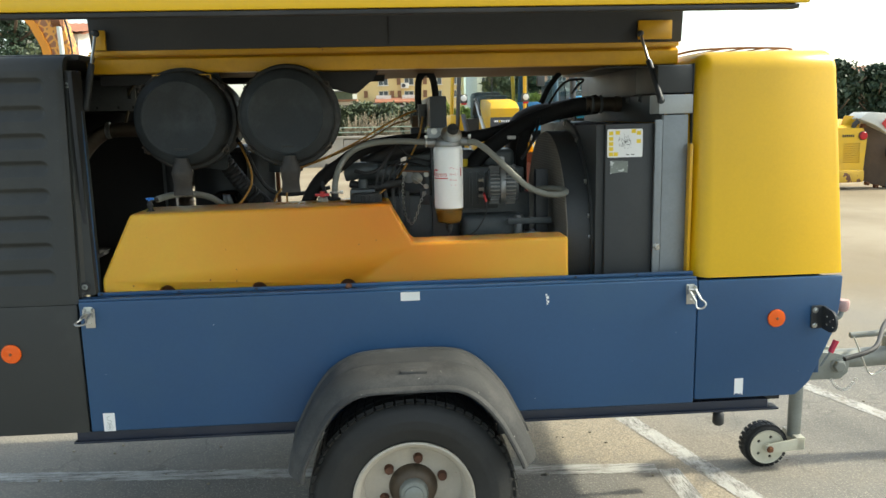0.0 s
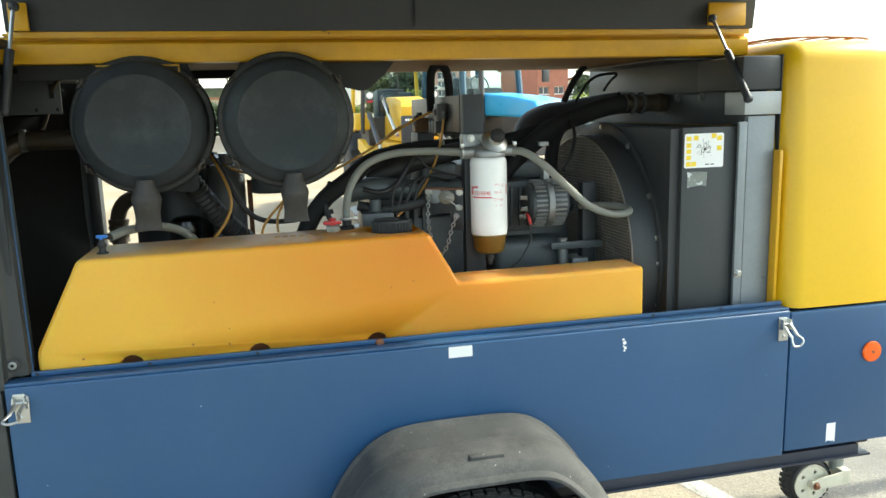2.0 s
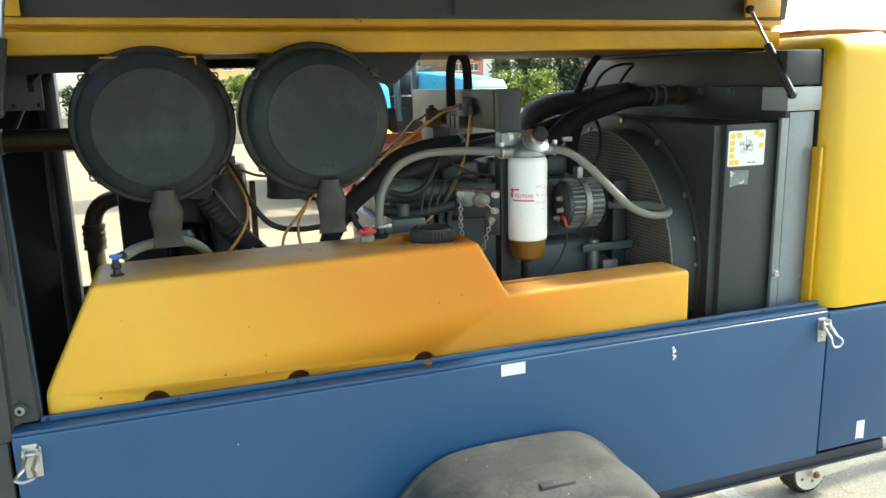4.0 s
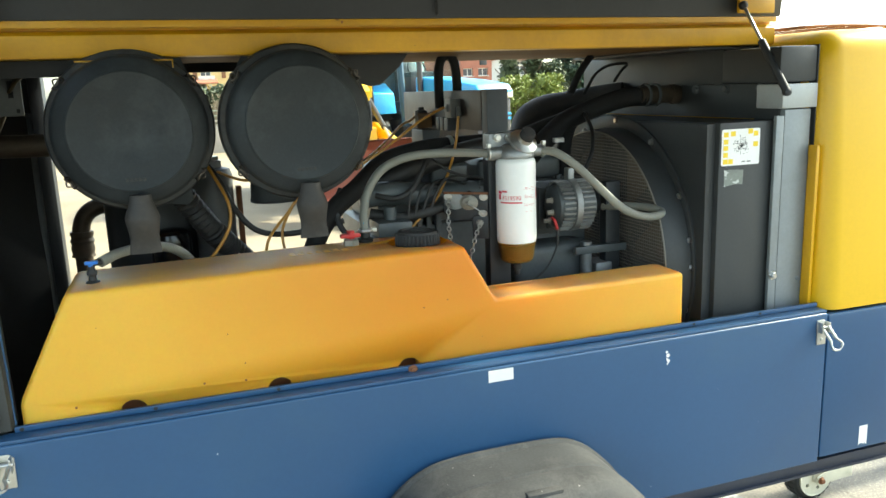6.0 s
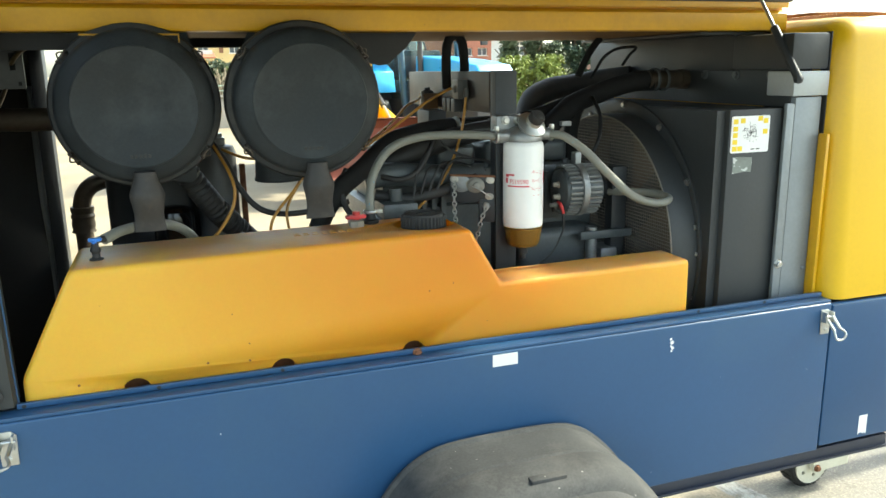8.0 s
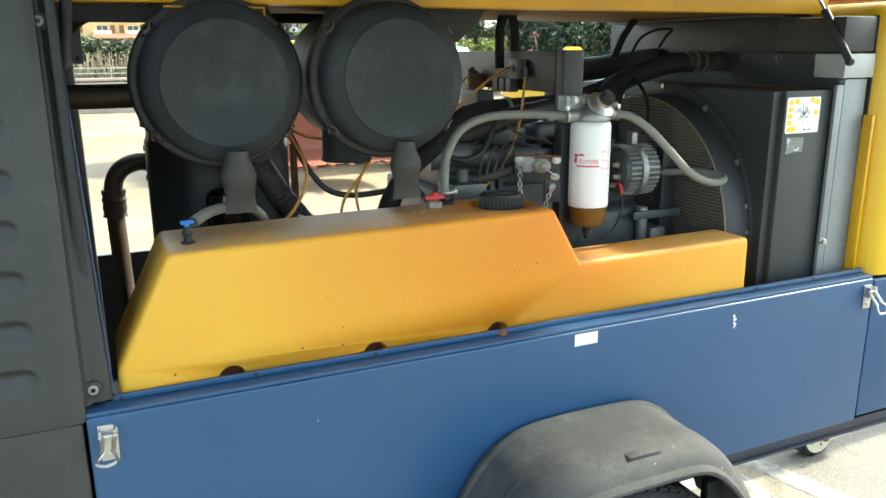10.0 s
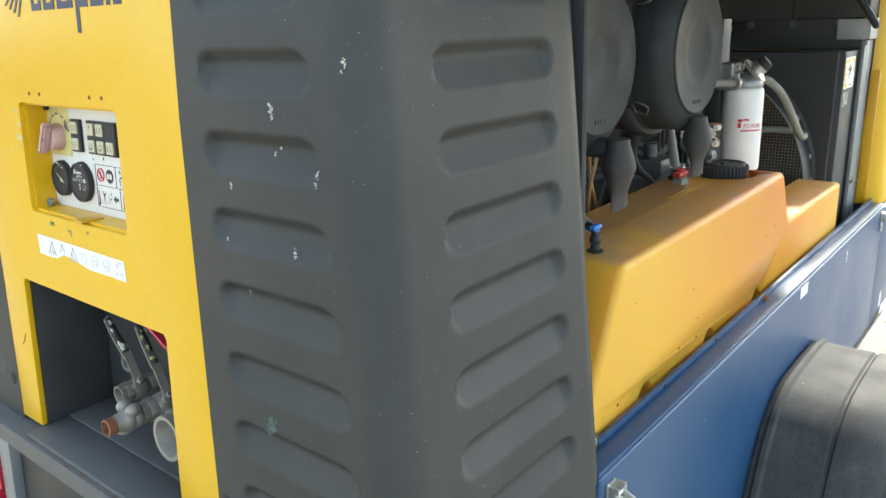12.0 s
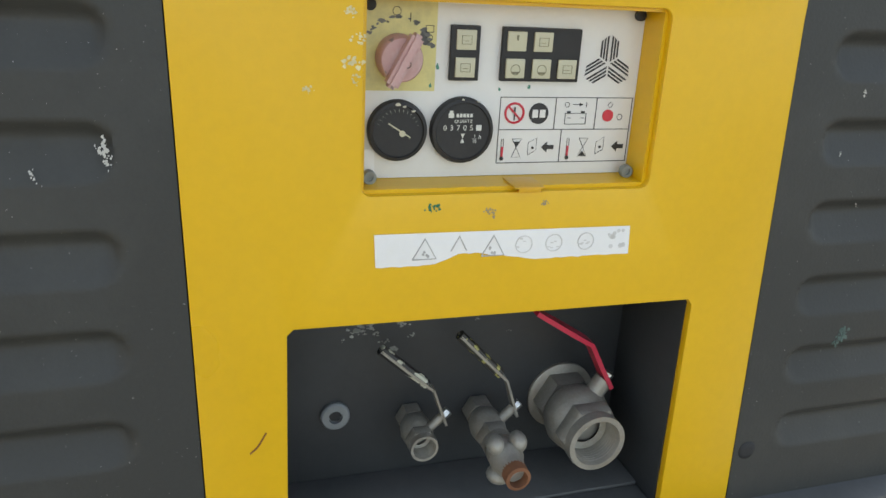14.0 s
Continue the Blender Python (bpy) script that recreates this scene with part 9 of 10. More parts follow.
def boundary_wall():
    y = 24.0
    w = thing("wall_far", (-4, y, ground_z(0, y)), "low stained concrete boundary wall", "wall", kind="structure")
    z0 = ground_z(0, y) - 0.05
    for k in range(9):
        x = -15 + k * 2.3
        part("wall_panel", box((x, y, z0), (x + 2.285, y + 0.2, 0.93 + 0.02 * (k % 3)), 0.012), CONCRETE, w)
    part("coping", box((-15, y - 0.04, 0.972), (5.7, y + 0.24, 1.04), 0.01), CONCRETE, w)
    f = thing("railing", (-4, y + 0.1, 1.04), "thin pale green metal railing on the concrete wall", "railing")
    RG = mat("pale_green_rail", (0.35, 0.45, 0.36), 0.5, bump=0)
    for z in (1.16, 1.30):
        part("rail", tube([(-15, y + 0.1, z), (5.7, y + 0.1, z)], 0.014, 6, smooth_line=False), RG, f)
    for k in range(15):
        x = -15 + k * 1.47
        part("rail_post", cyl((x, y + 0.1, 1.03), (x, y + 0.1, 1.32), 0.016, seg=6), RG, f)


boundary_wall()

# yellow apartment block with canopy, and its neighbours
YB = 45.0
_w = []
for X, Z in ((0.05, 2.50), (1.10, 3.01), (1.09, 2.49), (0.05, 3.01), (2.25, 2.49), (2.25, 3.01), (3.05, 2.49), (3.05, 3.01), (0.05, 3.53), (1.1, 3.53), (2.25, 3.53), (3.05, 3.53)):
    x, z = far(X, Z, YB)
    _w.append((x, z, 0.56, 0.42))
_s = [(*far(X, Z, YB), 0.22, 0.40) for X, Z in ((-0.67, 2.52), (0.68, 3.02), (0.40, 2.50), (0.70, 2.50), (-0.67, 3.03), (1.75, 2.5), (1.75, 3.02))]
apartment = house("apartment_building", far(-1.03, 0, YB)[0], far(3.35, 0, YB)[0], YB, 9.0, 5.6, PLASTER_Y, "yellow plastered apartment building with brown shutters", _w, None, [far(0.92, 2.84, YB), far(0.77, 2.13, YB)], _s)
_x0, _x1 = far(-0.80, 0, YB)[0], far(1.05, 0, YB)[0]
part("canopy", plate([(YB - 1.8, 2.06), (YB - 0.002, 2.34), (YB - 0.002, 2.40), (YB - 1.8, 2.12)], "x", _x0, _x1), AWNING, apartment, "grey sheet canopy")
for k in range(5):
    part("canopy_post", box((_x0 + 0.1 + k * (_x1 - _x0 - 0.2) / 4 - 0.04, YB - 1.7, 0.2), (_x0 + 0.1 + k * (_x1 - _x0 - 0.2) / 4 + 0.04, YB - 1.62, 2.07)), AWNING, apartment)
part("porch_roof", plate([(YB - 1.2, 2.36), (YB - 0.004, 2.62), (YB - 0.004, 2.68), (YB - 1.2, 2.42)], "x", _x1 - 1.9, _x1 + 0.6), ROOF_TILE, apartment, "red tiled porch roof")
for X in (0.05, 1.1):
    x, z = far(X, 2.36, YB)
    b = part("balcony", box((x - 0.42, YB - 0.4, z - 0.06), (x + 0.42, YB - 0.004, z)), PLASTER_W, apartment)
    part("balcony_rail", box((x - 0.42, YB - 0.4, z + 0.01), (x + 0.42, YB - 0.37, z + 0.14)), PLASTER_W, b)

wx0, wx1 = far(-2.35, 0, 38)[0], far(-1.13, 0, 38)[0]
house("low_house", wx0, wx1, 38, 5, far(0, 2.25, 38)[1], PLASTER_W, "low white house under a dark flat roof", [(*far(-1.42, 1.95, 38), 0.34, 0.42), (*far(-1.9, 1.95, 38), 0.34, 0.42)])
low_roof = thing("roof_terrace", ((wx0 + wx1) / 2, 40, far(0, 2.25, 38)[1]), "dark roof terrace with a green screen", "terrace")
_z = far(0, 2.25, 38)[1]
part("slab", box((wx0 - 0.2, 37.6, _z + 0.002), (wx1 + 0.1, 43, _z + 0.10)), SHUTTER, low_roof)
part("screen", box((wx0 - 0.1, 38.0, _z + 0.104), (wx1 - 0.1, 38.05, _z + 0.46)), LEAF, low_roof, "green netting screen")
part("cover", box((wx0 - 0.1, 37.9, _z + 0.464), (wx1, 42, _z + 0.52)), AWNING, low_roof)

x0, _ = far(4.0, 0, 55)
house("white_building", far(3.9, 0, 55)[0], far(5.6, 0, 55)[0], 55, 8, 5.0, PLASTER_W, "white building with rows of small windows", [(*far(X, Z, 55), 0.55, 0.6) for X in (4.25, 4.75, 5.25) for Z in (2.5, 2.95)])
house("pink_building", far(6.75, 0, 55)[0], far(8.7, 0, 55)[0], 55, 8, 5.0, PLASTER_P, "pink plastered building with pale balconies", [(*far(X, Z, 55), 0.6, 0.5) for X in (7.0, 7.45, 7.9, 8.35) for Z in (2.3, 2.65, 3.0)], ac=[far(7.2, 2.5, 55)])
house("brick_building", far(11.6, 0, 50)[0], far(13.0, 0, 50)[0], 50, 8, 4.4, BRICKWORK, "red brick building with a low tiled roof", [(*far(X, Z, 50), 0.7, 0.5) for X in (11.9, 12.6) for Z in (2.3,)], (4.4, 5.2, 0.3))
house("grey_building", far(14.3, 0, 75)[0], far(15.6, 0, 75)[0], 75, 8, far(0, 2.75, 75)[1], PLASTER_W, "distant grey building with wide floors and dark windows", [(*far(X, Z, 75), 1.3, 0.35) for X in (14.6, 15.2) for Z in (2.2, 2.42, 2.62)], (far(0, 2.75, 75)[1], far(0, 2.95, 75)[1], 0.3))
hx0, hx1 = far(-14.2, 0, 40)[0], far(-11.85, 0, 40)[0]
house("red_roofed_house", hx0, hx1, 40, 7, far(0, 5.1, 40)[1], PLASTER_W, "white house under a red clay tile roof", [(*far(X, 4.7, 40), 0.6, 0.7) for X in (-13.4, -12.3)], (far(0, 5.1, 40)[1] + 0.02, far(0, 5.8, 40)[1], 0.5))
house("roadside_house", 21.0, 25.0, 34, 6, 2.6, PLASTER_P, "low pink house with a red roof", [(22, 1.5, 0.8, 0.9)], (2.6, 3.5, 0.4))

for k, (x, y, h, w, m) in enumerate(((-2.6, 26.2, 1.75, 1.5, LEAF), (-1.55, 26.0, 1.85, 1.3, LEAF), (-0.75, 26.6, 1.95, 1.3, LEAF), (0.15, 26.4, 1.9, 1.4, LEAF), (1.0, 26.8, 1.85, 1.3, LEAF), (1.9, 26.4, 1.9, 1.2, SPRING), (2.7, 26.2, 1.7, 1.2, SPRING), (4.9, 26.0, 2.15, 1.2, SPRING), (11.6, 27.5, 1.9, 1.7, SPRING), (12.8, 27.0, 1.95, 1.6, SPRING), (8.0, 27.0, 1.6, 1.6, LEAF))):
    tree("bush", x, y, h, w, m, "leafy %s bush behind the low wall" % ("green" if m is LEAF else "yellow-green"), 40 + k, trunk=0.1, size=0.055, leaves=330)
for k, (x, y, h, w) in enumerate(((-0.9, 25.0, 1.62, 1.1), (-0.2, 24.9, 1.72, 1.1), (0.45, 25.0, 1.66, 1.1), (1.1, 24.9, 1.7, 1.0), (2.4, 24.9, 1.5, 1.2))):
    dry_shrub(x, y, h, w, 60 + k)
for k, (x, y, h, w, m, con, lab) in enumerate((
        (-13.4, 30, 6.2, 3.4, PINE, True, "tall dark cedar with spreading branches"), (-11.7, 29, 4.4, 2.4, LEAF, False, "round green tree beside a house"),
        (8.4, 46, 4.3, 2.0, PINE, False, "dark green tree before the houses"), (7.3, 50, 4.2, 2.2, LEAF, False, "grey-green tree beside a pink building"),
        (13.0, 31, 2.75, 1.5, LEAF, True, "slender grey-green conifer behind the yard"), (14.1, 31, 2.95, 1.5, LEAF, True, "slender grey-green conifer behind the yard"), (15.2, 32, 2.45, 1.8, LEAF, False, "grey-green leafy tree behind the yard"),
        (17.2, 33, 3.3, 2.0, PINE, False, "dark pine with a broad crown"), (19.6, 33, 3.1, 3.4, PINE, False, "dark umbrella pine beyond the yard"), (21.4, 34, 2.9, 2.6, PINE, False, "dark umbrella pine beyond the yard"), (25.0, 34, 3.2, 4.6, PINE, False, "wide dark umbrella pine"),
        (15.6, 26, 3.1, 2.4, PINE, True, "tall dark cypress-like tree behind machines"), (17.2, 26, 2.9, 2.4, PINE, True, "dark conifer behind machines"), (20.0, 27, 3.3, 2.6, PINE, False, "dark pine beyond the yard"))):
    tree("tree", x, y, h, w, m, lab, 80 + k, con, trunk=0.3 if not con else 0.12, size=0.10 if y > 40 else 0.075, leaves=420)


def road_wheel(name, parent, c, r, w, rim, axis=(1, 0, 0), label=""):
    """A lugged tyre with a dished rim."""
    a = Vector(axis).normalized()
    o = Vector(c) - a * w / 2
    bm = lathe([(r * 0.62, 0.0), (r * 0.85, 0.0), (r * 0.97, w * 0.14), (r, w * 0.3), (r, w * 0.7), (r * 0.97, w * 0.86), (r * 0.85, w), (r * 0.62, w)], o, a, 36)
    R = basis(a)
    for k in range(18):
        an = 2 * math.pi * k / 18
        d = R @ Vector((math.cos(an), math.sin(an), 0))
        t = bmesh.new()
        M = Matrix.Translation(Vector(c) + d * r + a * w * (0.22 if k % 2 else -0.22)) @ (R @ Matrix.Rotation(an, 3, "Z")).to_4x4()
        bmesh.ops.create_cube(t, size=1, matrix=M @ Matrix.Diagonal((r * 0.06, r * 0.12, w * 0.5, 1)))
        merge(bm, t)
    wh = part(name, bm, TYRE, parent, label)
    part("rim", lathe([(r * 0.62, 0.0), (r * 0.58, w * 0.06), (r * 0.5, w * 0.2), (r * 0.2, w * 0.22), (r * 0.18, w * 0.08), (0.02, w * 0.07)], o - a * 0.002, a, 28), rim, wh)
    return wh


def put(bm, m):
    bmesh.ops.transform(bm, matrix=m, verts=bm.verts)
    return bm


def backhoe_loader():
    """A small yellow loader that faces the camera's side of the yard, its bucket lowered."""
    b = thing("backhoe_loader", (1.75, 13, ground_z(0, 12)), "yellow backhoe loader with a rusty red bucket", "loader")
    prof = [(11.5, 1.56), (11.46, 1.70), (11.56, 1.79), (12.1, 1.845), (13.0, 1.86), (13.0, 1.2), (11.55, 1.2)]
    bm = plate(prof, "x", 1.54, 1.98, bevel=0.03)
    for v in bm.verts:
        if v.co.z > 1.75:
            v.co.x = 1.76 + (v.co.x - 1.76) * 0.90
    part("hood", bm, MACHINE_Y, b)
    part("grille", box((1.545, 11.47, 1.15), (1.985, 11.55, 1.57), 0.02), DARK_GREY, b, "black radiator grille")
    for k in range(6):
        part("grille_bar", box((1.57, 11.455, 1.19 + k * 0.045), (1.96, 11.475, 1.21 + k * 0.045)), BLACK, b)
    for k, w in enumerate((0.035, 0.03, 0.03, 0.03, 0.022, 0.03, 0.03, 0.022, 0.022, 0.03)):
        part("lettering_bar", box((1.60 + k * 0.034, 11.462, 1.497), (1.60 + k * 0.034 + w * 0.8, 11.469, 1.527)), WHITE if k != 2 else YELLOW_INK, b)
    part("chassis", box((1.40, 11.75, 0.55), (2.12, 15.2, 1.19), 0.03), MACHINE_Y, b)
    part("firewall", box((1.28, 12.98, 1.1), (2.24, 13.9, 1.55), 0.03), DARK_GREY, b)
    cab = part("cab_roof", box((1.18, 12.7, 2.62), (2.34, 14.2, 2.76), 0.04), MACHINE_Y, b)
    for x0, x1 in ((1.20, 1.30), (2.32, 2.22)):
        for y, lean_y in ((12.75, 0.12), (14.1, 0.0)):
            s = 1 if x1 > x0 else -1
            part("cab_pillar", tube([(x0 - 0.03 * s, y + lean_y, 1.3), (x0, y + lean_y * 0.6, 2.0), (x0 + 0.03 * s, y, 2.65)], 0.035, 8), DARK_GREY if y < 13 else MACHINE_Y, b)
    part("cab_stripe", tube([(2.28, 12.7, 1.6), (2.275, 12.66, 2.1), (2.26, 12.6, 2.64)], 0.03, 8), MACHINE_Y, b)
    part("windscreen", box((1.24, 12.80, 1.56), (2.28, 12.808, 2.62)), CLEAR, b, "clear cab glass").visible_shadow = False
    part("wiper", tube([(1.74, 12.78, 1.58), (1.75, 12.77, 2.3)], 0.012, 6), BLACK, b)
    part("operator_seat", box((1.5, 13.4, 1.5), (2.0, 13.9, 2.0), 0.08), DARK_GREY, b)
    part("instrument_hump", box((1.50, 12.86, 1.56), (2.02, 13.05, 1.93), 0.06), DARK_GREY, b)
    for x in (1.25, 2.26):
        L = part("headlamp", box((x - 0.06, 12.48, 1.80), (x + 0.06, 12.58, 1.94), 0.025), DARK_GREY, b)
        part("lens", lathe([(0.05, 0), (0.045, 0.012), (0.02, 0.018)], (x, 12.48, 1.88), (0, -1, 0), 18), LAMP_GLASS, L)
        part("red_reflector", box((x - 0.045, 12.47, 1.775), (x + 0.045, 12.50, 1.805), 0.006), RED_LENS, L)
        part("bracket", tube([(x, 12.55, 1.85), (x, 12.8, 1.83)], 0.018, 6), DARK_GREY, L)
    for x in (1.13, 2.33):
        part("loader_arm", plate([(12.9, 1.22), (12.6, 1.22), (11.4, 1.0), (10.95, 0.62), (11.1, 0.55), (11.6, 0.85), (12.9, 1.06)], "x", x - 0.04, x + 0.04, bevel=0.01), MACHINE_Y, b)
        a = part("hydraulic_cylinder", cyl((x + (0.12 if x < 2 else -0.12), 12.6, 1.6), (x + (0.12 if x < 2 else -0.12), 11.7, 1.18), 0.04, seg=12), DARK_GREY, b)
        part("piston_rod", cyl((x + (0.12 if x < 2 else -0.12), 11.7, 1.18), (x + (0.12 if x < 2 else -0.12), 11.2, 0.95), 0.022, seg=12), ZINC, a)
    part("tilt_cylinder", tube([(1.43, 12.4, 1.85), (1.46, 11.8, 1.5), (1.47, 11.4, 1.3)], 0.03, 8), ZINC, b)
    for k in range(3):
        part("hose", tube([(1.40 + 0.03 * k, 12.5, 1.62), (1.42 + 0.02 * k, 12.2, 1.86 - 0.05 * k), (1.46, 11.8, 1.45)], 0.012, 6), RUBBER, b)
    bm = bmesh.new()
    arc = [(10.62, 1.08), (10.85, 1.07), (11.05, 0.92), (11.08, 0.66), (10.95, 0.46), (10.6, 0.36), (10.2, 0.35)]
    grid([[(x, y, z) for y, z in arc] for x in (1.0, 1.75, 2.55)], bm=bm)
    grid([[(x, y + 0.03, z - 0.02) for y, z in arc] for x in (1.0, 1.75, 2.55)], bm=bm)
    bk = part("bucket", bm, BUCKET_RED, b, "rusty red loader bucket")
    for x in (1.0, 2.53):
        part("bucket_side", plate(arc, "x", x, x + 0.022), BUCKET_RED, bk)
    for k in range(7):
        part("bucket_tooth", box((1.06 + k * 0.235, 10.02, 0.33), (1.12 + k * 0.235, 10.24, 0.37), 0.01), RUST, bk)
    for x in (1.28, 2.24):
        road_wheel("front_wheel", b, (x, 12.4, 0.42 + 0.03), 0.42, 0.3, MACHINE_Y, (-1 if x < 1.7 else 1, 0, 0))
        road_wheel("rear_wheel", b, (x, 14.6, 0.68 + 0.04), 0.68, 0.4, MACHINE_Y, (-1 if x < 1.7 else 1, 0, 0))
    part("mudguard", box((1.05, 12.85, 1.35), (1.3, 13.9, 1.62), 0.05), MACHINE_Y, b)
    b.location.x += 0.15


backhoe_loader()


def farm_tractor():
    M = Matrix.Translation((3.98, 11.45, 0.03)) @ Matrix.Rotation(radians(17), 4, "Z")
    t = thing("farm_tractor", (3.5, 12.8, 0.03), "bright blue farm tractor with a glazed cab", "tractor")

    def P(name, bm, m, parent=t, label=""):
        return part(name, put(bm, M), m, parent, label)

    bm = plate([(0.0, 1.52), (-0.04, 1.60), (0.05, 1.70), (0.6, 1.78), (1.55, 1.86), (1.55, 1.5), (0.3, 1.46)], "x", -0.34, 0.34, bevel=0.05, seg=3)
    P("hood", bm, SKY_BLUE)
    P("nose_band", box((-0.335, -0.03, 1.50), (0.335, 0.10, 1.60), 0.02), CREAM, label="pale lamp band")
    P("nose", box((-0.32, 0.01, 0.9), (0.32, 0.9, 1.50), 0.03), DARK_GREY, label="dark grey grille")
    for z in (1.20, 1.27):
        P("grille_stripe", box((-0.31, -0.006, z - 0.018), (0.31, 0.012, z + 0.018)), SKY_BLUE)
    for x in (-0.17, 0.17):
        P("headlamp", box((x - 0.07, -0.012, 1.33), (x + 0.07, 0.02, 1.42), 0.012), LAMP_GLASS)
    for k in range(4):
        P("badge_bar", box((0.03 + 0.03 * k, -0.042, 1.545), (0.05 + 0.03 * k, -0.028, 1.57)), INK)
    P("engine_block", box((-0.26, 0.9, 0.6), (0.26, 2.9, 1.48), 0.04), DARK_GREY)
    P("exhaust", tube([(-0.36, 1.35, 1.4), (-0.38, 1.35, 1.8), (-0.38, 1.35, 2.9)], 0.045, 10), DARK_GREY)
    for x in (-0.56, 0.56):
        for y, l in ((1.62, 0.08), (2.9, -0.05)):
            P("cab_pillar", tube([(x, y - l, 1.1), (x, y, 1.9), (x * 0.94, y + l, 2.75)], 0.055, 8), TRACTOR_FRAME)
        P("side_glass", box((x - 0.004, 1.68, 1.2), (x + 0.004, 2.85, 2.7)), CLEAR).visible_shadow = False
    P("windscreen", box((-0.53, 1.60, 1.86), (0.53, 1.607, 2.72)), CLEAR).visible_shadow = False
    P("cab_roof", box((-0.64, 1.5, 2.74), (0.64, 3.05, 2.9), 0.05), SKY_BLUE)
    P("cab_floor", box((-0.5, 1.7, 0.9), (0.5, 2.9, 1.3), 0.03), DARK_GREY)
    P("driver_seat", box((-0.24, 2.3, 1.3), (0.24, 2.75, 2.15), 0.09), DARK_GREY)
    P("steering_wheel", tube([(0.17 * math.cos(a * 0.5236), 1.98 + 0.06 * math.sin(a * 0.5236), 2.0 + 0.16 * math.sin(a * 0.5236)) for a in range(13)], 0.014, 6, n=2), BLACK)
    P("dashboard", box((-0.3, 1.72, 1.5), (0.3, 1.95, 1.95), 0.05), DARK_GREY)
    P("wiper", tube([(0.1, 1.585, 2.7), (0.28, 1.58, 2.3)], 0.012, 6), BLACK)
    for s in (-1, 1):
        P("mirror_arm", tube([(s * 0.56, 1.6, 2.5), (s * 0.85, 1.45, 2.5), (s * 0.95, 1.42, 2.3)], 0.012, 6), BLACK)
        P("mirror", box((s * 0.95 - 0.07, 1.39, 2.02), (s * 0.95 + 0.07, 1.43, 2.3), 0.015), BLACK)
        P("fender", plate([(1.75, 1.30), (1.80, 1.62), (2.05, 1.78), (2.6, 1.78), (2.95, 1.55), (3.0, 1.3), (2.85, 1.3), (2.55, 1.66), (2.1, 1.66), (1.88, 1.3)], "x", s * 0.58, s * 0.98, bevel=0.02), SKY_BLUE)
    for s in (-1, 1):
        for nm, c, r, w in (("rear_wheel", (s * 0.8, 2.45, 0.76), 0.74, 0.4), ("front_wheel", (s * 0.62, 0.5, 0.48), 0.46, 0.28)):
            road_wheel(nm, t, M @ Vector(c), r, w, PLASTER_W, M.to_3x3() @ Vector((s, 0, 0)))


farm_tractor()


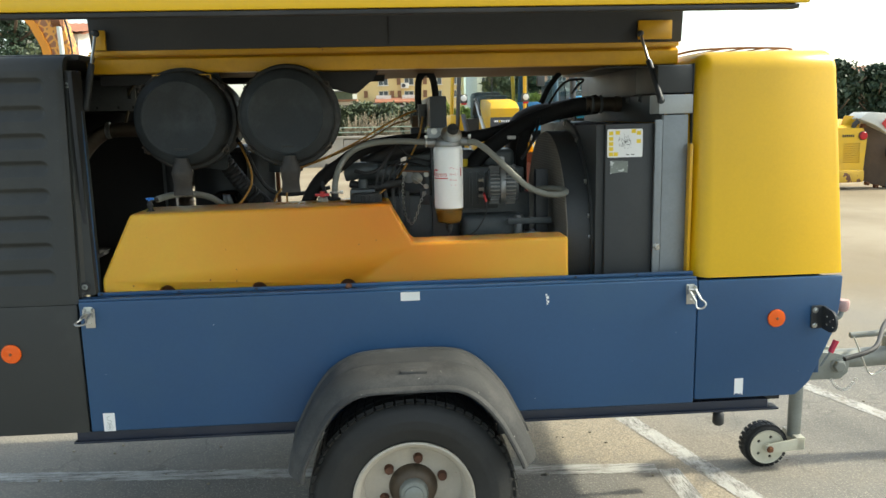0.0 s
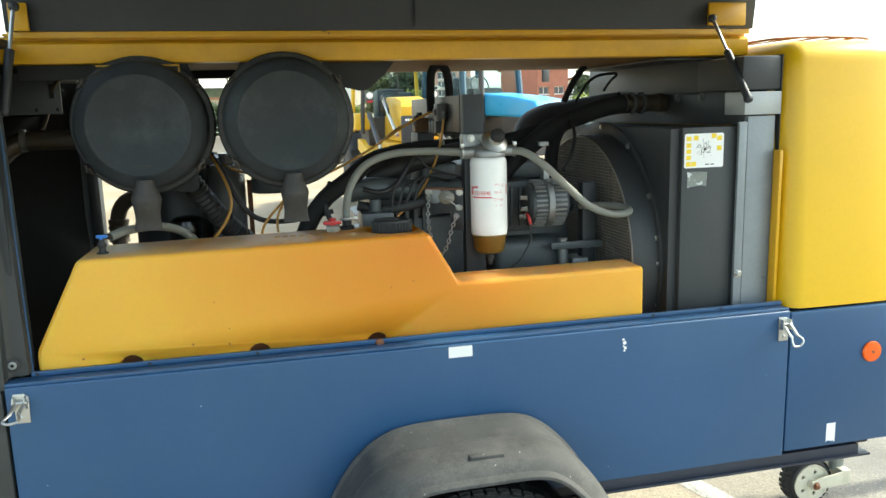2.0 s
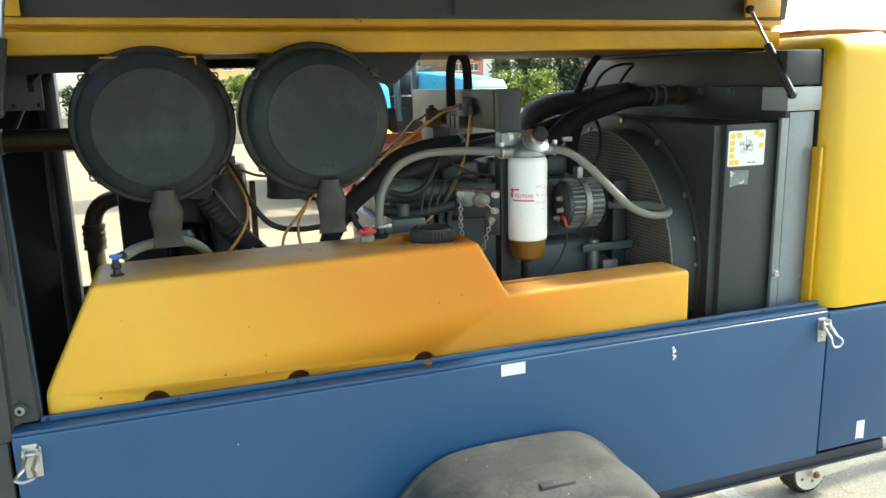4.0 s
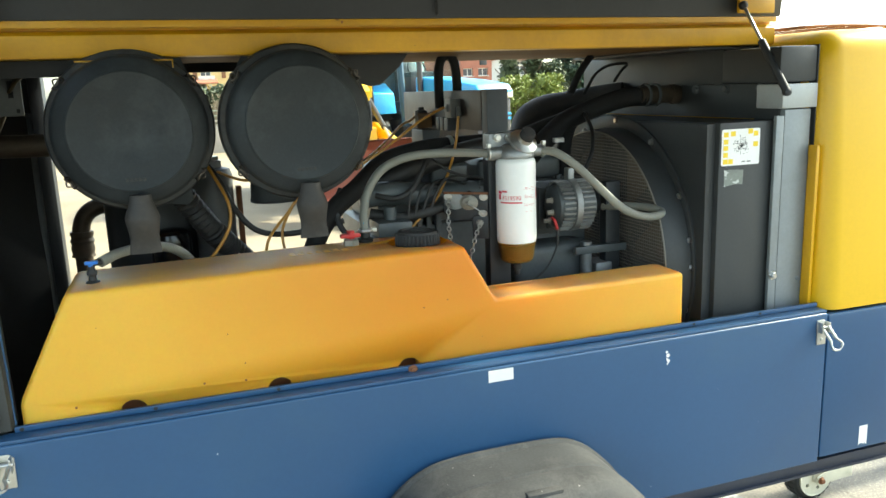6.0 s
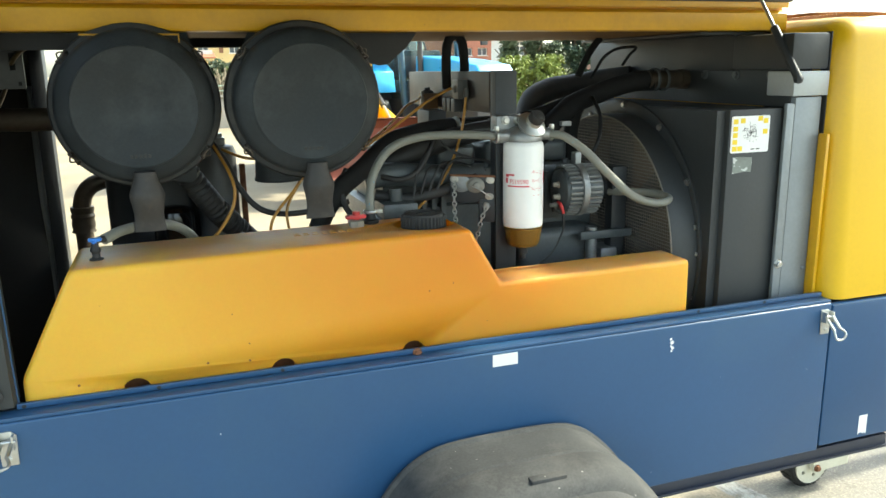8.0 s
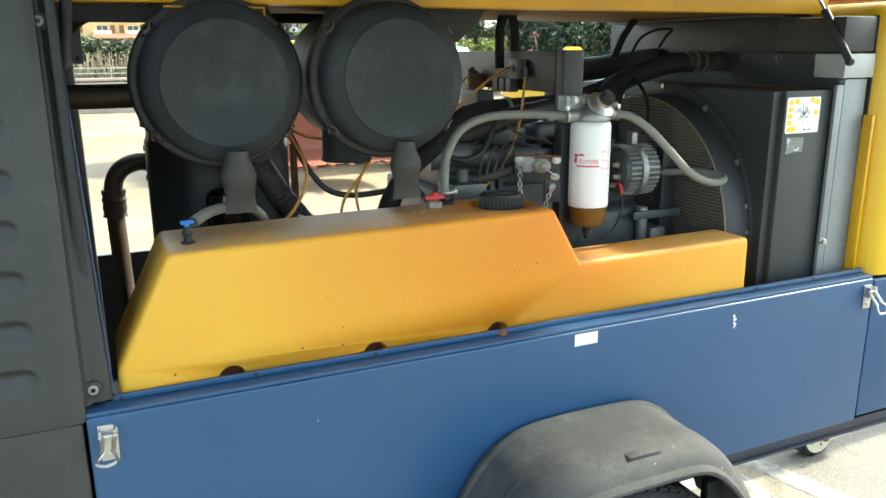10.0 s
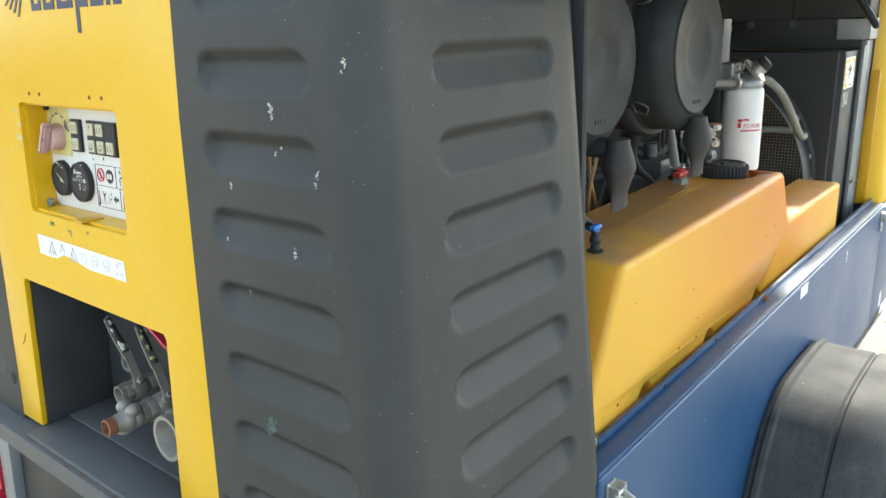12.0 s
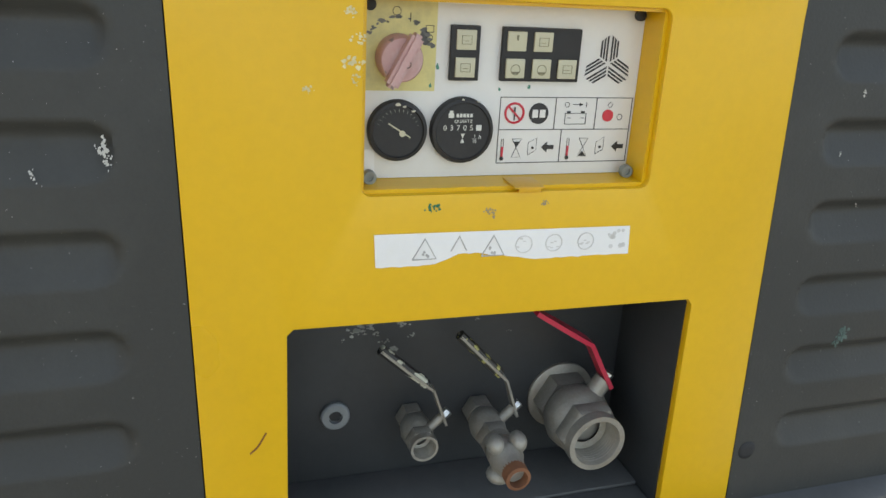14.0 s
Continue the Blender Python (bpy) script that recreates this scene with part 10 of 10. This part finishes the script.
def wheel_loader():
    """The yellow rear end of a loader with louvres, tail lamp and exhaust."""
    w = thing("wheel_loader", (8.5, 15.2, 0.05), "yellow wheel loader with a louvred rear and chipped bumper", "loader")
    g = ground_z(0, 14)
    lou = [rrect(8.75, 0.56 + k * 0.043, 9.09, 0.578 + k * 0.043, 0.008, 2) for k in range(9)]
    part("rear_panel", plate([(7.6, 0.36), (9.17, 0.36), (9.21, 1.02), (9.12, 1.20), (7.6, 1.24)], "y", 14.0, 14.04, lou), MACHINE_Y, w, smooth=0)
    part("louvre_backing", box((8.7, 14.06, 0.52), (9.14, 14.08, 0.98)), BLACK, w)
    part("engine_cover", plate([(14.042, 0.4), (14.042, 1.19), (14.5, 1.36), (16.6, 1.42), (16.6, 0.4)], "x", 7.62, 9.12, bevel=0.03), MACHINE_Y, w)
    part("side_shield", plate([(8.86, 1.2), (9.2, 1.14), (9.2, 1.42), (8.9, 1.44), (8.84, 1.3)], "y", 14.25, 14.28, bevel=0.006), MACHINE_Y, w)
    part("seat_back", plate(rrect(8.3, 1.3, 8.74, 1.75, 0.08), "y", 15.2, 15.3, bevel=0.02), MACHINE_Y, w)
    part("exhaust", tube([(9.0, 14.12, 1.12), (9.0, 14.1, 1.26), (9.06, 14.06, 1.34)], 0.045, 12), DARK_GREY, w)
    L = part("tail_lamp", lathe([(0.075, 0), (0.075, 0.03), (0.06, 0.045)], (9.12, 13.998, 1.06), (0, -1, 0), 22), RED_LENS, w)
    part("lamp_ring", lathe([(0.085, 0), (0.085, 0.018), (0.076, 0.02)], (9.12, 13.998, 1.06), (0, -1, 0), 22, caps=False), DARK_GREY, L)
    part("red_sticker", box((9.05, 14.242, 1.23), (9.15, 14.249, 1.28)), RED_LENS, w)
    for k in range(6):
        part("lettering_bar", box((8.72 + k * 0.04, 13.993, 1.04), (8.747 + k * 0.04, 13.999, 1.085)), INK, w)
    RB = mat("chipped_yellow_bumper", (0.55, 0.34, 0.03), 0.6, var=0.2, bump=0.2, chips=(0.14, 0.06, 0.03), chip_level=0.55, chip_scale=7)
    part("bumper", box((7.6, 13.86, 0.19), (9.12, 14.15, 0.42), 0.04), RB, w, "rust-chipped yellow bumper")
    road_wheel("rear_wheel", w, (8.82, 14.55, g + 0.37), 0.36, 0.32, MACHINE_Y, (1, 0, 0))
    road_wheel("rear_wheel", w, (7.8, 14.55, g + 0.37), 0.36, 0.32, MACHINE_Y, (-1, 0, 0))
    road_wheel("front_wheel", w, (8.82, 16.2, g + 0.37), 0.36, 0.32, MACHINE_Y, (1, 0, 0))
    road_wheel("front_wheel", w, (7.8, 16.2, g + 0.37), 0.36, 0.32, MACHINE_Y, (-1, 0, 0))
    # a lowered milling drum machine beside it
    m = thing("milling_machine", (9.9, 14.5, g), "white and brown milling attachment with a toothed wheel", "milling machine")
    bm = lathe([(0.30, 0), (0.66, 0.02), (0.66, 0.16), (0.30, 0.18)], (9.66, 14.1, 0.74), (0.5, 1, 0), 40)
    dr = part("drum", bm, BARK, m, "brown steel cutting disc")
    for k in range(22):
        a = 2 * math.pi * k / 22
        c = Vector((9.66 + 0.67 * math.cos(a), 14.18, 0.74 + 0.67 * math.sin(a)))
        part("tooth", box(c - Vector((0.03, 0.05, 0.03)), c + Vector((0.03, 0.05, 0.03)), 0.006), RUST, dr)
    part("white_hood", plate([(9.02, 1.38), (9.2, 1.50), (10.4, 1.42), (10.4, 0.95), (9.75, 1.0), (9.35, 1.25)], "y", 14.0, 14.5, bevel=0.03), TRUCK_WHITE, m)
    part("motor", lathe([(0.14, 0), (0.14, 0.12), (0.08, 0.16)], (9.72, 14.0, 0.74), (0, -1, 0), 20), DARK_GREY, m)
    part("sign", plate([(9.46, 1.28), (9.54, 1.18), (9.62, 1.28), (9.54, 1.38)], "y", 13.97, 13.978), RED_PLASTIC, m, "red diamond sign")
    part("support_leg", box((9.62, 13.9, g), (9.68, 13.97, 0.6)), GALV, m)


wheel_loader()


def painted_boom():
    e = thing("excavator", (-7.5, 17.0, ground_z(0, 16)), "excavator with an orange boom painted in giraffe patches", "excavator")
    inner = [(-7.35, 4.9), (-7.0, 4.3), (-6.87, 3.92), (-6.58, 3.5), (-6.40, 3.1), (-6.34, 2.6), (-6.36, 1.6)]
    outer = [(-6.9, 5.2), (-6.45, 4.3), (-6.27, 3.92), (-6.12, 3.55), (-6.02, 3.1), (-5.98, 2.6), (-6.0, 1.5)]
    part("boom", plate(inner + outer[::-1], "y", 16.0, 16.4, bevel=0.02), GIRAFFE, e, "giraffe-patterned boom")
    lo = [(x - 0.16, z) for x, z in inner]
    part("boom_edge", plate(inner + lo[::-1], "y", 15.97, 16.43), GIRAFFE_O, e, "plain orange boom flange")
    part("pin_block", cyl((-6.25, 15.86, 3.58), (-6.08, 15.86, 3.58), 0.10, seg=16), RUST, e)
    c = part("hydraulic_cylinder", cyl((-6.15, 15.88, 3.5), (-6.10, 15.88, 1.8), 0.05, seg=14), ZINC, e)
    part("hose", tube([(-6.25, 15.95, 3.95), (-6.03, 15.9, 3.6), (-5.95, 15.9, 2.9), (-6.0, 15.9, 2.3)], 0.018, 6), RUBBER, e)
    part("house", box((-8.6, 16.0, 0.9), (-6.0, 18.0, 1.9), 0.08), GIRAFFE_O, e)
    part("undercarriage", box((-8.5, 15.9, 0.05), (-6.1, 18.1, 0.85), 0.15, 3), DARK_GREY, e)


painted_boom()


def old_truck():
    """The weathered front of a lorry parked nose towards the compressor."""
    X = 7.5
    t = thing("old_truck", (X + 2, 1.7, 0.0), "weathered white and grey truck front with a red stripe", "truck")
    y0, y1 = 0.9, 2.95
    part("lower_front", plate(rrect(y0, 0.12, y1, 0.60, 0.05), "x", X, X + 1.6, bevel=0.03), TRUCK_GREY, t, "grey scraped bumper panel")
    part("red_stripe", box((X - 0.004, y0 + 0.02, 0.57), (X + 1.58, y1 - 0.02, 0.615)), TRUCK_RED, t)
    part("orange_stripe", box((X - 0.003, y0 + 0.02, 0.617), (X + 1.58, 2.27, 0.67)), TRUCK_ORANGE, t)
    grille_hole = rrect(2.28, 0.63, 2.78, 0.82, 0.03)
    part("front_panel", plate([(y0, 0.60), (y1, 0.60), (y1, 0.95), (y0, 0.95)], "x", X + 0.006, X + 0.06, [grille_hole]), TRUCK_WHITE, t, smooth=0)
    part("cab_body", box((X + 0.062, y0, 0.602), (X + 1.6, y1, 0.95)), TRUCK_WHITE, t)
    g = part("grille", box((X + 0.03, 2.27, 0.62), (X + 0.06, 2.79, 0.83)), BLACK, t, "dark open grille")
    for k in range(4):
        part("grille_bar", box((X + 0.005, 2.33 + k * 0.13, 0.635), (X + 0.02, 2.345 + k * 0.13, 0.815)), TRUCK_WHITE, g)
    for z in (0.69, 0.755):
        part("grille_bar", box((X + 0.002, 2.285, z), (X + 0.017, 2.775, z + 0.014)), TRUCK_WHITE, g)
    part("headlamp", lathe([(0.05, 0), (0.045, 0.012)], (X + 0.02, 2.36, 0.74), (-1, 0, 0), 18), LAMP_GLASS, g)
    for y in (y0 + 0.06, 2.37, y1 - 0.05):
        part("windscreen_pillar", box((X + 0.08, y - 0.05, 0.952), (X + 0.16, y + 0.05, 1.55)), TRUCK_WHITE, t)
    part("windscreen", box((X + 0.11, y0, 0.955), (X + 0.118, y1, 1.55)), CLEAR, t).visible_shadow = False
    part("seat_row", box((X + 0.7, y0 + 0.2, 0.9), (X + 1.0, y1 - 0.2, 1.4), 0.06), PLASTER_W, t)
    part("cab_back", box((X + 1.5, y0, 0.952), (X + 1.6, y1, 1.66)), PLASTER_W, t)
    part("roof", box((X - 0.05, y0 - 0.02, 1.56), (X + 1.6, y1 + 0.02, 1.70), 0.04), TRUCK_WHITE, t)
    part("roof_beacon", box((X + 0.02, 2.40, 1.70), (X + 0.12, 2.56, 1.78), 0.02), ORANGE_LENS, t)
    for k in range(2):
        part("wiper", tube([(X + 0.06, 2.15 + k * 0.5, 0.96), (X + 0.08, 2.35 + k * 0.4, 1.3)], 0.01, 6), BLACK, t)
    part("orange_marker", lathe([(0.022, 0), (0.018, 0.02)], (X + 0.005, 2.47, 0.90), (-1, 0, 0), 12), ORANGE_LENS, t)
    for y in (y0 + 0.25, y1 - 0.3):
        road_wheel("front_wheel", t, (X + 0.9, y, 0.38), 0.38, 0.26, RIM, (0, -1 if y < 2 else 1, 0))


old_truck()
